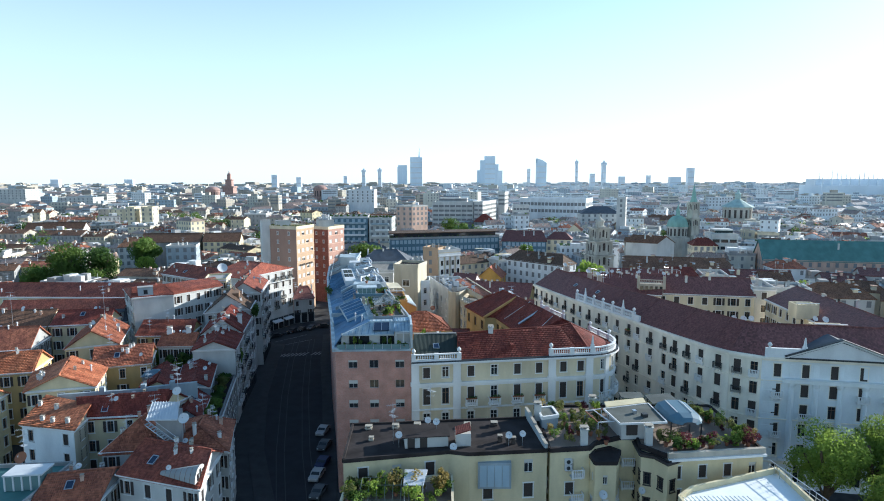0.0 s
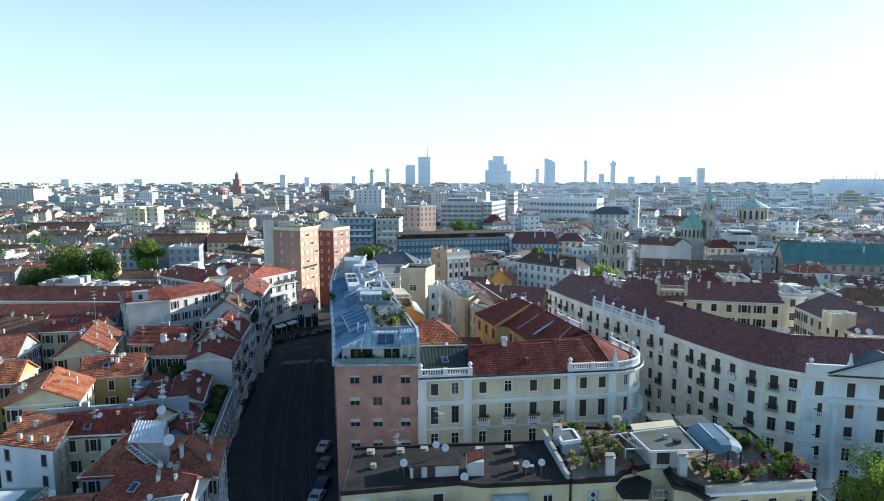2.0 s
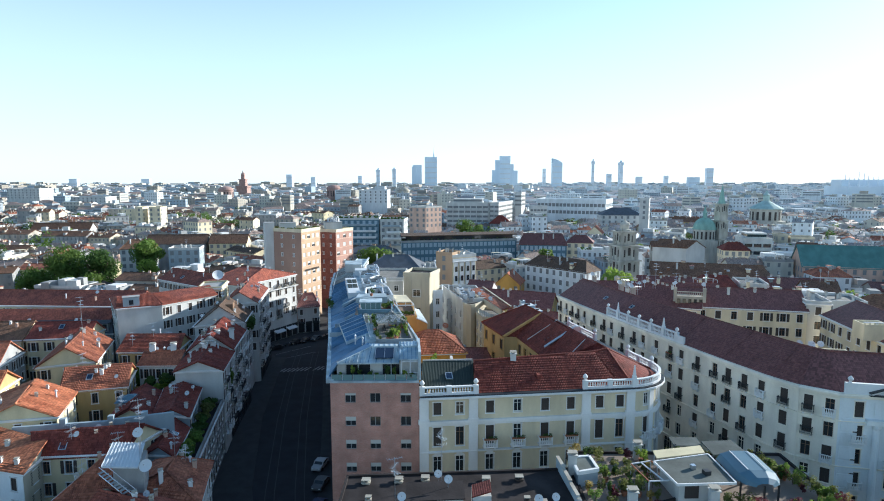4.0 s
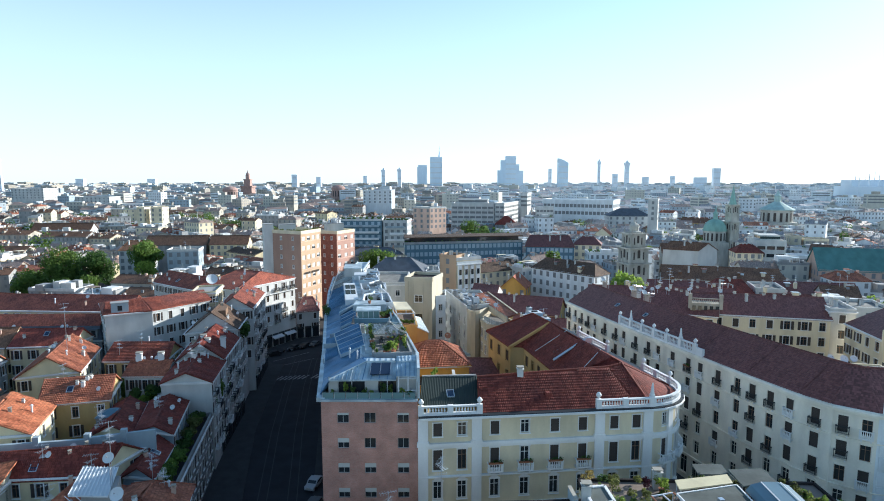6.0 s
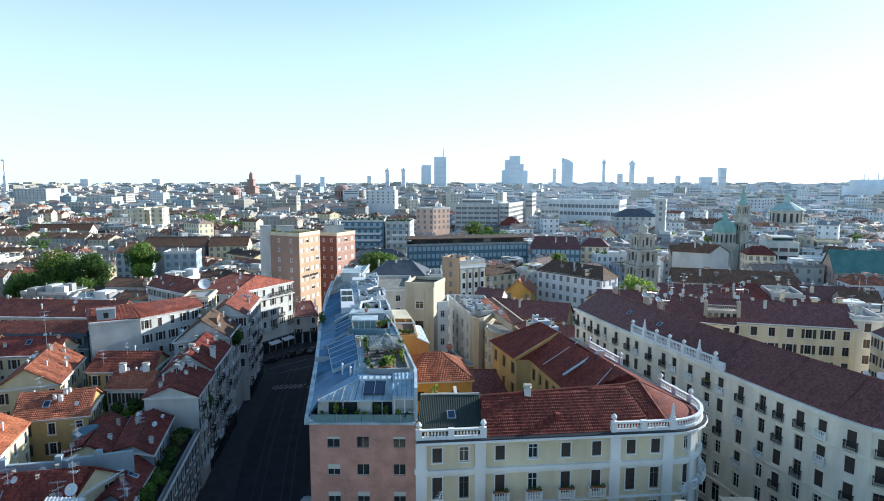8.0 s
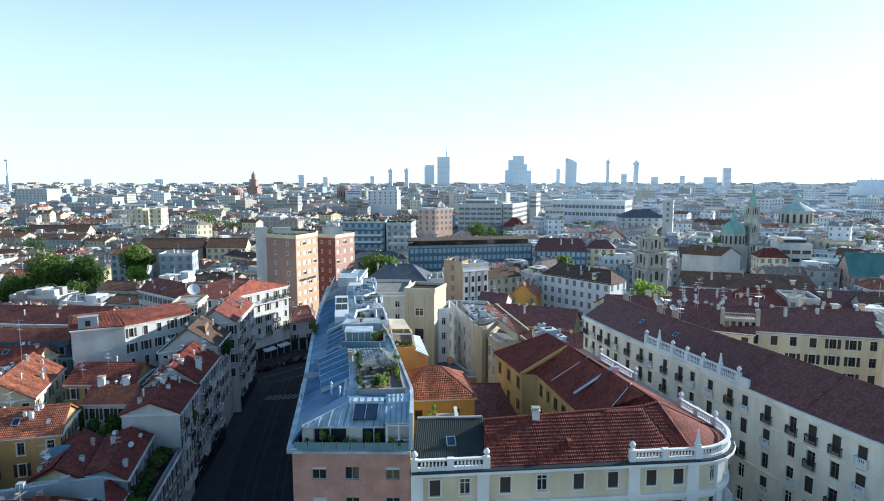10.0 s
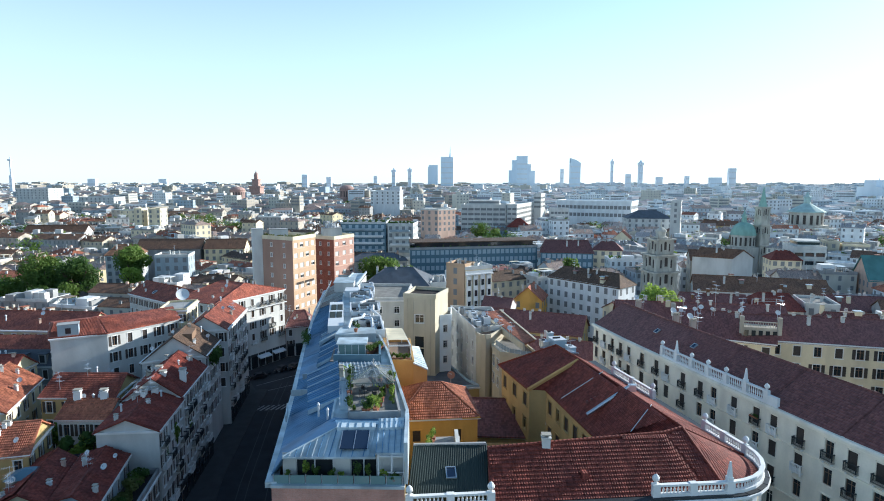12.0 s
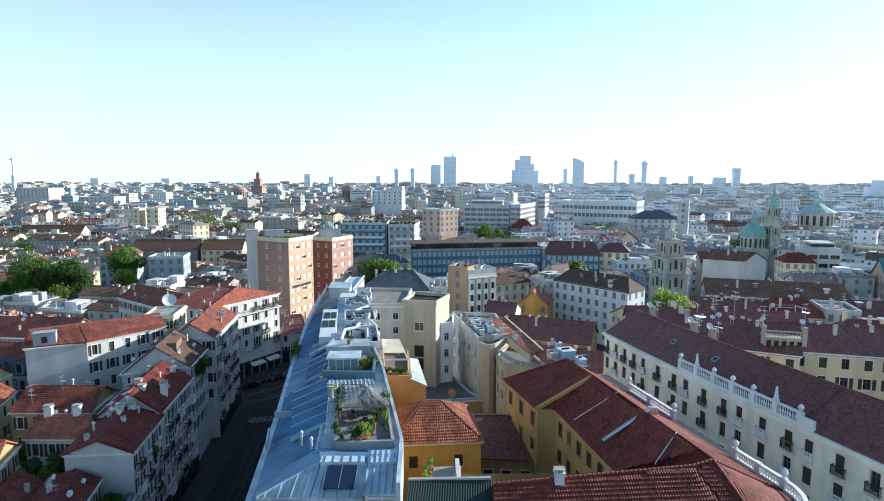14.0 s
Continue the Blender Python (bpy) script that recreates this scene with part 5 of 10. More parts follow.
    # glass terrace railing with posts
    for k in range(9):
        p = lerp((-16.8, 90.9), (-5.2, 91.3), k / 8)
        q = lerp((-16.8, 90.9), (-5.2, 91.3), min(1, (k + 0.94) / 8))
        s = Shape()
        s.box((p[0], p[1], eave), (0.06, 0.06, 1.05), CHROME)
        part("railing_post", s, root)
        if k < 8:
            g = Shape()
            g.bar((*p, eave + 0.15), (*q, eave + 0.15), 0.03, 0.8, ROOF_GLASS)
            part("railing_pane", g, root)
    for k in range(9):
        shrub(-15.6 + 1.2 * k + 0.3 * (k % 2), 91.55, eave + 0.02, 0.35 + 0.08 * (k % 3), 0.7 + 0.35 * ((k * 7) % 4), [LEAF, LEAF_LIGHT, LEAF_DARK][k % 3], 640 + k, True)
    # zinc roof: a gently rising slope along the street with standing seams, and a flat top
    mid = [(-12.2, 92.2), (-15.6, 112.6), (-19.4, 131.0), (-25.6, 159.0), (-30.0, 181.5), (-30.5, 193.0)]
    zl, zm = eave + 0.35, 26.9
    for k in range(5):
        a, b, c, e = left[k], left[k + 1], mid[k + 1], mid[k]
        if k == 0:
            a, e = (-18.2, 97.0), (-13.3, 99.0)
        s = Shape()
        mat = ZINC if k < 3 else DARK
        m = 4
        for i in range(m):
            s = Shape()
            a2, b2, e2, c2 = lerp(a, b, i / m), lerp(a, b, (i + 0.985) / m), lerp(e, c, i / m), lerp(e, c, (i + 0.985) / m)
            up = rng.choice((0.0, 0.03, 0.08, 0.14))
            s.slab([(*b2, zl + up), (*a2, zl + up), (*e2, zm + up * 0.3), (*c2, zm + up * 0.3)], 0.15 + up, mat)
            part("roof_slope", s, root, "blue-grey standing seam zinc")
        L = math.dist(a, b)
        n = int(L / 0.62)
        seam = Shape()
        for i in range(n):
            f = (i + 0.5) / n
            p, q = lerp(a, b, f), lerp(e, c, f)
            seam.bar((*p, zl), (*q, zm), 0.06, 0.1, LIGHT_ZINC if k > 2 else ZINC)
        part("standing_seams", seam, root, kind="stuff")
    s = Shape()
    mid[0], right[0] = (-13.3, 98.6), (-5.7, 98.8)
    for k in range(5):
        s.slab([(*mid[k], zm), (*right[k], zm), (*right[k + 1], zm), (*mid[k + 1], zm)], 0.25, LIGHT_ZINC)
    part("flat_roof", s, root, "light metal roof surface")
    for k in range(5):
        for line, w, h in ((right, 0.3, 0.55), (mid, 0.25, 0.18)):
            s = Shape()
            s.bar((*line[k], zm), (*line[k + 1], zm), w, h, LIGHT_ZINC)
            part("parapet", s, root)
    # front metal field with ribs over the penthouse, hipped towards the street
    F = [(-16.1, 91.4, 26.4), (-7.7, 91.9, 26.4), (-8.0, 95.4, 27.65), (-11.9, 95.1, 27.65)]
    s = Shape()
    s.slab(F, 0.14, LIGHT_ZINC)
    part("penthouse_roof", s, root, "pale standing seam metal roof")
    for k in range(17):
        r = Shape()
        f = 0.01 + 0.061 * k
        p = lerp(F[0], F[1], f)
        g = min(1.0, (p[0] - F[0][0]) / (F[3][0] - F[0][0]))
        q = lerp(F[0], F[3], g) if g < 1 else lerp(F[3], F[2], (p[0] - F[3][0]) / (F[2][0] - F[3][0]))
        if math.dist(p, q) > 0.4:
            r.bar(p, q, 0.06, 0.12, LIGHT_ZINC if k % 2 else ZINC)
            part("roof_rib", r, root)
    H = [(-18.2, 97.4, 24.5), (-17.4, 91.9, 24.4), (-16.1, 91.4, 26.38), (-11.9, 95.1, 27.63), (-13.0, 98.4, 27.3)]
    s = Shape()
    s.slab([H[1], H[2], H[3], H[4], H[0]], 0.1, ZINC)
    part("roof_skirt", s, root, "blue-grey standing seam zinc hip")
    for k in range(11):
        f = (k + 0.5) / 11
        r = Shape()
        p = lerp(H[1], H[0], f)
        q = lerp(H[2], H[3], f) if f < 0.86 else lerp(H[3], H[4], (f - 0.86) / 0.14)
        p = lerp(p, q, 0.06)
        r.bar(p, q, 0.06, 0.11, ZINC)
        part("roof_rib", r, root)
    s = Shape()
    s.bar(H[2], H[3], 0.16, 0.14, LIGHT_ZINC)
    part("hip_capping", s, root)
    s = Shape()
    s.bar((F[0][0], F[0][1], 26.24), (F[1][0], F[1][1], 26.24), 0.24, 0.18, LIGHT_ZINC)
    part("front_gutter", s, root)
    s = Shape()
    s.slab([(-13.0, 98.4, 27.3), (-11.9, 95.1, 27.6), (-5.3, 95.3, 27.6), (-5.6, 99.0, 26.9), (-13.4, 99.2, 26.9)], 0.12, ZINC)
    part("upper_roof", s, root, "blue-grey zinc behind the terrace edge")
    # two pale raised capping strips, the right one ribbed
    for quad, ribs in (([(-11.9, 94.7), (-8.2, 95.0), (-8.35, 96.0), (-12.0, 95.8)], 5), ([(-7.9, 94.8), (-5.3, 95.2), (-5.45, 97.4), (-8.25, 97.0)], 6)):
        s = Shape()
        s.prism(ccw(quad), 27.5, 27.86, LIGHT_ZINC)
        part("roof_kerb", s, root, "pale metal capping strip")
        for k in range(ribs):
            f = (k + 0.5) / ribs
            r = Shape()
            r.bar((*lerp(quad[0], quad[1], f), 27.86), (*lerp(quad[3], quad[2], f), 27.86), 0.05, 0.07, ZINC)
            part("roof_rib", r, root)
    # pale metal coping along the yard side
    s = Shape()
    s.bar((-4.9, 91.3, 24.2), (-5.5, 98.0, 24.2), 0.35, 3.9, LIGHT_ZINC)
    part("side_coping", s, root, "pale blue metal side wall")
    # plates that step down the street slope
    for quad, mat, up in (([(-16.9, 102.4, 25.95), (-13.6, 104.2, 26.95), (-17.0, 117.2, 26.95), (-20.6, 115.0, 25.75)], ZINC, 0.38), ([(-20.4, 119.0, 25.75), (-17.8, 120.6, 26.9), (-19.6, 128.6, 26.9), (-22.0, 127.4, 25.85)], ZINC, 0.3),
                          ([(-22.7, 129.0, 25.9), (-20.4, 131.6, 26.9), (-21.2, 134.8, 26.95), (-23.4, 133.2, 26.0)], LIGHT_ZINC, 0.42)):
        s = Shape()
        s.slab([(p[0], p[1], p[2] + up) for p in quad], up + 0.15, mat, LIGHT_ZINC)
        part("roof_plate", s, root, "raised zinc plate with seams")
        n = int(math.dist(quad[0], quad[3]) / 0.62)
        for k in range(1, n):
            f = k / n
            a, b = lerp(quad[0], quad[3], f), lerp(quad[1], quad[2], f)
            r = Shape()
            r.bar((a[0], a[1], a[2] + up), (b[0], b[1], b[2] + up), 0.05, 0.09, LIGHT_ZINC if k % 4 == 0 else ZINC)
            part("roof_rib", r, root)
    # low pale upstand round a sunk balcony in the slope
    for a, b in (((-21.3, 110.4), (-18.7, 110.9)), ((-18.7, 110.9), (-18.2, 108.9)), ((-21.6, 116.4), (-20.6, 117.0)), ((-20.4, 106.2), (-19.4, 102.6))):
        s = Shape()
        s.bar((*a, 24.8), (*b, 24.8), 0.16, 0.75, LIGHT_ZINC)
        part("upstand", s, root, "pale metal upstand")
    # broad pale gutter edge along the street
    s = Shape()
    for a, b in zip(left[:4], left[1:5]):
        s.bar((*a, eave + 0.1), (*b, eave + 0.1), 1.1, 0.22, LIGHT_ZINC, 0.3)
    part("street_gutter", s, root, "pale blue metal gutter edge")
    # raised ribbed roof over the winter garden
    W = [(-7.7, 91.5, 26.95), (-4.8, 91.7, 26.95), (-5.2, 96.6, 27.9), (-8.2, 96.3, 27.9)]
    s = Shape()
    s.slab(W, 0.16, LIGHT_ZINC)
    s.face([(-7.7, 91.5, 26.4), (-7.7, 91.5, 26.9), (-8.2, 96.3, 27.85), (-8.2, 96.3, 27.5)], LIGHT_ZINC)
    part("winter_garden_roof", s, root)
    for k in range(6):
        r = Shape()
        r.bar(lerp(W[0], W[1], 0.03 + 0.187 * k), lerp(W[3], W[2], 0.03 + 0.187 * k), 0.05, 0.09, ZINC)
        part("roof_rib", r, root)
    for c in ((-9.9, 93.5, 27.05),):
        pan = thing("solar_panel", "dark blue glass solar panel on the metal roof", "solar panel", at=(c[0], c[1], c[2] + 0.16))
        pan.rotation_euler = (radians(19.5), 0, 0.06)
        g = Shape()
        g.box((0, 0, 0), (2.5, 2.3, 0.1), PANEL_GLASS)
        part("glass", g, pan)
        g = Shape()
        for sx in (-1.27, 0, 1.27):
            g.box((sx, 0, -0.05), (0.06, 2.3, 0.17), CHROME)
        part("edge", g, pan)
    return root


brick_block()


# ---- things on the zinc roof ----
def roof_terraces():
    z = 26.92
    t = -0.2
    # planted terrace with net canopy
    root = thing("roof_terrace", "roof terrace with low parapet and shade net", "terrace")
    s = Shape()
    s.prism(ccw([(-11.6, 98.9), (-6.5, 99.6), (-8.8, 110.4), (-14.0, 110.6)]), z, z + 0.35, GRAVEL)
    part("deck", s, root)
    s = Shape()
    for a, b in (((-11.6, 98.9), (-6.5, 99.6)), ((-6.5, 99.6), (-8.8, 110.4)), ((-14.0, 110.6), (-11.6, 98.9))):
        s.bar((*a, z), (*b, z), 0.25, 0.75, CONCRETE)
    part("parapet", s, root)
    posts = [(-12.4, 103.6), (-7.6, 104.2), (-8.8, 110.2), (-13.6, 110.2)]
    for p in posts:
        s = Shape()
        s.beam((*p, z), (*p, z + 2.2), 0.05, DARK)
        part("post", s, root)
    cz = z + 2.05
    c = (-10.5, 107.4)
    for i, (a, b) in enumerate(zip(posts, posts[1:] + posts[:1])):
        s = Shape()
        for k in range(26):
            f = k / 26
            p, q = lerp(a, b, f), lerp(a, b, f + 0.027)
            dip = 0.35 * math.sin(math.pi * f) + 0.05 * math.sin(5.0 * k)
            pm, qm = lerp(p, c, 0.55), lerp(q, c, 0.55)
            s.face([(*p, cz - dip), (*q, cz - dip), (*qm, cz + 0.25), (*pm, cz + 0.25)], NET)
            s.face([(*pm, cz + 0.25), (*qm, cz + 0.25), (*lerp(q, c, 0.95), cz + 0.95), (*lerp(p, c, 0.95), cz + 0.95)], NET)
        part("shade_net", s, root, "pale grey slatted shade net")
        s = Shape()
        s.beam((*a, cz), (*c, cz + 0.95), 0.035, SHUTTER_GREEN)
        s.beam((*a, cz), (*b, cz), 0.035, SHUTTER_GREEN)
        part("canopy_rod", s, root)
    s = Shape()
    s.lathe((*c, cz + 0.9), [(0.32, 0), (0.26, 0.15), (0.08, 0.22), (0.06, 0.6), (0.14, 0.7), (0.02, 0.85)], GREY, 8)
    part("finial", s, root)
    rng = random.Random(2)
    for k in range(16):
        f = rng.random()
        p = lerp((-12.0, 100.0), (-13.6, 109.8), f) if k % 3 == 0 else lerp((-7.2, 100.6), (-9.0, 109.8), f) if k % 3 == 1 else lerp((-11.2, 99.5), (-7.0, 100.2), f)
        shrub(p[0], p[1], z + 0.36, rng.uniform(0.4, 0.8), rng.uniform(0.8, 1.9), rng.choice([LEAF, LEAF_LIGHT, LEAF_DARK]), k, k % 2 == 0)
    for k in range(16):
        shrub(rng.uniform(-12.6, -7.6), rng.uniform(100.2, 109.6), z + 0.36, rng.uniform(0.25, 0.5), rng.uniform(0.5, 1.3), rng.choice([LEAF, LEAF_LIGHT, LEAF_DARK]), 660 + k, k % 3 != 0)
    shrub(-14.6, 112.0, z, 1.0, 1.6, LEAF_LIGHT, 77)
    tb = thing("garden_table", "dark round garden table on the roof terrace", "table", at=(-10.2, 104.8, z + 0.35))
    g = Shape()
    g.lathe((0, 0, 0.7), [(0.02, 0), (0.75, 0), (0.75, 0.05), (0.02, 0.06)], DARK, 12)
    part("tabletop", g, tb)
    g = Shape()
    g.beam((0, 0, 0), (0, 0, 0.7), 0.06, DARK)
    g.lathe((0, 0, 0), [(0.35, 0), (0.3, 0.05), (0.06, 0.08)], DARK, 10)
    part("pedestal", g, tb)
    for k in range(5):
        an = k * 1.26
        ch = thing("garden_chair", "dark metal garden chair on the roof terrace", "chair", "garden chairs", at=(-10.2 + 1.3 * math.cos(an), 104.8 + 1.3 * math.sin(an), z + 0.35))
        ch.rotation_euler = (0, 0, an - math.pi / 2)
        g = Shape()
        g.box((0, 0, 0.42), (0.46, 0.46, 0.05), DARK)
        part("seat", g, ch)
        g = Shape()
        g.box((0, 0.22, 0.45), (0.46, 0.05, 0.5), DARK)
        part("backrest", g, ch)
        for sx in (-0.2, 0.2):
            for sy in (-0.2, 0.2):
                g = Shape()
                g.box((sx, sy, 0), (0.04, 0.04, 0.42), DARK)
                part("leg", g, ch)
    # pale ribbed metal roofs beside it
    for quad, n in (([(-14.9, 109.3), (-9.8, 111.2), (-11.4, 116.7), (-16.5, 116.0)], 11), ([(-13.1, 101.2), (-12.0, 101.4), (-13.3, 109.3), (-14.9, 109.2)], 4)):
        rr = thing("ribbed_roof", "pale ribbed metal roof over a store", "metal roof", "ribbed roofs")
        s = Shape()
        s.prism(ccw(quad), z, z + 0.4, LIGHT_ZINC)
        part("deck", s, rr)
        for k in range(n + 1):
            s = Shape()
            f = k / n
            s.bar((*lerp(quad[0], quad[1], f), z + 0.4), (*lerp(quad[3], quad[2], f), z + 0.4), 0.06, 0.1, WHITE_METAL)
            part("rib", s, rr)
    # brick-capped vents on the edge of the ribbed roof
    for x, y in ((-15.0, 110.6), (-15.3, 111.6), (-14.2, 110.0)):
        chimney(x, y, z + 0.3, 0.9, 0.45, STONE, 0.2)
    # glass conservatory with white planters
    g = thing("conservatory", "greenish glass conservatory on the roof", "conservatory")
    s = Shape()
    s.box((-15.9, 121.6, z), (3.7, 2.8, 1.7), ROOF_GLASS, 0.13)
    part("glazing", s, g)
    s = Shape()
    s.box((-15.9, 121.6, z + 1.7), (4.2, 3.3, 0.2), LIGHT_ZINC, 0.13)
    part("roof", s, g)
    for k in range(5):
        s = Shape()
        c = Vector((-15.9, 121.6)) + Vector((math.cos(0.13), math.sin(0.13))) * (k - 2) * 0.92 + Vector((math.sin(0.13), -math.cos(0.13))) * 1.42
        s.box((c.x, c.y, z), (0.08, 0.08, 1.7), WHITE_METAL, 0.13)
        part("mullion", s, g)
    s = Shape()
    s.bar((-17.6, 117.3, z), (-11.4, 117.6, z), 0.3, 1.1, OFFICE)
    s.bar((-11.4, 117.6, z), (-12.4, 124.0, z), 0.3, 1.1, OFFICE)
    single("terrace_parapet", s, "blue-grey metal parapet round the conservatory", "parapet")
    s = Shape()
    s.prism(ccw([(-19.6, 126.6), (-13.6, 127.8), (-14.4, 131.4), (-19.8, 131.2)]), z, z + 1.3, LIGHT_ZINC)
    single("curved_roof", s, "pale metal roof with a planted tub", "metal roof")
    shrub(-16.8, 128.4, z + 1.3, 0.8, 1.3, LEAF_DARK, 63, True)
    s = Shape()
    s.prism(ccw([(-19.4, 126.4), (-18.2, 117.6), (-11.6, 117.8), (-12.6, 127.4)]), z, z + 0.12, TERRACE)
    single("terrace_deck", s, "pale tiled roof terrace deck", "terrace")
    for k in range(9):
        shrub(-13.4 + 0.16 * k, 120.4 + 0.4 * k, z + 0.1, 0.5, rng.uniform(0.7, 1.3), rng.choice([LEAF, LEAF_DARK]), 40 + k, True)
    # planting trough on the street side
    for k in range(6):
        shrub(-26.0 - 0.3 * k, 133.2 + 1.1 * k, 24.3, 0.9, 1.7, LEAF_DARK, 90 + k)
    # white roof-light box with dark panels, and plant beyond
    b = thing("rooflight_box", "white roof-light housing with four dark panels", "roof light")
    s = Shape()
    s.box((-22.9, 141.5, z), (2.5, 18.6, 1.2), WHITE_METAL, 0.22)
    part("housing", s, b)
    for k in (-1.5, 4.5):
        for sx in (-0.55, 0.55):
            g = Shape()
            c = Vector((-22.9, 141.5)) + Vector((math.cos(0.2), math.sin(0.2))) * sx + Vector((-math.sin(0.2), math.cos(0.2))) * k
            g.box((c.x, c.y, z + 1.2), (0.95, 4.4, 0.08), GREEN_SHEET, 0.22)
            part("panel", g, b)
    h = thing("stair_housing", "white rendered stair housing on the roof", "roof housing")
    s = Shape()
    s.box((-27.6, 170, z), (4.2, 7.0, 2.0), WHITE, 0.15)
    s.box((-24.5, 163, z + 0.0), (3.0, 4.0, 1.4), WHITE_METAL, 0.15)
    part("body", s, h)
    s = Shape()
    s.box((-27.6, 170, z + 2.0), (4.5, 7.3, 0.15), LIGHT_ZINC, 0.15)
    part("roof", s, h)
    for cx, cy, w, l in ((-15.9, 134.9, 4.2, 9.6), (-19.0, 147.4, 5.0, 8.0), (-21.6, 158.0, 4.4, 6.0)):
        tr = thing("sunk_roof", "dark felt roof sunk behind a pale kerb", "flat roof", "sunk roofs")
        g = Shape()
        g.box((cx, cy, z), (w, l, 0.06), TAR, 0.22)
        part("surface", g, tr)
        for sx, sy, lw, ll in ((-0.5, 0, 0.25, l), (0.5, 0, 0.25, l), (0, -0.5, w, 0.25), (0, 0.5, w, 0.25)):
            g = Shape()
            o = Vector((math.cos(0.22), math.sin(0.22))) * sx * w + Vector((-math.sin(0.22), math.cos(0.22))) * sy * l
            g.box((cx + o.x, cy + o.y, z), (lw, ll, 1.15), WHITE_METAL, 0.22)
            part("kerb", g, tr)
    for k in range(22):
        m = thing("air_unit", "grey metal air handling unit on the roof", "air unit", "roof air units")
        s = Shape()
        a = rng.random()
        p = lerp((-17.5, 136), (-24.5, 172), (k + 0.5) / 22)
        q = (p[0] + rng.uniform(-1.6, 2.4), p[1])
        w, l, hh = rng.uniform(1.0, 2.6), rng.uniform(1.2, 2.8), rng.uniform(0.7, 1.6)
        s.box((q[0], q[1], z), (w, l, hh), rng.choice([CHROME, LIGHT_ZINC, CONCRETE, WHITE_METAL, DARK, GREY]), 0.2)
        s.box((q[0], q[1], z + hh), (w * 0.7, l * 0.6, 0.12), DARK, 0.2)
        part("casing", s, m)
        if k % 3 == 0:
            s = Shape()
            s.beam((q[0], q[1], z + hh), (q[0] + 1.8, q[1] - 1.0, z + hh + 0.3), 0.22, CHROME, 8)
            s.beam((q[0] + 1.8, q[1] - 1.0, z + hh + 0.3), (q[0] + 2.2, q[1] - 3.0, z + 0.3), 0.22, CHROME, 8)
            part("duct", s, m)
    # rail along the curved end
    r = thing("roof_railing", "dark metal railing along the street edge", "railing")
    for k in range(24):
        p = lerp((-29.3, 150), (-34.6, 184), k / 23)
        s = Shape()
        s.beam((*p, 24.5), (p[0] + 0.5, p[1], 26.4), 0.05, CHROME, 4)
        part("rib", s, r)
    s = Shape()
    s.beam((-28.9, 150, 26.4), (-34.1, 184, 26.4), 0.06, CHROME, 5)
    part("rail", s, r)
    for x, y in ((-15.2, 100.5), (-17.4, 119.3), (-13.9, 99.2)):
        flue(x, y, z + 0.1, 0.6, 0.1)
    # loose white ducts, fan cowls and cable trays round the sunk roofs
    for k, pts in enumerate((((-18.4, 130.4, z + 1.3), (-18.9, 135.0, z + 1.6), (-17.4, 136.4, z + 1.6), (-17.8, 140.6, z + 1.2)), ((-15.0, 141.4, z + 0.5), (-16.6, 142.4, z + 1.5), (-17.2, 146.2, z + 1.5)),
                             ((-20.4, 150.0, z + 1.2), (-18.6, 152.6, z + 1.4), (-20.8, 156.4, z + 1.3)), ((-21.0, 133.0, z + 0.5), (-22.4, 139.0, z + 0.5), (-24.4, 149.0, z + 0.5)))):
        d = thing("roof_duct", "white metal ventilation duct on the roof", "duct", "roof ducts")
        for a, b in zip(pts, pts[1:]):
            s = Shape()
            s.beam(a, b, 0.26 if k < 3 else 0.12, WHITE_METAL, 8)
            s.box((b[0], b[1], z), (0.3, 0.3, b[2] - z), WHITE_METAL)
            part("length", s, d)
    for x, y in ((-15.2, 136.2), (-14.4, 137.4), (-15.6, 138.2), (-18.2, 149.0), (-19.6, 150.0)):
        f = thing("fan_cowl", "round white fan cowl on the sunk roof", "fan cowl", "fan cowls", at=(x, y, z + 0.06))
        s = Shape()
        s.lathe((0, 0, 0), [(0.5, 0), (0.5, 0.7), (0.36, 0.8), (0.36, 0.72), (0.02, 0.70)], WHITE_METAL, 12)
        part("casing", s, f)
        s = Shape()
        s.lathe((0, 0, 0.74), [(0.34, 0), (0.1, 0.04), (0.02, 0.05)], DARK, 10)
        part("grille", s, f)


roof_terraces()


# ---- courtyard buildings ----
building("yellow_house", "ochre courtyard house under a hipped orange tiled roof", [(-8.6, 112.4), (1.7, 114.0), (-0.2, 124.2), (-10.4, 122.6)], 21.3, OCHRE,
         ("hip", 24.0, 0, TILE_MIX, 0.40), [(18.9, 1.0, 1.5, "closed"), (15.4, 1.0, 1.5, "closed"), (12, 1.0, 1.5, "closed")], 4.5, 2.6, tiled=True, seed=3, trim=OCHRE, edge=WHITE_METAL)
dish(-2.0, 121.2, 23.4, 170, 0.55, 0.7, POT)
building("low_wing", "low courtyard wing with dark red roof", [(1.4, 124.2), (9.2, 124.0), (5.2, 138.6), (0.0, 138.6)], 14.2, YELLOW,
         ("gable", 16.9, 0, TILE_DARK), [(11.5, 1.2, 1.9, "closed"), (8, 1.2, 1.9, "closed")], 2.4, 1.4, seed=6)
building("pergola_house", "ochre rendered block with a roof terrace and pergola", [(-11.6, 124.5), (-7.6, 124.3), (-9.4, 136.0), (-13.6, 136.0)], 24.7, OCHRE_DULL, ("flat", TERRACE, OCHRE_DULL, 0.6), seed=2, crown=False)


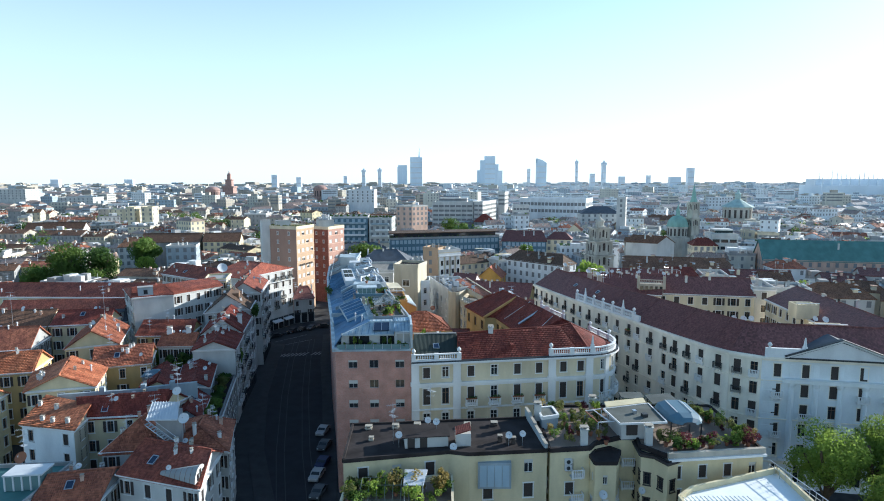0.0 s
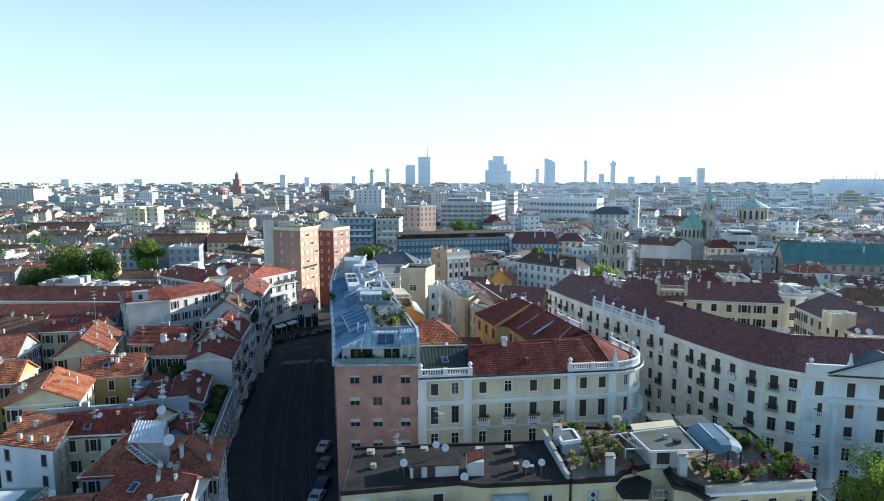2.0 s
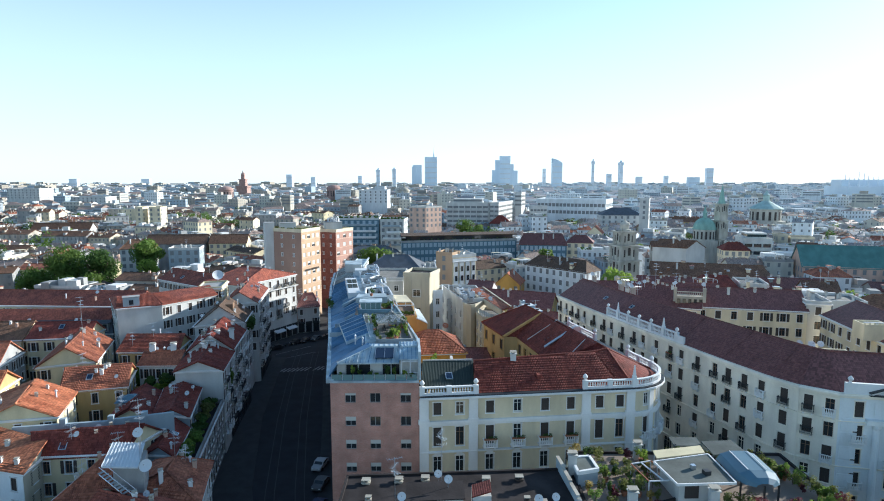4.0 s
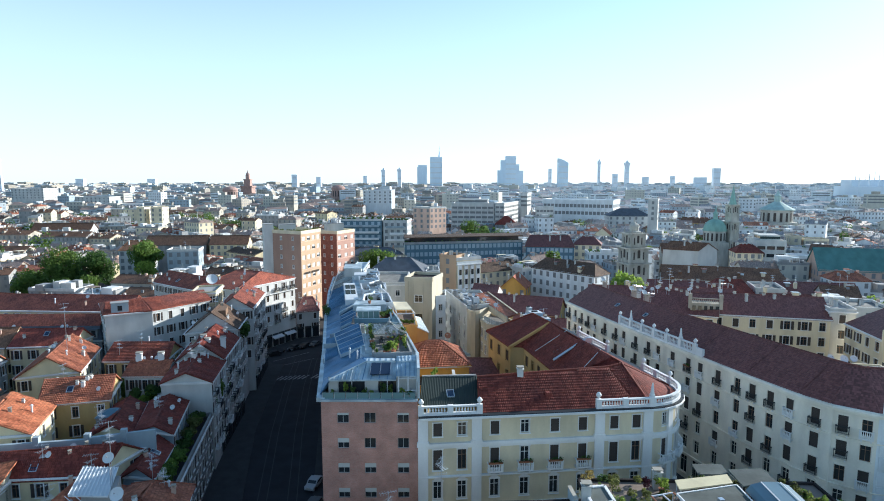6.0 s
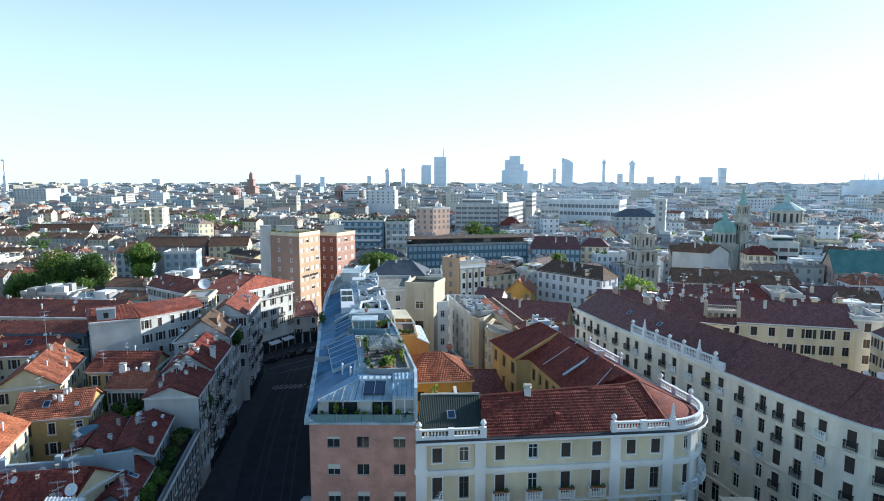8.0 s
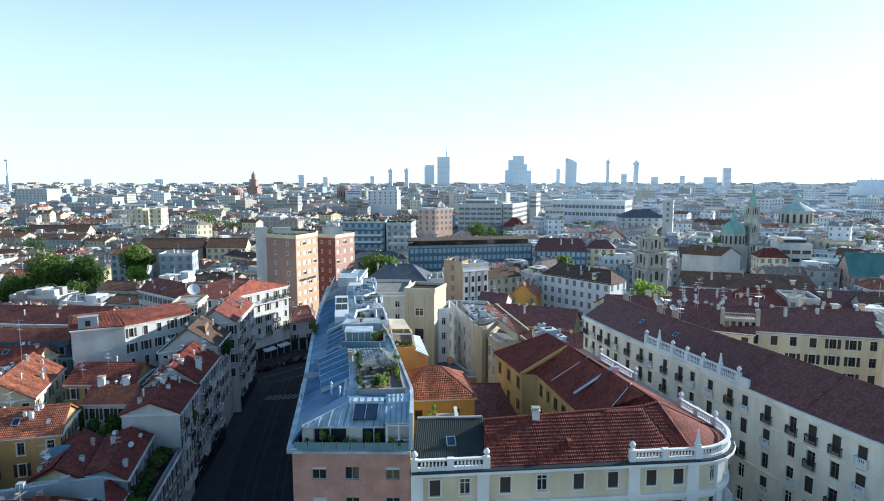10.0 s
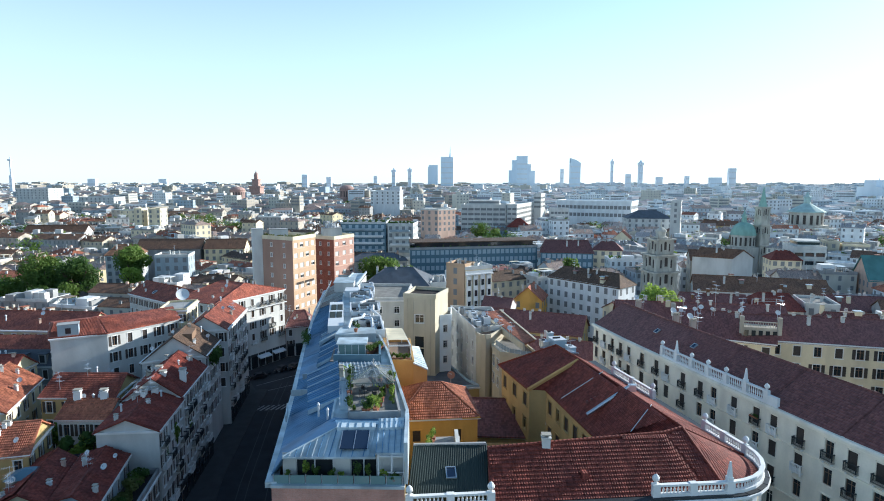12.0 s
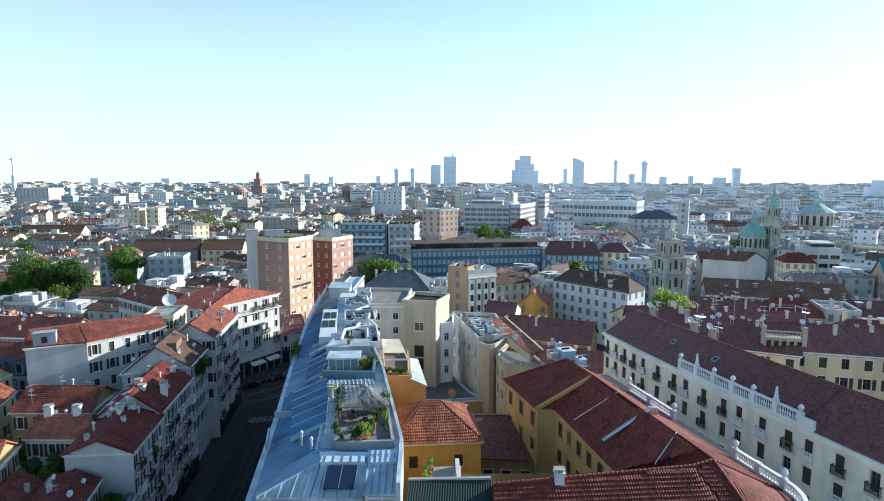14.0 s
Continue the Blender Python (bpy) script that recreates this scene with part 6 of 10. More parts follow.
def pergola():
    root = thing("pergola", "white steel pergola with pale folded cover", "pergola")
    c = [(-11.3, 125.0), (-8.1, 125.4), (-10.6, 135.0), (-13.2, 135.0)]
    for p in c:
        s = Shape()
        s.box((*p, 24.7), (0.14, 0.14, 2.5), WHITE_METAL)
        part("post", s, root)
    for a, b in zip(c, c[1:] + c[:1]):
        s = Shape()
        s.bar((*a, 27.0), (*b, 27.0), 0.14, 0.2, WHITE_METAL)
        part("beam", s, root)
    for k in range(14):
        s = Shape()
        f = 0.30 + 0.70 * k / 14
        s.bar((*lerp(c[0], c[3], f), 27.2), (*lerp(c[1], c[2], f), 27.2), 0.5, 0.05, CREAM)
        part("slat", s, root)
    # lean-to beside it: ribbed metal roof falling away from the terrace
    le = thing("lean_to", "ochre lean-to under a pale ribbed metal roof", "lean-to")
    hi, lo = [(-7.55, 123.8, 24.95), (-9.1, 132.6, 24.95)], [(-5.4, 124.4, 23.8), (-7.8, 136.0, 23.8)]
    s = Shape()
    s.slab([hi[0], lo[0], lo[1], hi[1]], 0.14, LIGHT_ZINC)
    part("roof", s, le, "pale ribbed metal roof")
    for k in range(11):
        s = Shape()
        s.bar(lerp(hi[0], hi[1], k / 10), lerp(lo[0], lo[1], k / 10), 0.05, 0.08, WHITE_METAL)
        part("rib", s, le)
    s = Shape()
    s.prism(ccw([(-7.6, 124.2), (-5.6, 124.7), (-7.9, 135.6), (-9.3, 132.6)]), 8.0, 23.6, OCHRE_DULL)
    s.face([(-7.6, 124.2, 23.6), (-5.6, 124.7, 23.6), (-7.6, 124.2, 24.8)], OCHRE_DULL)
    part("wall", s, le)
    for k in range(6):
        shrub(-11.2 + 0.55 * k, 125.2, 24.7, 0.4, 0.9, LEAF, 120 + k, True)


pergola()

building("tan_stair_tower", "plain tan rendered tower with few windows", [(-13.5, 162.4), (-6.8, 161.4), (-4.5, 169.0), (-11.8, 171.0)], 27.0, TAN, ("flat", TAR, TAN),
         [(22.3, 1.9, 1.7, "trim")], 20, 3.0, blank=(1, 2, 3), seed=2, crown=False)
def tower_details():
    d = Vector((6.7, -1.0)).normalized()
    o = Vector((d.y, -d.x))
    t = math.atan2(d.y, d.x)
    g = thing("stair_glazing", "tall dark stair glazing on the tan tower front", "stair window")
    for k in range(4):
        s = Shape()
        c = Vector((-10.15, 161.9)) + o * 0.04
        s.box((c.x, c.y, 8.4 + 2.6 * k), (1.9, 0.1, 2.3), GLASS, t)
        part("pane", s, g)
    for u in (0.9, 2.1, 4.6, 5.8):
        s = Shape()
        c = Vector((-13.5, 162.4)) + d * u + o * 0.03
        s.box((c.x, c.y, 6.0), (0.07, 0.06, 21.0), STONE, t)
        single("wall_joint", s, "thin vertical joint strip on the rendered tower", "joint strip", "tower joints")


tower_details()
building("stair_strip", "narrow bluish white block with small windows", [(-6.0, 164.0), (-3.6, 165.0), (-3.8, 172.0), (-6.4, 171.0)], 22.0, PAVILION, ("flat", GRAVEL, PAVILION),
         [(19.6, 0.9, 1.6, "trim"), (16.2, 0.9, 1.6, "trim"), (12.8, 0.9, 1.6, "trim")], 20, 0.8, seed=2, crown=False)
building("white_rear_block", "white rendered block between the yards", [(-27, 176), (-15, 178), (-15.5, 196), (-28, 196)], 23.0, WHITE, ("flat", GRAVEL, WHITE),
         [(20.6, 1.2, 1.6, "trim"), (17.3, 1.2, 1.6, "trim")], 3.4, 2, seed=3)
building("court_link", "ochre courtyard link with dark flat roof", [(-13, 153.6), (-4.5, 153.8), (2.4, 155.4), (0, 158.5), (-4, 168), (-14, 166)], 10.2, YELLOW, ("flat", SLATE, PALE_PANEL, 0.45), [(7.6, 1.3, 1.7, "closed")], 3.6, 2.0, seed=3)
building("tan_end_house", "ochre rendered house end with a rounded corner", [(1.75, 157.4), (2.1, 156.0), (2.7, 155.0), (3.6, 154.5), (4.5, 155.1), (5.3, 156.5), (7.6, 161.0), (5.6, 163.0)], 20.6, TAN, ("flat", TAR, TAN, 0.5), seed=6, crown=False)
building("terraced_house", "ochre house with stacked roof terraces behind the wing", [(4.9, 154.6), (6.2, 149.6), (8.0, 148.8), (11.8, 146.6), (13.0, 149.6), (10.8, 158.0), (7.4, 160.4)], 18.8, TAN, ("flat", GRAVEL, TAN, 0.5), [(16.4, 1.1, 2.0, "trim"), (13.0, 1.1, 2.0, "trim")], 2.6, 1.2, seed=16, crown=False)
building("white_court_house", "white courtyard house with roof plant", [(-4.2, 179.0), (1.7, 157.5), (7.6, 161.2), (5.4, 178.0)], 20.9, WHITE, ("flat", GRAVEL, WHITE),
         [(17.6, 1.0, 1.7, "trim"), (14.2, 1.0, 1.7, "trim"), (10.8, 1.0, 1.7, "trim")], 4.2, 2.2, seed=6, crown=False)


def court_roofs():
    s = Shape()
    s.slab([(3.4, 173.4, 21.4), (10.6, 147.6, 21.4), (12.6, 148.4, 21.9), (7.2, 173.0, 21.9)], 0.35, TILE_MIX)
    s.bar((12.7, 148.4, 21.9), (7.3, 173.0, 21.9), 0.3, 0.18, TAN)
    s.bar((10.5, 147.6, 20.0), (3.5, 172.0, 20.0), 0.3, 1.3, TAN)
    single("strip_roof", s, "long narrow pinkish tiled roof strip", "roof")
    rng = random.Random(12)
    for k in range(16):
        m = thing("air_unit", "pale metal air unit on the court roof", "air unit", "roof air units")
        p = lerp((-0.5, 173), (4.6, 157), rng.random())
        q = (p[0] + rng.uniform(-1.2, 1.6), p[1])
        s = Shape()
        h = rng.uniform(0.5, 1.6)
        s.box((q[0], q[1], 21.0), (rng.uniform(0.8, 2.0), rng.uniform(0.8, 2.4), h), rng.choice([WHITE_METAL, CHROME, CONCRETE]), 0.3)
        s.box((q[0], q[1], 21.0 + h), (0.7, 0.7, 0.1), DARK, 0.3)
        part("casing", s, m)
    for k in range(4):
        dish(1.0 + 2.4 * k, 172 - 6 * k, 21.4, 170, 0.5, 1.2)
        antenna(2.0 + 2.2 * k, 170 - 5.5 * k, 21.4, 2.6, k)
    s = Shape()
    for x, y, w, d, h, m in ((16.4, 146.6, 2.4, 2.6, 1.5, PALE_PANEL), (14.0, 146.4, 1.1, 2.0, 1.1, CHROME), (18.3, 143.4, 1.1, 2.0, 1.0, PALE_PANEL), (15.4, 149.2, 1.0, 1.0, 1.9, BLUE_WALL)):
        s.box((x, y, 21.2), (w, d, h), m, 0.3)
        s.box((x, y, 21.2 + h), (w + 0.12, d + 0.12, 0.08), WHITE_METAL, 0.3)
        s.box((x - 0.2, y - 0.2, 21.28 + h), (0.6 * w, 0.12, 0.3), DARK, 0.3)
    for dx in (0.0, 0.4, 0.8):
        s.beam((13.2 + dx, 145.0, 21.5), (18.6 + dx, 141.6, 21.5), 0.1, CHROME, 6)
        s.beam((13.2 + dx, 145.0, 21.4), (13.2 + dx, 145.0, 23.0 - dx), 0.1, CHROME, 6)
    single("tank_room", s, "white and blue plant housing on the roof", "plant room")
    rl = thing("roof_railing", "blue glazed railing round the roof terrace", "railing")
    for a, b, n in (((5.6, 154.6), (7.9, 148.9), 5), ((7.9, 148.9), (11.9, 146.9), 4)):
        for k in range(n):
            p, q = lerp(a, b, k / n), lerp(a, b, (k + 0.94) / n)
            s = Shape()
            s.box((*p, 18.8), (0.08, 0.08, 1.3), CHROME)
            part("post", s, rl)
            s = Shape()
            s.bar((*p, 19.1), (*q, 19.1), 0.04, 0.9, BLUE_WALL)
            part("panel", s, rl)


court_roofs()


# ---- front block: dark flat roof, roof garden, pavilion ----
def front_block():
    z = 16.8
    root = building("front_block", "pale yellow apartment block with dark flat roof", [(-12.2, 68.4), (0.8, 70.8), (3.4, 70.2), (13.4, 71.2), (13.6, 81.4), (-12.6, 79.0)], z, PALE_YELLOW, ("flat", TAR, TAR, 0.22),
                    [(14.7, 1.15, 1.8, ["closed", "quarter", "half"]), (11.5, 1.2, 1.9, "closed"), (8, 1.2, 1.9, "closed")], 4.1, 2.4, seed=4, crown=False, split=True)
    # party parapet
    s = Shape()
    for k in range(4):
        p, q = lerp((12.2, 82.0), (13.3, 71.2), k / 4), lerp((12.2, 82.0), (13.3, 71.2), (k + 1) / 4)
        s.bar((*p, z), (*q, z), 0.3, 1.3 - 0.2 * k, BLUE_WALL, 1.0)
        s.bar((*p, z + 1.3 - 0.2 * k), (*q, z + 1.3 - 0.2 * k), 0.42, 0.08, STONE)
    single("party_wall", s, "pale blue-white party wall rising above the roof", "parapet")
    sh = thing("roof_shed", "low white roof shed with two dark doors", "shed")
    s = Shape()
    s.box((-2.2, 73.4, z), (5.6, 3.2, 1.5), WHITE, 0.12)
    part("wall", s, sh)
    s = Shape()
    s.slab([(-5.2, 71.3, z + 1.5), (1.0, 72.0, z + 1.5), (0.8, 75.4, z + 1.65), (-5.3, 74.8, z + 1.65)], 0.12, TAR)
    part("roof", s, sh)
    for x in (-4.0, -2.4):
        s = Shape()
        s.box((x, 71.62 + 0.12 * (x + 4), z), (0.95, 0.12, 1.3), SHUTTER, 0.12)
        part("door", s, sh)
    s = Shape()
    s.box((2.7, 73.2, z), (1.9, 2.2, 1.7), WHITE, 0.06)
    single("stair_box", s, "white roof stair box", "stair box")
    s = Shape()
    s.slab([(1.7, 72.0, z + 1.7), (3.7, 72.1, z + 2.3), (3.7, 74.5, z + 2.3), (1.7, 74.4, z + 1.7)], 0.15, TILE_RED)
    single("stair_roof", s, "small red tiled roof over the stair box", "roof")
    for x, y in ((7.6, 73.6), (8.6, 73.0), (9.3, 73.0), (-9.4, 74.0), (-10.2, 77.6), (-3.5, 78.4), (3.5, 78.4), (7.3, 78.8), (-6.5, 78.0)):
        chimney(x, y, z, 0.1 if x < 5 or y > 76 else 0.5, 0.8 if y > 76 else 0.55, STONE if x < 5 else SHUTTER)
    dish(-5.6, 72.0, z + 0.4, 175, 0.46, 1.2)
    dish(-0.8, 74.0, z + 1.7, 175, 0.45, 0.8)
    dish(-2.0, 77.6, z, 175, 0.45, 1.2)
    dish(8.6, 72.3, z, 175, 0.45, 1.4)
    dish(10.4, 72.5, z, 175, 0.42, 1.5)
    dish(1.4, 71.3, z, 175, 0.48, 0.3)
    antenna(-6.4, 73.0, z, 5.4, 0.4)
    antenna(-1.6, 78.0, z, 6.2, 1.4)
    # planted lower terrace with arched trellis
    building("terrace_wing", "low cream wing with planted roof terrace", [(-11.8, 58.0), (1.2, 58.0), (1.2, 70.2), (-11.8, 67.8)], 13.4, CREAM, ("flat", TERRACE, CREAM), seed=3, crown=False)
    tr = thing("trellis_arch", "arched metal trellis grown with plants", "trellis")
    for k in range(8):
        s = Shape()
        x = -9.6 + 0.95 * k
        pts = [(x, 66.0 + 2.3 * math.cos(a), 13.4 + 2.1 * math.sin(a)) for a in [math.pi * i / 8 for i in range(9)]]
        for a, b in zip(pts, pts[1:]):
            s.beam(a, b, 0.05, SHUTTER_GREEN, 4)
        part("hoop", s, tr)
    s = Shape()
    for i in (1, 3, 5, 7):
        a = math.pi * i / 8
        s.beam((-9.6, 66.0 + 2.3 * math.cos(a), 13.4 + 2.1 * math.sin(a)), (-2.9, 66.0 + 2.3 * math.cos(a), 13.4 + 2.1 * math.sin(a)), 0.04, SHUTTER_GREEN, 4)
    part("purlin", s, tr)
    rng = random.Random(31)
    for k in range(40):
        x, y = rng.uniform(-11.2, 0.6), rng.choice([rng.uniform(66.0, 67.6), rng.uniform(61, 67.6)])
        shrub(x, y, 13.4, rng.uniform(0.7, 1.4), rng.uniform(1.2, 3.0), rng.choice([LEAF, LEAF_LIGHT, LEAF_OLIVE, LEAF_DRY]), 200 + k, k % 4 == 0, 300, 0.15)
    s = Shape()
    s.slab([(-4.6, 65.0, 15.4), (-2.2, 65.0, 15.4), (-1.8, 67.8, 15.9), (-4.6, 67.8, 15.9)], 0.1, WHITE_METAL)
    for x, y in ((-4.5, 65.1), (-2.3, 65.1), (-4.5, 67.7), (-2.0, 67.7)):
        s.box((x, y, 13.4), (0.1, 0.1, 2.3), WHITE_METAL)
    single("awning", s, "white metal awning over the roof terrace", "awning")
    # glazed blue-grey bay on the front wall
    s = Shape()
    s.box((6.6, 70.6, 12.2), (4.2, 1.4, 3.4), BLUE_WALL)
    for k in range(4):
        s.box((5.17 + 0.95 * k, 69.86, 12.5), (0.85, 0.06, 2.8), PALE_PANEL)
    single("bay_window", s, "pale blue metal bay window on the wall", "bay window")


front_block()


def garden_block():
    z = 16.4
    building("garden_block", "yellow apartment block with a planted roof garden", [(13.9, 71.9), (19.2, 72.5), (20.2, 73.9), (24.0, 75.6), (26.3, 75.6), (25.9, 73.1), (28.4, 70.2), (41.3, 71.6), (41.0, 86.5), (14.2, 86.5)], z, PALE_YELLOW, ("flat", TERRACE, TAR, 0.3),
             [(14.1, 1.0, 1.7, ["closed", "quarter"]), (11.0, 1.1, 1.7, "closed"), (7.6, 1.1, 1.7, "closed")], 2.6, 1.4, seed=7, crown=False, split=True)
    building("corner_bay", "low pale yellow corner bay with a dark flat roof", [(19.25, 72.6), (19.4, 70.5), (22.1, 70.5), (23.5, 73.6), (22.4, 74.8), (20.2, 73.8)], 15.4, PALE_YELLOW, ("flat", TAR, TAR, 0.2),
             [(13.0, 0.6, 1.3, "quarter"), (9.6, 0.6, 1.3, "trim")], 1.2, 0.8, seed=9, crown=False, split=True)
    building("rounded_bay", "yellow bay with a dark projecting cornice beside the roof garden", [(26.0, 75.4), (25.7, 71.9), (27.2, 71.3), (28.2, 69.4), (29.8, 70.2), (28.4, 74.4)], 15.9, PALE_YELLOW, ("flat", TAR, TAR, 0.25),
             [(12.6, 0.7, 1.6, "trim"), (9.2, 0.7, 1.6, "trim")], 1.4, 0.5, seed=10, trim=SHUTTER, split=True)
    building("white_roof_annex", "annex with a glaring white flat roof", [(27.5, 56.0), (42.0, 56.0), (42.6, 70.6), (29.8, 66.0), (27.5, 64)], 14.0, PALE_YELLOW, ("flat", WHITE_COAT, PALE_YELLOW), seed=8, crown=False)
    s = Shape()
    for k in range(16):
        x = 29.0 + 0.5 * k
        s.bar((x, 57.0, 14.2), (x - 0.9, 64.5, 14.2), 0.06, 0.1, LIGHT_ZINC)
    single("ribbed_panel", s, "ribbed grey metal panels on the white roof", "metal panels")
    s = Shape()
    # recessed loggias and balconies with air units on the street front
    for x, y, w in ((17.4, 72.2, 1.7), (25.1, 75.5, 2.0)):
        for zz in (12.9, 9.6):
            root = thing("balcony", "pale stone balcony with turned balusters on the front", "balcony", "front balconies")
            balcony(root, x, y + 0.05, zz, 0.11 if x < 20 else 0.0, w, 0.9, True)
    for dz in (0.0, 0.85):
        s = Shape()
        s.box((16.3, 71.98, 13.6 + dz), (0.9, 0.35, 0.7), WHITE_METAL, 0.11)
        s.beam((16.32, 71.8, 13.95 + dz), (16.33, 71.75, 13.95 + dz), 0.27, DARK, 10)
        single("air_conditioner", s, "white wall air conditioner with dark fan", "air conditioner", "air conditioners")
    dish(20.4, 70.2, 10.6, 175, 0.55, 0.6)
    dish(25.8, 71.6, 10.6, 175, 0.45, 0.4)
    s = Shape()
    s.bar((28.4, 70.0, z - 0.2), (41.4, 71.5, z - 0.2), 0.5, 0.7, STONE)
    s.bar((28.4, 69.7, z - 0.5), (41.4, 71.2, z - 0.5), 0.5, 0.3, TRIM)
    single("white_parapet", s, "white parapet coping along the garden", "parapet")
    s = Shape()
    for k in range(15):
        p = lerp((41.7, 70.9), (43.4, 57), k / 14)
        s.box((*p, 14.0), (0.05, 0.05, 1.6), CHROME)
    s.bar((41.7, 70.9, 15.5), (43.4, 57, 15.5), 0.06, 0.06, CHROME)
    s.bar((41.7, 70.9, 14.9), (43.4, 57, 14.9), 0.05, 0.05, CHROME)
    single("roof_railing", s, "thin metal railing beside the white roof", "railing")
    # pavilion and its flat roofs
    p = thing("roof_pavilion", "white roof pavilion with flat felt roof", "pavilion")
    s = Shape()
    s.prism(ccw([(24.0, 74.9), (27.8, 75.1), (29.0, 80.6), (23.6, 79.6)]), z, z + 2.3, WHITE)
    part("wall", s, p)
    s = Shape()
    flat = ccw([(23.6, 74.3), (30.0, 74.8), (29.8, 81.4), (22.8, 79.4)])
    s.prism(flat, z + 2.3, z + 2.48, CONCRETE_DARK)
    for k in range(4):
        s.bar((*flat[k], z + 2.3), (*flat[(k + 1) % 4], z + 2.3), 0.14, 0.26, TRIM)
    part("roof", s, p)
    s = Shape()
    s.box((25.4, 74.94, z + 0.6), (1.5, 0.14, 1.4), SHUTTER, 0.05)
    part("window", s, p)
    s = Shape()
    s.slab([(23.6, 80.8, z + 2.2), (29.7, 82.0, z + 2.4), (29.9, 83.9, z + 2.4), (23.8, 82.8, z + 2.2)], 0.14, PALE_YELLOW)
    for q in ((23.8, 81.0), (29.5, 82.1), (29.7, 83.7), (24.0, 82.7)):
        s.box((*q, z), (0.1, 0.1, 2.2), WHITE_METAL)
    single("awning", s, "long pale yellow folded awning", "awning")
    for x, y, w in ((27.6, 76.6, 0.7), (26.6, 77.8, 0.5)):
        s = Shape()
        s.box((x, y, z + 2.5), (w, w, 0.45), DARK if w > 0.6 else CHROME, 0.2)
        single("air_unit", s, "small air unit on the pavilion roof", "air unit", "roof air units")
    # rounded metal canopy
    c = thing("canopy", "blue-grey metal canopy with faceted rounded end", "canopy")
    for pts in (((30.9, 75.6), (30.9, 80.4)), ((34.9, 75.4), (34.9, 80.4)), ((32.9, 74.5), (32.9, 80.6))):
        for q in pts:
            s = Shape()
            s.box((*q, z), (0.16, 0.16, 2.3), DARK)
            part("post", s, c)
    s = Shape()
    sec = [(-2.7, 0.0), (-2.2, 0.75), (-0.9, 1.15), (0.9, 1.15), (2.2, 0.75), (2.7, 0.0)]
    st = [(80.8, 0.9), (76.2, 0.9), (75.0, 0.68), (74.4, 0.35)]
    for (y0, k0), (y1, k1) in zip(st, st[1:]):
        for (x0, h0), (x1, h1) in zip(sec, sec[1:]):
            s.face([(32.9 + x0 * k0, y0, z + 2.2 + h0 * k0), (32.9 + x0 * k1, y1, z + 2.2 + h0 * k1), (32.9 + x1 * k1, y1, z + 2.2 + h1 * k1), (32.9 + x1 * k0, y0, z + 2.2 + h1 * k0)], OFFICE)
    part("shell", s, c)
    for x, _ in ((-1.0, 0), (1.0, 0)):
        s = Shape()
        s.bar((32.9 + x, 80.6, z + 3.26), (32.9 + x, 76.2, z + 3.26), 0.12, 0.08, WHITE_METAL)
        part("rib", s, c)
    s = Shape()
    s.slab([(30.4, 81.2, z + 2.5), (34.2, 81.6, z + 2.8), (34.0, 84.6, z + 2.8), (30.4, 84.8, z + 2.5)], 0.16, CONCRETE_DARK)
    s.slab([(26.9, 84.2, z + 2.2), (30.3, 84.2, z + 2.2), (30.3, 86.2, z + 2.4), (26.9, 86.2, z + 2.4)], 0.16, CONCRETE_DARK)
    for q in ((27.1, 84.4), (30.1, 84.4), (30.1, 86.0), (27.1, 86.0), (34.0, 81.8), (33.8, 84.4), (30.6, 81.4)):
        s.box((*q, z), (0.14, 0.14, 2.3), DARK)
    single("flat_canopy", s, "dark flat canopy roofs behind the pavilion", "canopy")
    for x, y, h in ((18.6, 73.3, 2.2), (27.1, 73.4, 2.4), (22.7, 85.1, 1.9), (13.6, 80.0, 2.9)):
        chimney(x, y, z, h, 0.9)
    pg = thing("steel_pergola", "thin white and rust-red steel pergola over the roof garden", "pergola")
    corners = [(20.2, 79.4), (21.0, 75.5), (24.3, 75.9), (22.7, 80.2)]
    for k, (a, b) in enumerate(zip(corners, corners[1:] + corners[:1])):
        s = Shape()
        s.bar((*a, z + 2.1), (*b, z + 2.1), 0.12, 0.12, WHITE_METAL if k % 2 else POT)
        part("beam", s, pg)
    s = Shape()
    s.bar((*lerp(corners[0], corners[3], 0.5), z + 2.1), (*lerp(corners[1], corners[2], 0.5), z + 2.1), 0.12, 0.12, WHITE_METAL)
    part("beam", s, pg)
    for q in corners:
        s = Shape()
        s.box((*q, z), (0.1, 0.1, 2.1), WHITE_METAL)
        part("post", s, pg)
    building("small_roof_house", "small white roof house", [(13.9, 78.1), (16.3, 78.9), (16.0, 82.0), (13.7, 81.6)], z + 1.8, BLUE_WALL, ("flat", CONCRETE_DARK, TRIM, 0.14), base=z - 0.1, seed=3, crown=False)
    rng = random.Random(17)
    spots = []
    for k in range(26):
        f = rng.random()
        spots.append(lerp((29.4, 71.6), (40.6, 73.4), f))
    for k in range(30):
        spots.append(lerp((36.2, 84.5), (41.0, 73.6), rng.random()))
    for k in range(40):
        spots.append((rng.uniform(14.4, 22.6), rng.uniform(73.4, 86.2)))
    for k in range(14):
        spots.append((rng.uniform(23.0, 36.0), rng.uniform(82.6, 86.0)))
    for k in range(8):
        spots.append((rng.uniform(28.6, 31.2), rng.uniform(71.6, 74.4)))
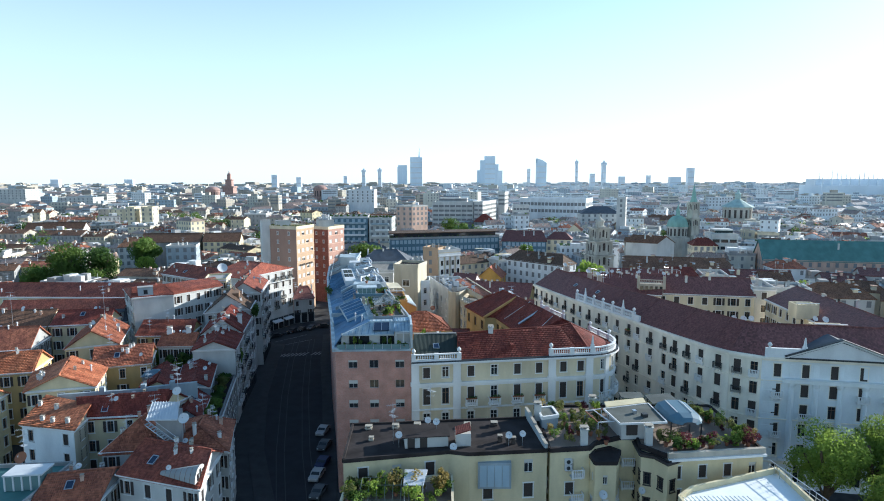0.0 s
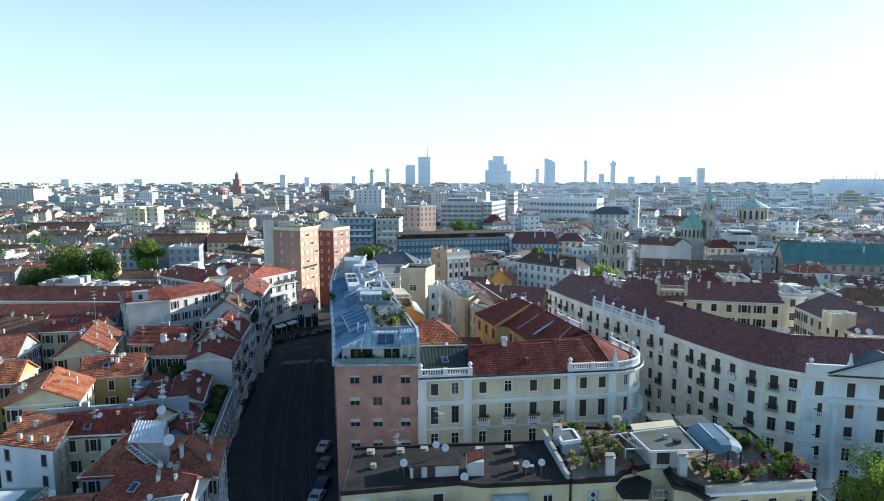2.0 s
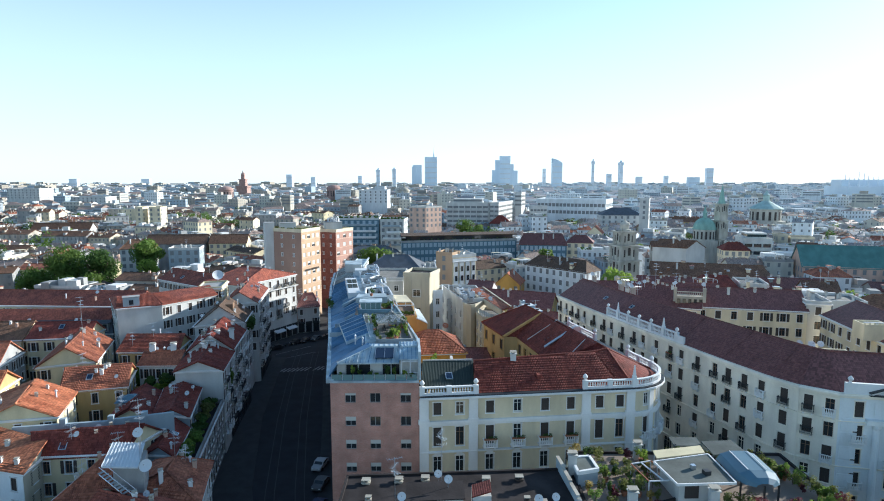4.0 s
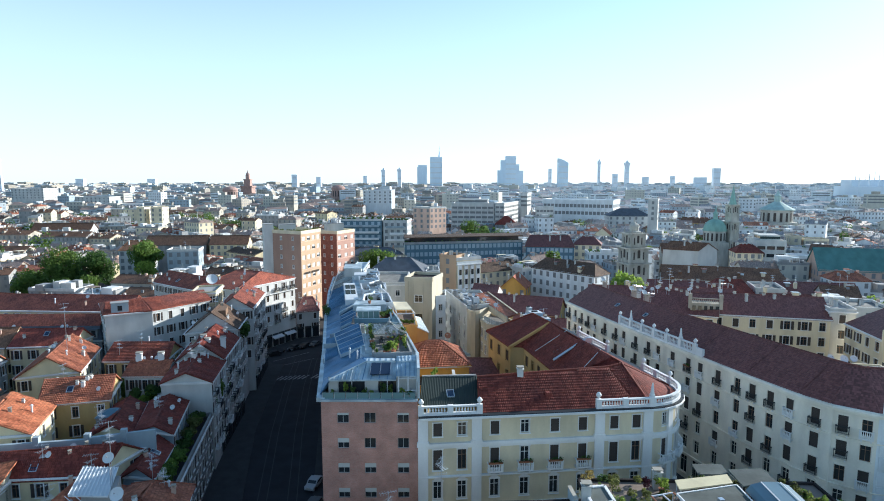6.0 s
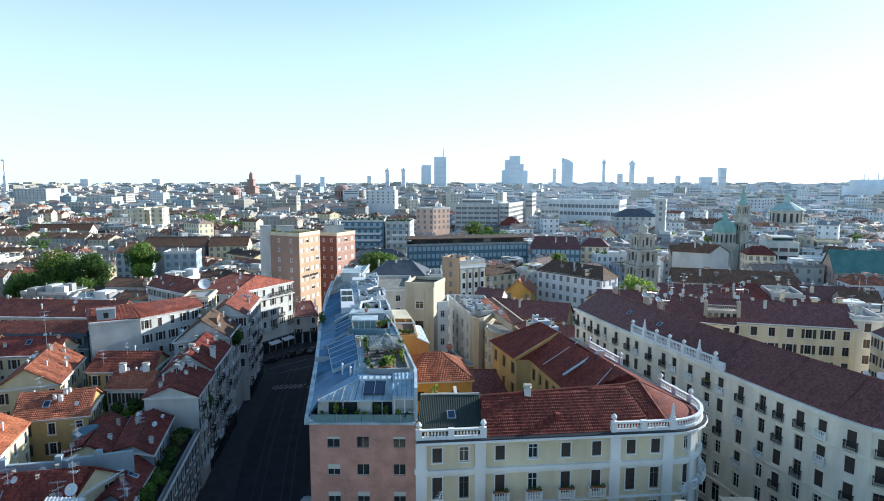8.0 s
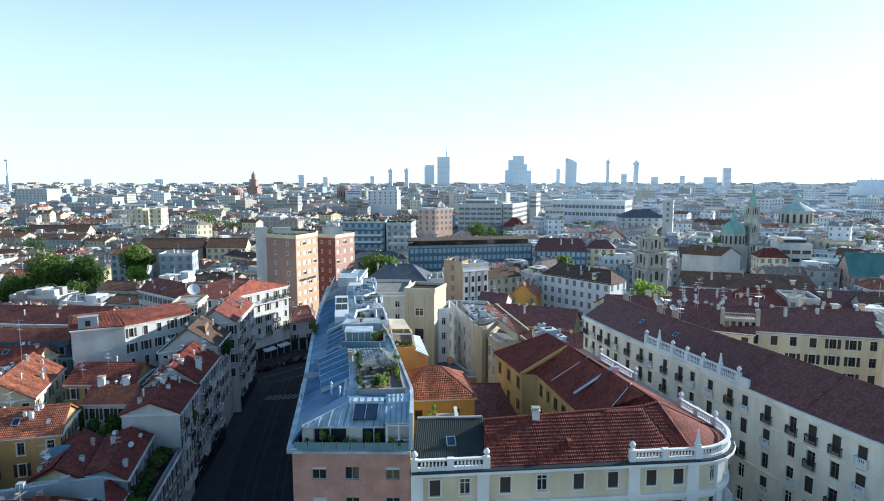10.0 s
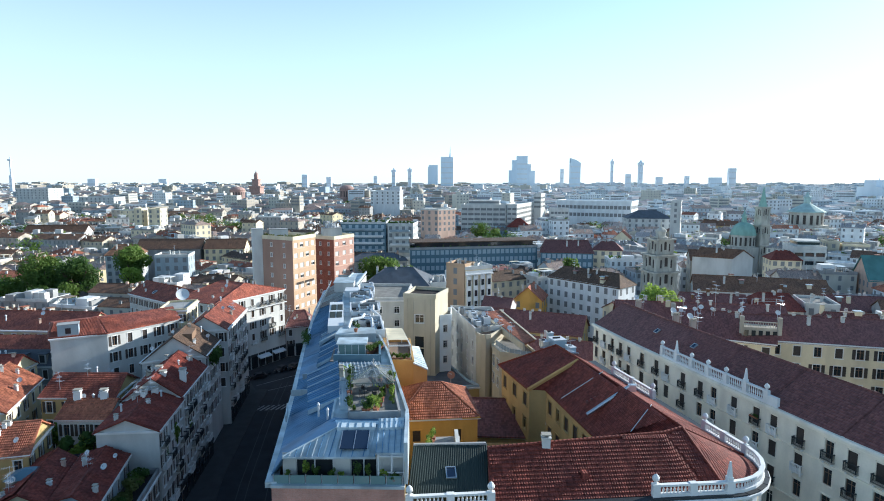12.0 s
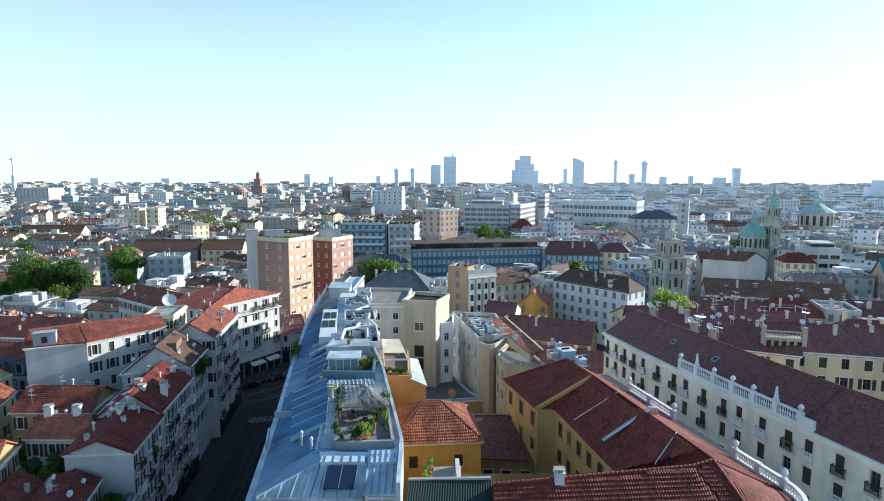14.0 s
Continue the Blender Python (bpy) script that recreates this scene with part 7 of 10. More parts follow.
    for k, (x, y) in enumerate(spots):
        x += rng.uniform(-0.5, 0.5)
        y += rng.uniform(-0.6, 0.6)
        m = rng.choice([LEAF, LEAF_LIGHT, LEAF_OLIVE, LEAF_OLIVE, LEAF_DARK, LEAF_DRY]) if k % 11 else LEAF_RED
        shrub(x, y, z, rng.uniform(0.4, 1.15), rng.uniform(0.8, 2.1), m, 300 + k, k % 3 == 0, 300, 0.11)
    shrub(40.3, 72.7, z, 1.3, 2.6, LEAF_RED, 777, False, 500, 0.14)
    shrub(31.6, 72.6, z, 1.5, 1.9, LEAF_RED, 778, False, 500, 0.14)
    shrub(33.4, 72.8, z, 1.2, 1.5, LEAF_RED, 779, False, 400, 0.14)


garden_block()
for k, (tx, ty, th, tr_) in enumerate(((52.5, 75.5, 18.4, 5.6), (59.0, 75.0, 19.0, 5.8), (65.0, 76.0, 18.6, 5.6), (55.5, 67.0, 16.5, 5.0), (48.0, 79.0, 10.0, 2.8))):
    tree(tx, ty, 0, th, tr_, LEAF_LIGHT, 15000, 0.16, 50 + k, "sunlit young street tree beside the palace", 26)


# ---- old houses left of the street ----
def rows_for(eave, w=0.95, h=1.85, storey=3.2, styles=("closed", "shut", "shut", "brown"), count=4):
    out, z = [], eave - 1.75
    while z - h / 2 > 0.8 and len(out) < count:
        out.append((z, w, h, list(styles)))
        z -= storey
    return out


HOUSES = [
    # name, label, footprint, eave, wall, roof, spacing, options
    ("row_house", "narrow street house with low red tiled roof and white end wall", [(-51.6, 117.6), (-43.2, 118.8), (-45.5, 130.2), (-54.0, 128.2)], 16.2, WHITE, ("gable", 17.9, 1, TILE_RED), 1.95, dict(tiled=True, trim=TRIM, blank=(0,))),
    ("row_house", "street house with a red tiled gable and tall white chimneys", [(-54.2, 128.3), (-45.6, 130.4), (-48.4, 145.2), (-57.2, 141.8)], 16.8, WHITE, ("gable", 20.0, 1, TILE_RED), 1.95, dict(tiled=True, trim=TRIM)),
    ("yard_house", "small white yard house under worn orange and red tiles", [(-61.5, 123.4), (-54.2, 123.8), (-54.8, 130.6), (-62.0, 130.2)], 15.4, WHITE, ("gable", 17.2, 0, TILE_MIX), 2.2, dict(tiled=True)),
    ("row_house", "narrow house with brown tiled gable roof and pale gable", [(-58.6, 141.5), (-49.0, 146.2), (-51.0, 156.8), (-61.0, 153.0)], 18.6, WHITE, ("gable", 22.6, 1, TILE_UMBER), 2.1, {}),
    ("corner_house", "tall white corner house with red tiled roof and roof windows", [(-58.0, 155.2), (-49.8, 158.2), (-53.2, 177.0), (-61.6, 173.5)], 20.6, WHITE, ("gable", 23.4, 1, TILE_OLD), 2.1, {}),
    ("white_gable_house", "white house with a blank end wall and red roof", [(-77.2, 143.8), (-69.3, 148.5), (-61.6, 160.8), (-69.0, 170.0), (-86.0, 156.0)], 21.9, WHITE, None, 2.6, dict(blank=(0,))),
    ("long_old_house", "long old house with red tiled roof", [(-132.0, 164.0), (-84.0, 163.0), (-84.0, 174.0), (-132.0, 175.0)], 18.2, PALE_YELLOW, ("gable", 21.2, 0, TILE_OLD), 2.9, {}),
    ("yellow_row_house", "yellow house under an old red tiled roof", [(-68.2, 110.6), (-58.4, 113.6), (-61.8, 122.6), (-71.8, 119.6)], 14.8, YELLOW, ("gable", 17.4, 0, TILE_MIX), 2.8, dict(tiled=True)),
    ("gable_house", "pale yellow house with tiled gable roof", [(-80.2, 121.0), (-71.0, 125.2), (-76.6, 140.2), (-86.4, 137.6)], 15.6, PALE_YELLOW, ("gable", 18.8, 1, TILE_MIX), 2.8, dict(tiled=True)),
    ("low_house", "low yellow house under a red roof among higher ones", [(-70.6, 132.0), (-58.4, 132.6), (-60.0, 142.0), (-71.2, 141.6)], 15.4, YELLOW, ("gable", 17.8, 0, TILE_OLD), 2.6, dict(tiled=True)),
    ("party_house", "low house under a broad dark red roof behind a party wall", [(-58.0, 90.2), (-46.6, 91.6), (-45.0, 99.4), (-61.0, 94.6)], 13.2, PALE_YELLOW, ("gable", 15.6, 0, TILE_RED), 2.8, dict(tiled=True)),
    ("court_house", "low house with flat-pitched red roof and many flues", [(-49.2, 105.4), (-43.0, 104.4), (-46.7, 117.0), (-53.2, 116.9)], 13.2, BLUE_WALL, ("gable", 14.2, 1, TILE_RED), 2.8, dict(tiled=True, blank=(0,))),
    ("valley_house", "low house under a red roof behind the flues", [(-56.4, 104.6), (-49.5, 105.6), (-53.6, 116.8), (-59.6, 116.2)], 12.4, PALE_YELLOW, ("gable", 14.0, 1, TILE_RED), 2.8, dict(tiled=True)),
    ("low_shed_house", "small red-roofed house by the street", [(-45.4, 95.0), (-40.8, 94.6), (-43.0, 103.9), (-47.8, 104.6)], 11.4, BLUE_WALL, ("gable", 12.7, 1, TILE_RED), 2.8, dict(tiled=True)),
    ("orange_roof_house", "yellow house under a sunlit orange tiled roof", [(-71.4, 96.6), (-61.0, 99.2), (-64.9, 109.4), (-76.8, 106.6)], 15.2, PALE_YELLOW, ("gable", 17.6, 1, TILE_ORANGE), 2.9, dict(tiled=True)),
    ("pale_house", "pale yellow house under an orange tiled roof", [(-96.0, 86.0), (-75.0, 89.0), (-75.6, 98.0), (-96.6, 97.0)], 14.4, PALE_YELLOW, ("gable", 17.0, 0, TILE_ORANGE), 2.9, dict(tiled=True)),
    ("tiled_house", "old house under a worn brown tile roof by the street", [(-43.0, 73.6), (-30.8, 69.8), (-31.8, 79.8), (-39.8, 83.0)], 12.4, WHITE, ("gable", 15.0, 0, TILE_OLD), 2.8, dict(tiled=True)),
    ("tiled_house", "old house under a ribbed clay tile roof by the street", [(-41.4, 82.6), (-31.0, 80.6), (-34.0, 91.2), (-41.8, 91.2)], 12.2, WHITE, ("hip", 14.2, 1, TILE_MIX, 0.3), 2.8, dict(tiled=True)),
    ("tiled_house", "old house under a steep ribbed clay tile roof", [(-49.3, 80.6), (-41.7, 81.6), (-42.1, 91.0), (-49.8, 90.4)], 12.0, WHITE, ("hip", 15.2, 1, TILE_MIX, 0.42), 2.8, dict(tiled=True)),
    ("tiled_house", "low old house under a ribbed clay tile roof", [(-51.0, 67.6), (-43.6, 69.6), (-44.2, 78.6), (-51.4, 77.0)], 10.8, GREY, ("gable", 12.8, 0, TILE_MIX), 2.8, dict(tiled=True)),
    ("grey_house", "grey rendered house with dormers under a slate-dark roof", [(-104.0, 118.0), (-88.0, 121.0), (-90.6, 132.0), (-106.0, 130.0)], 15.4, GREY, ("gable", 19.0, 0, TILE_MIX), 2.8, {}),
    ("orange_low_house", "house under a sunlit orange roof", [(-102.0, 104.0), (-79.4, 109.4), (-81.6, 118.6), (-103.0, 113.5)], 14.4, YELLOW, ("gable", 17.2, 0, TILE_ORANGE), 2.9, dict(tiled=True)),
    ("red_roof_house", "house with old red roof among the yards", [(-93.0, 136.0), (-81.0, 138.0), (-81.6, 145.6), (-94.0, 145.0)], 16.8, PALE_YELLOW, ("gable", 19.4, 0, TILE_RED), 2.9, {}),
    ("brown_roof_house", "house with old brown roof among the yards", [(-112.0, 134.0), (-95.0, 137.0), (-96.0, 147.0), (-113.0, 145.0)], 16.4, CREAM, ("gable", 19.4, 0, TILE_BROWN), 2.9, {}),
    ("corner_palace_small", "ornate grey-white corner house at the square with balconies", [(-63.6, 183.6), (-53.0, 204.6), (-66.0, 212.0), (-76.5, 189.0)], 20.2, WHITE, ("hip", 23.4, 1, TILE_OLD, 0.2), 3.1, {}),
    ("long_red_roof", "house behind the square under a long red roof", [(-100.0, 206.5), (-76.8, 190.8), (-70.4, 199.8), (-94.0, 216.0)], 18.0, WHITE, ("gable", 21.0, 0, TILE_OLD), 2.6, {}),
    ("arcade_house", "low arcaded white house with brown hipped roof at the square", [(-53.0, 205.2), (-46.4, 208.4), (-49.0, 219.0), (-56.0, 218.0)], 8.8, WHITE, ("hip", 12.2, 0, TILE_DARK, 0.3), 2.6, {}),
]
HAND = []
for k, (nm, lab, poly, eave, wall, roof, sp, opt) in enumerate(HOUSES):
    building(nm, lab, poly, eave, wall, roof, rows_for(eave), sp, 1.3, seed=100 + k, category="house", **opt)
    HAND.append(poly[:4])


def left_details():
    # balconies on the white corner house and the ornate corner house
    rng = random.Random(3)
    for (a, b), zs, n in ((((-49.8, 158.2), (-53.2, 177.0)), (4.0, 7.3, 10.6, 13.9, 17.2), 7), (((-63.6, 183.6), (-53.0, 204.6)), (7.2, 10.5, 17.2), 7), (((-43.3, 119.0), (-48.3, 144.8)), (3.4, 6.7, 10.0, 13.2), 9)):
        d = Vector((b[0] - a[0], b[1] - a[1])).normalized()
        for i in range(n):
            for z in zs:
                if rng.random() < 0.55:
                    p = lerp(a, b, (i + 0.5) / n)
                    o = new("balcony", balcony_mesh(1.9, 0.75, rng.random() < 0.4))
                    o.matrix_basis = pose(p[0], p[1], z, 0, 0, math.degrees(math.atan2(d.y, d.x)))
                    tagged(o, "small balcony on the street front", "balcony", "street balconies")
    # ornate house: continuous top balcony, attic, awnings
    a, b = (-63.6, 183.6), (-53.0, 204.6)
    d = Vector((b[0] - a[0], b[1] - a[1])).normalized()
    o = Vector((d.y, -d.x))
    s = Shape()
    p, q = Vector(a) + o * 0.5, Vector(b) + o * 0.5
    s.bar((p.x, p.y, 16.6), (q.x, q.y, 16.6), 1.0, 0.2, TRIM)
    for k in range(60):
        c = p.lerp(q, k / 59) + o * 0.42
        s.box((c.x, c.y, 16.8), (0.04, 0.04, 0.9), DARK)
    s.bar((p.x + o.x * 0.42, p.y + o.y * 0.42, 17.7), (q.x + o.x * 0.42, q.y + o.y * 0.42, 17.7), 0.06, 0.06, DARK)
    single("long_balcony", s, "continuous iron-railed balcony under the eaves", "balcony")
    for f in (0.25, 0.62, 0.85):
        s = Shape()
        c = Vector(a).lerp(Vector(b), f)
        e = d * 2.2
        s.face([(*(c - e), 3.6), (*(c + e), 3.6), (*(c + e + o * 1.6), 2.9), (*(c - e + o * 1.6), 2.9)], WHITE_METAL)
        s.bar((*(c - e + o * 1.6), 2.7), (*(c + e + o * 1.6), 2.7), 0.05, 0.25, WHITE_METAL)
        single("shop_awning", s, "white shop awning over the arcade", "awning", "shop awnings")
    for (pa, pb), n, hh in ((((-63.6, 183.6), (-53.0, 204.6)), 9, 3.9), (((-53.0, 205.2), (-46.4, 208.4)), 3, 3.6), (((-43.6, 118.6), (-47.6, 144.6)), 9, 3.2), (((-49.8, 158.2), (-53.2, 177.0)), 7, 3.4)):
        dd = Vector((pb[0] - pa[0], pb[1] - pa[1]))
        ll = dd.length / n
        dd.normalize()
        oo = Vector((dd.y, -dd.x)) * 0.12
        tt = math.atan2(dd.y, dd.x)
        sf = thing("shop_arcade", "row of dark glazed shop windows under the house", "shop arcade", "shop arcades")
        for k in range(n):
            c = Vector(pa) + dd * ll * (k + 0.5) + oo
            g = Shape()
            g.box((c.x, c.y, 0.14), (ll * 0.8, 0.12, hh * 0.82), GLASS, tt)
            part("shop_window", g, sf)
            g = Shape()
            g.box((c.x, c.y, 0.14 + hh * 0.82), (ll * 0.84, 0.3, hh * 0.18), DARK, tt)
            part("fascia", g, sf)
    # planted roof terrace on the low street front, glazed lantern beside it
    poly = [(-40.4, 92.0), (-37.4, 92.4), (-43.4, 118.5), (-46.4, 117.2)]
    building("street_front", "low grey street front with a planted roof", poly, 10.0, AGED_SHADED, ("flat", TAR, AGED_SHADED), rows_for(10.0), 2.1, 1.2, seed=66, category="house")
    HAND.append(poly)
    for k in range(15):
        f = (k + 0.5) / 15
        c = lerp((-39.1, 93.6), (-44.7, 116.6), f)
        shrub(c[0] + rng.uniform(-0.5, 0.4), c[1], 9.96, rng.uniform(1.1, 1.8), rng.uniform(1.3, 2.5), LEAF_LIGHT if k == 3 else rng.choice([LEAF, LEAF, LEAF_DARK, LEAF_OLIVE]), 690 + k, False, 420, 0.2)
    s = Shape()
    s.box((-56.0, 110.6, 12.4), (4.2, 2.8, 1.1), AGED_SHADED, 0.25)
    s.box((-56.0, 110.6, 13.5), (4.6, 3.2, 0.9), OFFICE, 0.25, 0.2)
    single("roof_lantern", s, "blue-grey metal hipped roof lantern", "roof lantern")
    mh = building("mansard_house", "grey rendered house with a slate mansard and dormers", [(-118.0, 150.0), (-84.0, 152.5), (-84.6, 161.0), (-118.6, 159.0)], 13.8, GREY, None, rows_for(13.8), 2.9, 1.4, seed=61, category="house")
    lo = [(-118.2, 149.7), (-83.7, 152.2), (-84.3, 161.3), (-118.8, 159.3)]
    hi = [(-117.4, 151.1), (-84.9, 153.5), (-85.4, 160.0), (-117.9, 158.0)]
    for k in range(4):
        s = Shape()
        s.face([(*lo[k], 13.9), (*lo[(k + 1) % 4], 13.9), (*hi[(k + 1) % 4], 17.0), (*hi[k], 17.0)], SLATE)
        part("mansard_slope", s, mh)
    r0, r1 = (-117.6, 154.6, 19.2), (-85.2, 156.8, 19.2)
    for sl in ([(*hi[0], 17.0), (*hi[1], 17.0), r1, r0], [(*hi[2], 17.0), (*hi[3], 17.0), r0, r1]):
        s = Shape()
        s.slab(sl, 0.2, TILE_OLD)
        part("roof_slope", s, mh)
    for k in range(9):
        c = lerp(lo[0], lo[1], (k + 0.5) / 9)
        dm = Shape()
        dm.box((c[0], c[1] + 0.8, 14.3), (1.5, 1.4, 2.0), GREY, 0.07)
        dm.box((c[0], c[1] + 0.75, 16.3), (1.9, 1.8, 0.15), SLATE, 0.07)
        o = part("dormer", dm, mh)
        dm = Shape()
        dm.box((c[0], c[1] + 0.08, 14.6), (0.95, 0.06, 1.5), GLASS, 0.07)
        part("pane", dm, o)
    for k, (x, y, z, h, r) in enumerate(((-63.0, 127.0, 0, 15.5, 3.2), (-56.0, 121.5, 0, 14.5, 2.6), (-74.0, 116.0, 0, 13.5, 2.6), (-97.0, 150.0, 0, 14.0, 3.0), (-76.5, 148.0, 0, 12.0, 2.0))):
        tree(x, y, z, h, r, LEAF_LIGHT if k % 2 else LEAF, 1800, 0.3, 820 + k, "small green yard tree between old houses", 12)
    bw = building("blue_wall_house", "pale blue-walled house under a bright orange tiled slope", [(-66.2, 88.2), (-56.6, 85.9), (-57.4, 91.2), (-67.0, 95.4)], 13.0, PAVILION, None, rows_for(13.0), 3.4, 1.6, seed=64, category="house")
    s = Shape()
    sl = [(-66.6, 87.9, 13.1), (-56.2, 85.5, 13.1), (-57.0, 91.4, 15.0), (-67.2, 95.7, 15.0)]
    s.slab(sl, 0.2, TILE_ORANGE)
    clay_courses(s, sl, TILE_ORANGE)
    part("roof_slope", s, bw)
    s = Shape()
    s.face([(-56.6, 85.9, 13.0), (-57.4, 91.2, 13.0), (-57.4, 91.2, 14.8)], TAN)
    s.face([(-57.4, 91.2, 13.0), (-67.0, 95.4, 13.0), (-67.0, 95.4, 14.8), (-57.4, 91.2, 14.8)], TAN)
    s.face([(-56.54, 85.9, 0.0), (-57.34, 91.2, 0.0), (-57.34, 91.2, 13.0), (-56.54, 85.9, 13.0)], TAN)
    part("side_wall", s, bw, "tan rendered side wall")
    for x, y, z in ((-63.0, 88.4, 13.4), (-61.0, 87.8, 13.4), (-58.4, 87.4, 13.5), (-62.4, 91.0, 14.3), (-66.0, 92.4, 14.3)):
        chimney(x, y, z, 0.5, 0.5, WHITE, 0.1)
    # half-cone vault with a white end wall
    v = thing("vaulted_rooflight", "grey ribbed half-cone roof vault with white arched end", "roof vault")
    n = 7
    for k in range(n):
        s = Shape()
        x0, x1 = -36.8 + 5.6 * k / n, -36.8 + 5.6 * (k + 0.94) / n
        y0, y1 = 72.6 - 1.2 * k / n, 72.6 - 1.2 * (k + 0.94) / n
        ra, rb = 0.35 + 1.35 * k / n, 0.35 + 1.35 * (k + 0.94) / n
        for i in range(8):
            a0, a1 = math.pi * i / 8, math.pi * (i + 1) / 8
            s.face([(x0, y0 - ra * math.cos(a0), 12.9 + ra * math.sin(a0)), (x1, y1 - rb * math.cos(a0), 12.9 + rb * math.sin(a0)), (x1, y1 - rb * math.cos(a1), 12.9 + rb * math.sin(a1)), (x0, y0 - ra * math.cos(a1), 12.9 + ra * math.sin(a1))], GREY)
        part("vault_bay", s, v)
    s = Shape()
    pts = [(-31.18, 71.4 - 1.75 * math.cos(math.pi * i / 10), 12.9 + 1.75 * math.sin(math.pi * i / 10)) for i in range(11)]
    s.face(pts, WHITE)
    part("end_wall", s, v, "white end wall")
    for d in (-0.8, 0.0, 0.8):
        s = Shape()
        s.box((-31.15, 71.4 + d, 13.0), (0.08, 0.5, 0.9 if d else 1.2), GLASS)
        part("light", s, v)
    # party wall with piers
    s = Shape()
    s.bar((-64.6, 94.9, 9), (-51.6, 97.6, 9), 0.5, 6.3, BLUE_WALL)
    s.bar((-51.6, 97.6, 9), (-43.6, 100.6, 9), 0.5, 6.5, BLUE_WALL)
    for c in ((-58.0, 96.3), (-51.6, 97.6), (-47.4, 99.2)):
        s.box((*c, 9), (0.8, 0.8, 7.1), BLUE_WALL, 0.25)
    single("party_wall", s, "long pale blue-grey party wall with piers", "wall")
    s = Shape()
    s.box((-54.6, 115.6, 11.0), (9.0, 5.0, 1.6), TAR, 0.5)
    single("yard_roof", s, "dark flat yard roof between houses", "roof")
    # roof of the white house: two red slopes meeting over its bent front
    wr = thing("bent_roof", "red tiled roof over the bent white house", "roof")
    z0, z1 = 22.0, 23.6
    A1, B1, C1, D1, E1 = (-77.8, 143.6, z0), (-69.1, 148.1, z0), (-61.0, 160.8, z0), (-69.0, 170.6, z0), (-86.6, 156.4, z0)
    R0, RM, R1 = (-80.6, 149.4, z1), (-74.6, 153.8, z1), (-65.0, 165.4, z1)
    for sl in ([A1, B1, RM, R0], [B1, C1, R1, RM], [D1, E1, R0, RM], [D1, RM, R1], [C1, D1, R1], [E1, A1, R0]):
        s = Shape()
        s.slab(sl, 0.2, TILE_OLD)
        if sl[0] in (A1, B1) and len(sl) == 4:
            clay_courses(s, sl, TILE_OLD)
        part("slope", s, wr)
    s = Shape()
    s.box((-75.4, 146.4, 21.0), (3.4, 2.2, 3.2), BLUE_WALL, 0.53)
    s.box((-75.4, 146.4, 24.2), (3.6, 2.4, 0.12), CONCRETE, 0.53)
    s.box((-74.85, 145.45, 22.5), (0.9, 0.08, 1.1), GLASS, 0.53)
    single("roof_box", s, "pale blue rendered box on the end wall", "roof housing")
    # raised hatch roof on the brown gable
    s = Shape()
    s.box((-54.2, 149.4, 20.6), (3.0, 4.6, 1.7), WOOD, 0.28)
    s.slab([(-56.2, 146.6, 22.3), (-52.6, 147.6, 22.1), (-54.2, 152.6, 22.1), (-57.8, 151.6, 22.3)], 0.16, TILE_UMBER)
    single("roof_hatch", s, "raised brown roof hatch on the tiled gable", "roof hatch")
    # shed dormer with white metal top and stair
    sh = thing("roof_lookout", "white metal roof lookout with outside steps", "lookout")
    s = Shape()
    s.prism(ccw([(-41.0, 80.2), (-37.3, 80.2), (-38.9, 84.2), (-42.4, 84.2)]), 13.4, 17.2, GREY)
    part("body", s, sh)
    top = [(-42.0, 79.6, 17.3), (-37.6, 79.6, 17.3), (-39.5, 84.8, 17.9), (-43.6, 84.8, 17.9)]
    s = Shape()
    s.slab(top, 0.16, WHITE_METAL)
    part("roof", s, sh, "white ribbed metal roof")
    for k in range(11):
        s = Shape()
        s.bar(lerp(top[0], top[1], k / 10), lerp(top[3], top[2], k / 10), 0.07, 0.1, WHITE_METAL)
        part("roof_rib", s, sh)
    for k in range(12):
        s = Shape()
        s.box((-41.6 + 0.42 * k, 79.0 - 0.12 * k, 16.9 - 0.23 * k), (0.36, 0.9, 0.06), CONCRETE, -0.28)
        part("step", s, sh)
    for dy in (-0.45, 0.45):
        s = Shape()
        s.beam((-41.6, 79.0 + dy, 17.8), (-37.0, 77.7 + dy, 15.2), 0.03, CHROME)
        s.beam((-41.6, 79.0 + dy, 16.85), (-37.0, 77.7 + dy, 14.2), 0.05, CHROME)
        part("stair_rail", s, sh)
    s = Shape()
    s.box((-41.2, 78.6, 12.6), (1.3, 1.2, 2.2), CREAM, 0.1)
    s.box((-41.15, 77.97, 13.2), (0.6, 0.06, 1.1), WHITE_METAL, 0.1)
    part("dormer", s, sh, "cream dormer under the steps")
    # rooftop winter garden
    building("low_flat_house", "low house with a flat roof terrace", [(-64.0, 64.0), (-51.6, 66.0), (-52.0, 78.0), (-65.0, 77.0)], 11.4, GREY, ("flat", GREEN_COPPER, CONCRETE, 0.5), rows_for(11.4), 3.0, 1.4, seed=71, category="house")
    g = thing("roof_winter_garden", "glazed roof room with white sliding doors", "winter garden")
    s = Shape()
    s.box((-54.0, 72.4, 11.4), (4.4, 2.6, 2.0), ROOF_GLASS, 0.1)
    part("glazing", s, g)
    for k in range(5):
        s = Shape()
        s.box((-56.1 + 1.05 * k, 70.9 + 0.1 * k, 11.4), (0.2, 0.2, 2.1), WHITE_METAL)
        part("mullion", s, g)
    s = Shape()
    s.box((-54.0, 72.4, 13.4), (4.8, 3.0, 0.2), WHITE_METAL, 0.1)
    part("roof", s, g)
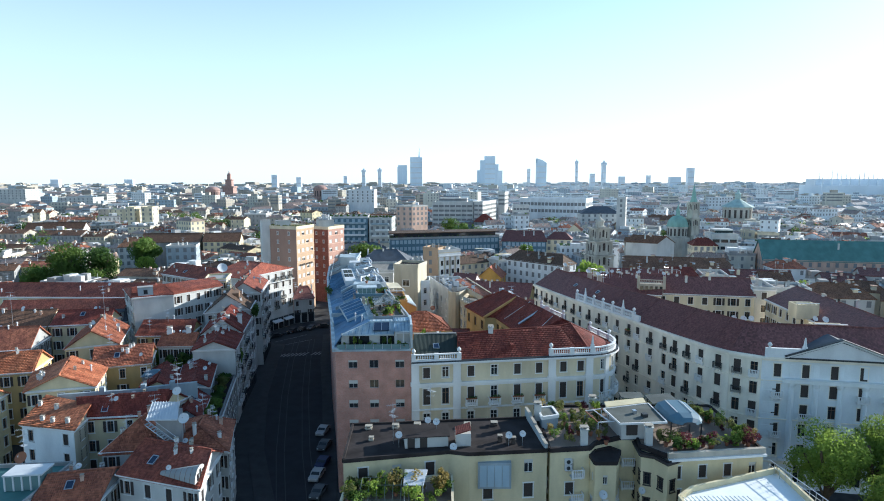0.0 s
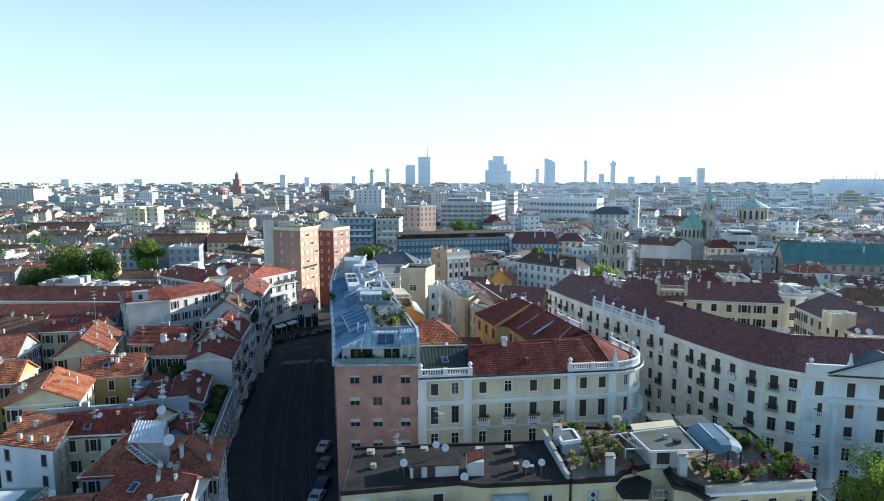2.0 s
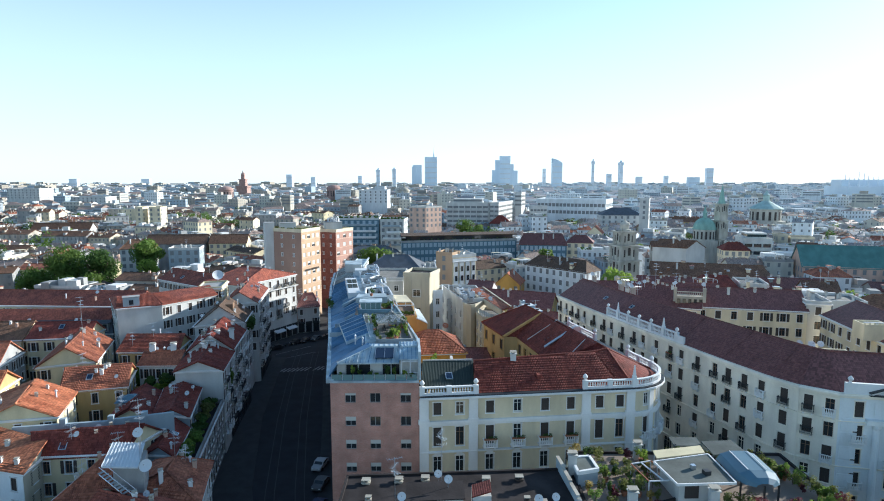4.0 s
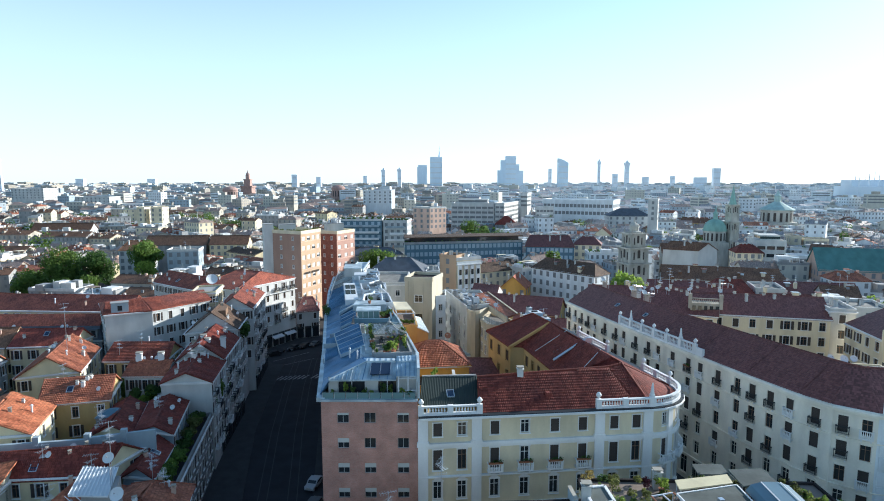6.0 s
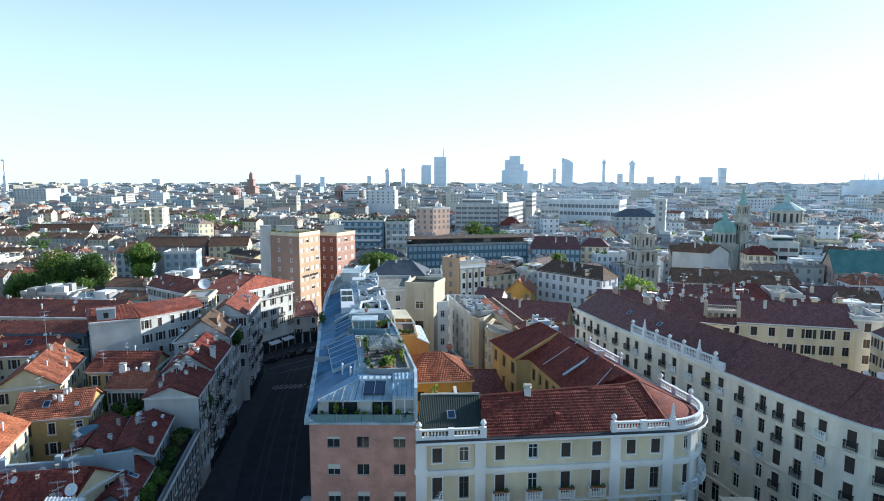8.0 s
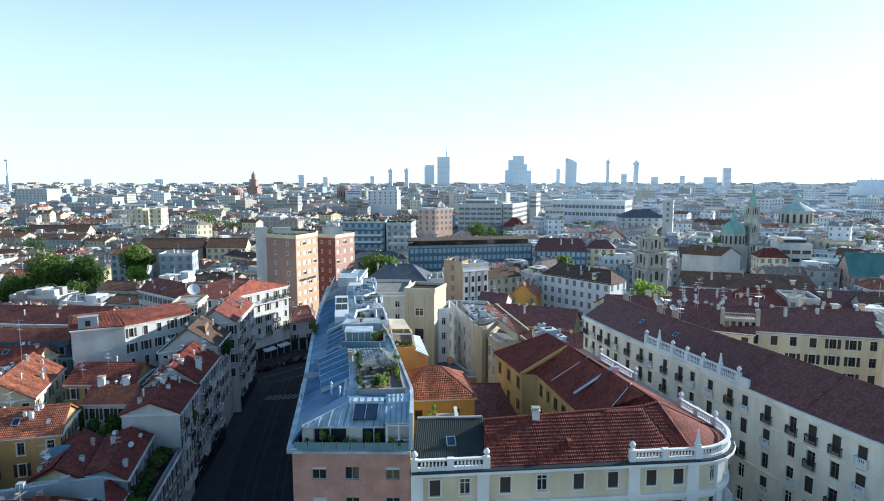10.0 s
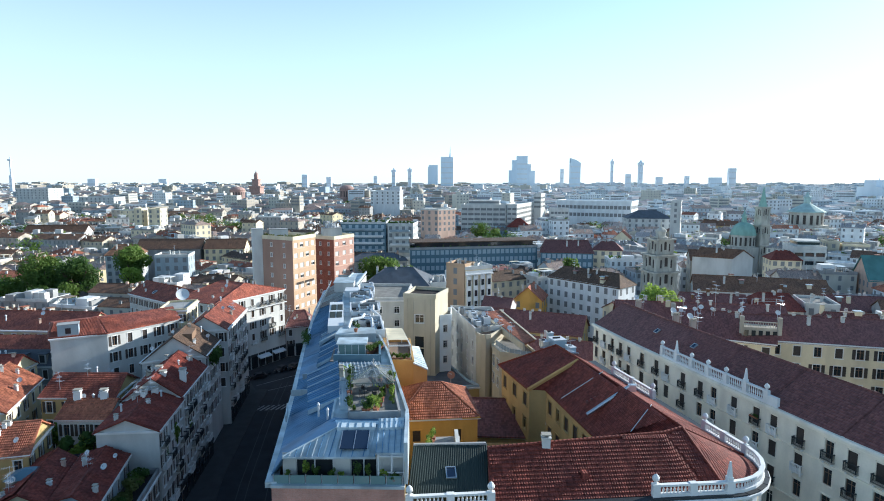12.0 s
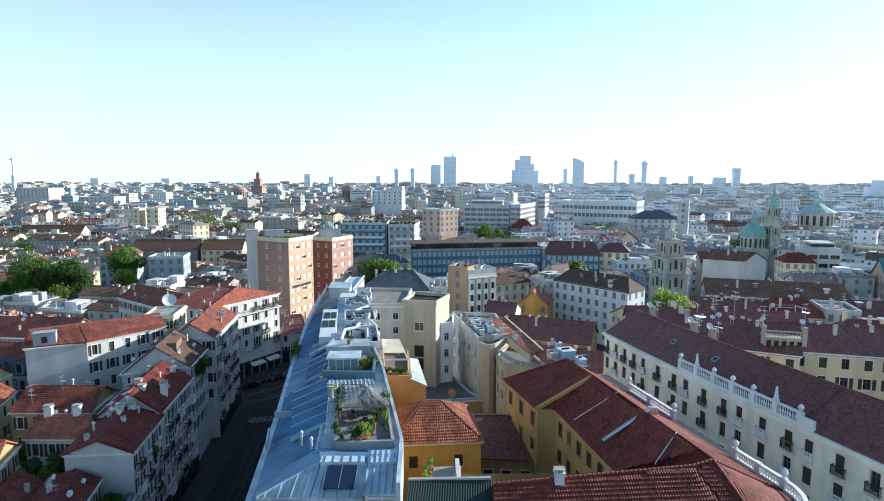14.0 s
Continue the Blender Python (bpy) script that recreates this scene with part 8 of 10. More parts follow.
    # chimneys, dishes, antennas and roof windows over the old roofs
    for hk, (nm, lab, poly, eave, wall, roof, sp, opt) in enumerate(HOUSES):
        if roof is None:
            continue
        poly = ccw(poly)
        rng = random.Random(500 + hk)
        q, E, r0, r1 = roof_frame(poly, eave, roof[1], roof[2], 0.0, 0.0)
        area = math.dist(poly[0], poly[1]) * math.dist(poly[1], poly[2])
        for i in range(int(min(11, area / 12))):
            f, g2, side = rng.uniform(0.08, 0.92), rng.uniform(0.2, 0.95), rng.choice((0, 1))
            base = lerp(E[0], E[1], f) if side == 0 else lerp(E[3], E[2], f)
            p = lerp(base, lerp(r0, r1, f), g2)
            kind = rng.random()
            if kind < 0.5:
                chimney(p[0], p[1], p[2], rng.uniform(0.4, 0.9), rng.uniform(0.35, 0.55), rng.choice([TRIM, WHITE, STONE, PINK]), rng.random())
            elif kind < 0.68:
                flue(p[0], p[1], p[2], rng.uniform(0.6, 1.2))
            elif kind < 0.82:
                dish(p[0], p[1], p[2], 175 + rng.uniform(-20, 20), rng.uniform(0.32, 0.48), rng.uniform(0.4, 1.0))
            elif kind < 0.90:
                antenna(p[0], p[1], p[2], rng.uniform(2.0, 4.0), rng.uniform(0, 3))
        ux, uy = q[1].x - q[0].x, q[1].y - q[0].y
        pitch = math.atan2(roof[1] - eave, (Vector(E[0][:2]) - Vector(E[3][:2])).length / 2)
        for i in range((hk * 7) % 3 % 2):
            f, g2 = rng.uniform(0.2, 0.8), rng.uniform(0.35, 0.7)
            p = lerp(lerp(E[0], E[1], f), lerp(r0, r1, f), g2)
            skylight(p[0], p[1], p[2] + 0.12, math.atan2(uy, ux), pitch)
    antenna(-38.0, 81.2, 17.6, 7.5, 0.6, 4)
    dish(-38.0, 80.9, 17.6, 175, 0.6, 3.4)
    dish(-36.9, 80.2, 15.6, 175, 0.75, 1.6)
    for x, y, z in ((-51.2, 134.0, 18.6), (-49.6, 132.2, 18.4), (-47.6, 134.8, 18.0), (-49.0, 128.6, 17.0), (-60.4, 126.8, 17.0), (-56.4, 127.2, 17.0), (-50.2, 127.6, 17.2)):
        chimney(x, y, z, 1.5, 0.95, TRIM, 0.3)
    antenna(-76.5, 130.0, 18.5, 9.0, 0.6, 3)
    antenna(-96.0, 128.0, 18.5, 8.0, 0.2, 3)
    antenna(-57.5, 76.6, 11.3, 6.0, 0.2, 4)
    dish(-57.6, 76.2, 11.3, 180, 0.8, 2.0, POT)
    dish(-63.0, 166.0, 23.0, 150, 1.4, 3.0)
    building("attic_block", "cream attic block with a tank room behind the corner house", [(-67.0, 162.5), (-61.6, 164.6), (-63.6, 174.0), (-69.4, 172.0)], 23.0, PALE_YELLOW, ("flat", CONCRETE, PALE_YELLOW, 0.4), rows_for(23.0, 1.1, 1.6), 2.8, 1.4, seed=55)
    # climbing plants on the street fronts and in the yards
    for k, (x, y, z, r, h) in enumerate(((-44.4, 121.5, 9.0, 1.0, 5.5), (-45.0, 126.0, 10.5, 0.9, 4.0), (-49.3, 149.5, 15.5, 1.6, 3.5), (-50.0, 152.5, 15.0, 1.5, 4.0), 
                                         (-54.8, 120.5, 12.6, 1.4, 2.4), (-52.8, 121.6, 12.6, 1.2, 2.0), (-57.0, 119.0, 12.6, 1.3, 2.2), (-46.6, 134.0, 9.0, 0.9, 3.0))):
        rg = random.Random(900 + k)
        root = thing("climbing_plant", "dense green climber on the house front", "climber", "climbers", at=(x, y, z))
        c = Shape()
        leaves(c, (0, 0, h / 2), (r, r, h / 2), 1500, 0.2, [LEAF_DARK, LEAF][k % 2], rg, 16)
        part("foliage", c, root)
        st = Shape()
        st.beam((-0.9, 0, 0), (0, 0, h * 0.6), 0.06, BARK)
        part("stem", st, root)


left_details()


# ---- orange and red towers at the square ----
def slab_tower(name, label, poly, top, wall, face, front_sides, spacing, storey):
    root = thing(name, label, "tower block")
    poly = ccw(poly)
    walls = Shape()
    rng = random.Random(6)
    n = len(poly)
    rows = []
    z = top - 2.0
    while z > 8:
        rows.append((z, 1.9, 1.5, ["blind", "blind", "blind", "half"]))
        z -= storey
    for k in range(n):
        a, b = poly[k], poly[(k + 1) % n]
        L = math.dist(a, b)
        m = face if k in front_sides else wall
        windowed_wall(walls, root, a, b, 0, top, rows if k in front_sides else [(r[0], 0.7, 1.2, "trim") for r in rows] if k not in front_sides and L > 5 and k % 2 == 0 else (),
                      spread(L, spacing, 1.7) if k in front_sides else [L * 0.3, L * 0.72], m, TRIM, True, None, rng)
    part("wall", walls, root)
    for k in front_sides:
        a, b = Vector(poly[k]), Vector(poly[(k + 1) % n])
        d = (b - a).normalized()
        for r in rows:
            s = Shape()
            o = Vector((d.y, -d.x)) * 0.04
            s.bar((*(a + o), r[0] - 1.15), (*(b + o), r[0] - 1.15), 0.1, 0.16, PINK)
            part("floor_band", s, root)
    flat_roof(root, poly, top - 0.05, GRAVEL, CREAM, 0.9)
    return root


slab_tower("orange_tower", "tall narrow orange-clad tower block with pale blinds", [(-66.8, 226.4), (-55.2, 220.8), (-51.2, 232.8), (-62, 238)], 32.8, ORANGE_CLAD, ORANGE_LIGHT, (1,), 2.35, 3.3)
slab_tower("red_tower", "tall red-brown tower block with balconies", [(-55.0, 245.6), (-47.2, 241.8), (-42.4, 252.6), (-49, 257)], 31.0, RED_CLAD, ROSE, (1,), 2.9, 3.4)
for nm, c, s_, h in (("lift_shaft", (-69.0, 228.0), (3.4, 4.0), 35.5), ("water_tank_room", (-63.0, 231.0), (5.6, 3.5), 35.2), ("roof_room", (-50.0, 250.0), (6.5, 5.0), 34.2)):
    sh = Shape()
    base = 0 if nm == "lift_shaft" else 31.5 if nm == "water_tank_room" else 30
    sh.box((*c, base), (*s_, h - base), WHITE, 0.45)
    sh.box((*c, h), (s_[0] + 0.3, s_[1] + 0.3, 0.15), CONCRETE, 0.45)
    single(nm, sh, "white rendered " + nm.replace("_", " ") + " on the tower block", "roof housing")
s = Shape()
rg = random.Random(5)
for k in range(26):
    c = lerp((-66.2, 226.8), (-55.6, 221.6), rg.random()) if k % 2 else lerp((-55.6, 221.6), (-51.8, 232.4), rg.random())
    leaves(s, (c[0] - 0.3, c[1] + 0.6, 33.6), (0.9, 0.7, 0.5), 40, 0.3, LEAF_OLIVE, rg, 4)
single("roof_hedge", s, "olive green planting along the tower roof edge", "hedge")
s = Shape()
rg = random.Random(3)
for k in range(40):
    s.beam((-52.0 + rg.random() * 4, 248 + rg.random() * 4, 34), (-52.0 + rg.random() * 4, 248 + rg.random() * 4, 35.5 + 1.5 * rg.random()), 0.05, CHROME, 4)
for k in range(14):
    s.box((-52.4 + rg.random() * 5, 248 + rg.random() * 4, 34.2), (0.3, 0.5, 1.4), WHITE_METAL)
single("antenna_cluster", s, "cluster of pale aerial panels on the roof room", "antennas")
# unread lettering on the tower becomes plain dark bars
for k in range(15):
    if k == 6:
        continue
    s = Shape()
    c = lerp((-55.1, 221.1), (-51.2, 232.8), 0.12 + 0.72 * k / 14)
    s.box((c[0] + 0.16, c[1] - 0.08, 18.2), (0.09, 0.34, 0.75), SHUTTER, -0.42)
    single("sign_bar", s, "dark bar of a wall sign", "sign", "wall sign bars")


# ---- further blocks that can be told apart ----
def ribbon_block(name, label, poly, eave, wall, storey, floors, tier=0.0, pier=4.0, glass=None):
    """An office block with recessed window bands between deep spandrels and slim piers, and a set-back top floor."""
    poly = ccw(poly)
    root = thing(name, label, "building")
    base = eave - storey * floors
    s = Shape()
    s.prism(poly, 0, base, wall)
    part("lower_wall", s, root)
    inner = [Vector(p) for p in poly]
    mid = sum(inner, Vector((0, 0))) / len(inner)
    inner = [tuple(p + (mid - p).normalized() * 0.6) for p in inner]
    for i in range(floors):
        z = base + storey * i
        s = Shape()
        s.prism(inner, z, z + storey * 0.46, glass or HAZE_PANE)
        part("window_band", s, root)
        s = Shape()
        s.prism(poly, z + storey * 0.46, z + storey, wall)
        part("spandrel", s, root)
        for a, b in zip(poly, poly[1:] + poly[:1]):
            n = max(1, int(math.dist(a, b) / pier))
            s = Shape()
            for k in range(n + 1):
                p = Vector(lerp(a, b, k / n)).lerp(mid, 0.02)
                s.box((p.x, p.y, z), (0.6, 0.6, storey * 0.46), wall, math.atan2(b[1] - a[1], b[0] - a[0]))
            part("window_grid", s, root, kind="stuff")
    flat_roof(root, poly, eave - 0.05, GRAVEL, wall, 0.8)
    if tier:
        s = Shape()
        back = [tuple(Vector(p).lerp(mid, 0.3)) for p in poly]
        s.prism(back, eave, eave + tier * 0.4, wall)
        s.prism([tuple(Vector(p).lerp(mid, 0.03)) for p in back], eave + tier * 0.4, eave + tier * 0.8, glass or HAZE_PANE)
        s.prism(back, eave + tier * 0.8, eave + tier, wall)
        part("set_back_floor", s, root)
    HAND.append(poly)
    return root


ribbon_block("white_office", "white office block with long window bands and set-back top", [(-7.4, 456), (24.0, 453), (26.0, 474), (-5, 477)], 33.6, WHITE, 3.5, 5, 3.4)
ribbon_block("white_office_wing", "sunlit white office wing with rows of windows", [(31.0, 447), (47.0, 497), (36.0, 500), (24.6, 452)], 34.0, WHITE, 3.4, 5, 0, 3.0)
ribbon_block("white_office_tower", "narrow white tower end of the office block", [(47.6, 497), (53.0, 496), (58.0, 512), (50, 514)], 40.4, WHITE, 3.4, 3, 0, 5.0)
ribbon_block("columned_hall", "broad pale stone hall with a heavy top storey", [(70.0, 530), (124.0, 505), (137.0, 533), (82.0, 558)], 34.4, HAZE_WALLS[0], 6.0, 2, 0, 3.2)
ribbon_block("white_villa", "white modern house with glazed bands and roof deck", [(138.0, 298.0), (150.5, 296.0), (153.5, 310.0), (141, 313)], 22.6, WHITE, 3.6, 3, 3.0, 3.5, GLASS)
ribbon_block("grid_house", "white house with a grid of windows", [(57.0, 470.0), (70.0, 469.0), (71.0, 481.0), (58.0, 482.0)], 30.4, WHITE, 3.4, 5, 0, 2.2)
ribbon_block("pale_terrace_block", "pale blue-white block with a long terrace", [(158.0, 306.0), (168.0, 303.0), (170.0, 312.0), (160.0, 315.0)], 14.6, PAVILION, 3.5, 2, 0, 3.0)

MID = [
    ("slate_roof_house", "broad white house under a grey slate roof", [(109.0, 457.0), (139.0, 455.0), (140.0, 473.0), (110.0, 475.0)], 25.0, WHITE, ("hip", 30.0, 0, SLATE, 0.3), 4.0),
    ("gable_house", "tan house with its gable to the square", [(82.0, 384.0), (91.0, 381.0), (95.0, 393.0), (86.0, 396.0)], 18.0, CREAM, ("gable", 22.0, 1, TILE_MIX), 4.0),
    ("gable_house", "cream house with its gable forward", [(120.0, 413.0), (131.0, 410.0), (134.0, 422.0), (123.0, 425.0)], 18.0, CREAM, ("gable", 22.0, 1, TILE_BROWN), 4.0),
    ("long_yellow_house", "long yellow house under brown tiles", [(174.0, 488.0), (196.0, 482.0), (199.0, 493.0), (177.0, 499.0)], 18.0, YELLOW, ("gable", 21.0, 0, TILE_BROWN), 2.6),
    ("church_nave", "stone church nave under a brown roof", [(90.0, 284.0), (104.0, 281.0), (107.0, 294.0), (93.0, 297.0)], 19.0, STONE, ("gable", 22.4, 0, TILE_BROWN), 5.0),
    ("cream_hip_house", "cream house under a red hipped roof", [(126.0, 292.0), (137.4, 290.0), (139.4, 301.0), (128.0, 303.0)], 18.4, CREAM, ("hip", 21.6, 0, TILE_RED, 0.3), 2.8),
    ("tan_block", "tan rendered block with flat roof", [(178.0, 342.0), (183.0, 341.0), (185.0, 351.0), (180.0, 352.0)], 20.6, TAN, ("flat", GRAVEL, TAN), 2.6),
    ("grey_brown_block", "grey-brown block with stacked terraces", [(184.0, 340.0), (195.0, 337.0), (198.0, 348.0), (187.0, 351.0)], 19.4, STONE, ("flat", TERRACE, CREAM), 2.4),
    ("pyramid_roof_house", "grey house under a dark red pyramid roof", [(24.0, 434.0), (39.0, 433.0), (40.0, 445.0), (25.0, 446.0)], 20.4, GREY, ("hip", 25.6, 0, TILE_RED, 0.42), 4.0),
    ("white_flank_house", "white house flank behind the trees", [(14.0, 505.0), (27.0, 503.0), (28.0, 515.0), (15.0, 517.0)], 25.0, WHITE, ("flat", CONCRETE, WHITE), 6.0),
    ("curved_roof_house", "cream house under dark red hipped roofs", [(57.0, 318.0), (70.0, 315.0), (73.0, 326.0), (60.0, 329.0)], 19.0, CREAM, ("hip", 22.4, 0, TILE_DARK, 0.3), 2.8),
    ("hipped_villa", "white villa under a brown hipped roof beside trees", [(-165.0, 296.0), (-151.0, 301.0), (-155.0, 313.0), (-169.0, 308.0)], 17.4, WHITE, ("hip", 21.4, 0, TILE_BROWN, 0.25), 2.8),
    ("long_brown_house", "long old house under a broad brown roof", [(-172.0, 332.0), (-140.0, 336.0), (-141.5, 349.0), (-173.5, 345.0)], 16.0, AGED_SHADED, ("gable", 20.4, 0, TILE_BROWN), 3.2),
    ("long_brown_house", "yellow old house under a broad brown roof", [(-138.0, 336.0), (-118.0, 339.0), (-120.0, 352.0), (-140.0, 349.0)], 16.0, PALE_YELLOW, ("gable", 20.2, 0, TILE_BROWN), 3.2),
    ("long_brown_house", "long white house under a brown roof beside trees", [(-290.0, 405.0), (-253.0, 411.0), (-255.0, 423.0), (-292.0, 417.0)], 17.4, WHITE, ("gable", 21.6, 0, TILE_BROWN), 4.0),
    ("flat_blue_house", "pale blue-grey house with a flat roof", [(-132.0, 278.0), (-119.0, 281.0), (-121.6, 292.0), (-134.6, 289.0)], 19.4, BLUE_WALL, ("flat", GRAVEL, WHITE), 3.0),
    ("court_palace", "cream palace wing behind the long roof", [(42.5, 158.0), (57.6, 151.7), (63.5, 164.8), (48.5, 171)], 20.8, CREAM, ("gable", 24.6, 0, TILE_DARK), 3.4),
    ("court_palace", "cream palace wing with shuttered windows", [(57.8, 154.8), (81.3, 149.7), (84.4, 162.6), (60.8, 167.8)], 20.8, CREAM, ("gable", 24.4, 0, TILE_DARK), 3.4),
    ("court_stair_house", "white stepped house with open balconies beside the wing", [(81.5, 150.6), (86.4, 149.4), (89.0, 160.0), (84.3, 161.4)], 22.6, WHITE, ("flat", CONCRETE, WHITE), 2.6),
    ("court_wing", "cream courtyard wing with dark red roof", [(78.8, 110.0), (92.4, 107.6), (97.0, 145.0), (83.0, 147.4)], 20.6, CREAM, ("gable", 24.0, 1, TILE_DARK), 3.2),
    ("court_wing", "cream courtyard wing with dark red roof", [(98.0, 112.0), (125.0, 106.0), (128.0, 120.0), (101.0, 126)], 20.4, CREAM, ("gable", 24.0, 0, TILE_DARK), 3.2),
    ("rear_palace", "long house under a dark roof behind the palace", [(37.0, 186.0), (76.0, 181.0), (78.0, 193.0), (39.0, 198.0)], 17.0, CREAM, ("gable", 20.6, 0, TILE_DARK), 3.2),
    ("rear_palace", "long house under a dark roof beyond the yards", [(80.0, 178.0), (98.0, 174.0), (100.0, 185.0), (82.0, 189.0)], 16.4, CREAM, ("hip", 20.2, 0, TILE_DARK, 0.2), 3.2),
    ("rear_house", "white house with low grey roof beyond the yards", [(99.0, 172.0), (109.0, 170.0), (111.5, 181.0), (101.5, 183.4)], 18.4, WHITE, ("flat", GRAVEL, WHITE), 2.8),
    ("rear_house", "white house under a brown hipped roof beyond the yards", [(111.0, 172.0), (127.0, 168.6), (129.0, 180.0), (113.0, 183.0)], 16.2, WHITE, ("hip", 19.6, 0, TILE_BROWN, 0.2), 2.8),
    ("yellow_court_house", "low yellow house under a dark tiled roof", [(13.0, 167.0), (26.0, 163.0), (29.0, 173.0), (16.0, 178.0)], 13.0, YELLOW, ("gable", 16.0, 0, TILE_DARK), 3.0),
    ("red_roof_row", "row under a long dark red roof with roof windows", [(2.0, 190.0), (27.0, 181.0), (31.0, 192.0), (6.0, 201.0)], 14.0, YELLOW, ("gable", 17.6, 0, TILE_DARK), 3.2),
    ("white_row", "white row of houses with grey shutters and dark roof", [(27.4, 245.0), (46.4, 224.0), (53.6, 231.6), (34.6, 252.6)], 18.0, HAZE_WALLS[0], ("hip", 21.4, 0, TILE_UMBER, 0.12), 3.0),
    ("small_yellow_house", "small bright yellow house with gable roof", [(14.6, 233.0), (23.6, 230.4), (26.6, 241.0), (17.6, 243.6)], 12.4, OCHRE, ("gable", 16.4, 1, TILE_MIX), 4.0),
    ("orange_house", "narrow orange rendered house flank", [(-7.4, 226.0), (-1.6, 223.2), (1.6, 228.6), (-4.4, 233.0)], 24.6, ORANGE_LIGHT, ("flat", TAR, ORANGE_LIGHT), 20),
    ("bow_window_house", "cream house with tall bow windows", [(-1.4, 223.3), (7.2, 228.4), (3.8, 236.0), (1.7, 228.7)], 23.6, CREAM, ("flat", LIGHT_ZINC, WHITE), 2.2),
    ("slate_house", "white house with slate hipped roof", [(-29.5, 200.0), (-11.4, 202.0), (-10.4, 216.0), (-29.0, 214.0)], 22.2, WHITE, ("hip", 26.2, 0, SLATE, 0.3), 3.0),
    ("white_stepped_house", "white stepped house with planted terrace", [(-11.0, 204.0), (-6.6, 205.4), (-7.6, 216.0), (-10.6, 216.0)], 22.0, WHITE, ("flat", CONCRETE, WHITE), 3.0),
    ("dark_roof_house", "house under a brown-red roof by the yards", [(3.0, 207.0), (11.0, 204.5), (14.5, 220.0), (6.5, 224.0)], 13.4, WHITE, ("gable", 16.6, 0, TILE_DARK), 3.0),
    ("grey_apartments", "grey apartment block with long balconies", [(-62.5, 320.0), (-40.8, 321.0), (-42.0, 338.0), (-64, 336)], 30.6, OFFICE, ("flat", GRAVEL, WHITE), 3.0),
    ("grey_apartments", "grey apartment block with stepped balconies", [(-40.0, 321.0), (-27.6, 320.0), (-27.0, 338.0), (-40.5, 338)], 30.0, WHITE, ("flat", CONCRETE, WHITE), 3.0),
    ("blue_office", "long blue-grey office block with a band of windows", [(-26.0, 292.0), (30.0, 306.0), (27.0, 320.0), (-28, 308)], 21.6, OFFICE, ("flat", TAR, CONCRETE), 2.1),
    ("blue_office", "blue-grey office block under a dark red tiled roof", [(31.0, 301.0), (53.5, 298.0), (55.5, 314.0), (33, 317)], 19.8, OFFICE, ("hip", 24.4, 0, TILE_DARK, 0.1), 2.1),
    ("white_hall", "white-walled church hall with dark roof", [(85.0, 269.0), (97.0, 262.6), (106.0, 265.4), (94.0, 275.0)], 22.6, WHITE, ("gable", 25.4, 0, TILE_BROWN), 9.0),
    ("white_blue_house", "white house with blue shutters", [(104.0, 214.0), (128.0, 210.0), (131.0, 222.0), (107, 226)], 14.0, WHITE, ("gable", 17.2, 0, TILE_DARK), 2.8),
    ("dark_roof_row", "row of old houses under dark tiled roofs", [(62.0, 212.0), (79.0, 208.4), (82.0, 222.0), (65.0, 226.0)], 14.0, CREAM, ("gable", 17.8, 0, TILE_DARK), 3.0),
    ("dark_roof_row", "old white house under a dark red hipped roof", [(80.0, 207.0), (92.0, 204.6), (95.0, 218.0), (83.0, 221.0)], 15.6, WHITE, ("hip", 19.0, 0, TILE_RED, 0.2), 2.6),
    ("dark_roof_row", "narrow white house with a grey roof deck", [(93.0, 206.0), (101.0, 204.0), (104.0, 216.0), (96.0, 218.0)], 17.0, WHITE, ("flat", GRAVEL, WHITE), 2.6),
    ("dark_roof_row", "row of old white houses under brown tiled roofs", [(74.0, 236.0), (112.0, 226.0), (115.0, 240.0), (78.0, 250.0)], 15.6, WHITE, ("gable", 19.4, 0, TILE_BROWN), 3.0),
    ("pink_block", "pinkish block with white rooftop", [(-31.0, 400.0), (-20.0, 395.0), (-9.9, 404.0), (-21, 410)], 33.4, PINK, ("flat", CONCRETE, WHITE), 3.4),
    ("green_roof_hall", "long hall under a green copper roof", [(138.0, 249.0), (196.0, 235.0), (200.0, 251.0), (142, 265)], 17.0, PINK, ("gable", 24.6, 0, GREEN_COPPER), 3.2),
    ("twin_towers", "pale pair of stair towers with planted roof", [(-239.5, 446.0), (-234.0, 446.0), (-234.0, 456.0), (-239.5, 456)], 30.6, CREAM, ("flat", GRAVEL, CREAM), 4.0),
    ("twin_towers", "pale pair of stair towers with planted roof", [(-229.0, 446.0), (-220.6, 446.0), (-220.6, 456.0), (-229, 456)], 30.6, CREAM, ("flat", GRAVEL, CREAM), 4.0),
    ("white_complex", "broad white office complex", [(-612.0, 800.0), (-567.0, 800.0), (-567.0, 830.0), (-612, 830)], 39.0, WHITE, ("flat", CONCRETE, WHITE), 5.0),
    ("white_complex", "broad white office complex with long windows", [(-505.0, 760.0), (-453.0, 762.0), (-455.0, 790.0), (-505, 790)], 29.0, WHITE, ("flat", CONCRETE, WHITE), 5.0),
    ("stone_block", "pale stone block with domed top", [(-104.0, 640.0), (-74.0, 640.0), (-74.0, 670.0), (-104, 670)], 40.0, HAZE_WALLS[0], ("flat", CONCRETE, HAZE_WALLS[0]), 5.0),
    ("stair_tower_block", "slim grey slab tower", [(119.2, 400.0), (125.0, 399.0), (129.0, 409.0), (123, 410)], 38.6, WHITE, ("flat", CONCRETE, WHITE), 3.5),
]
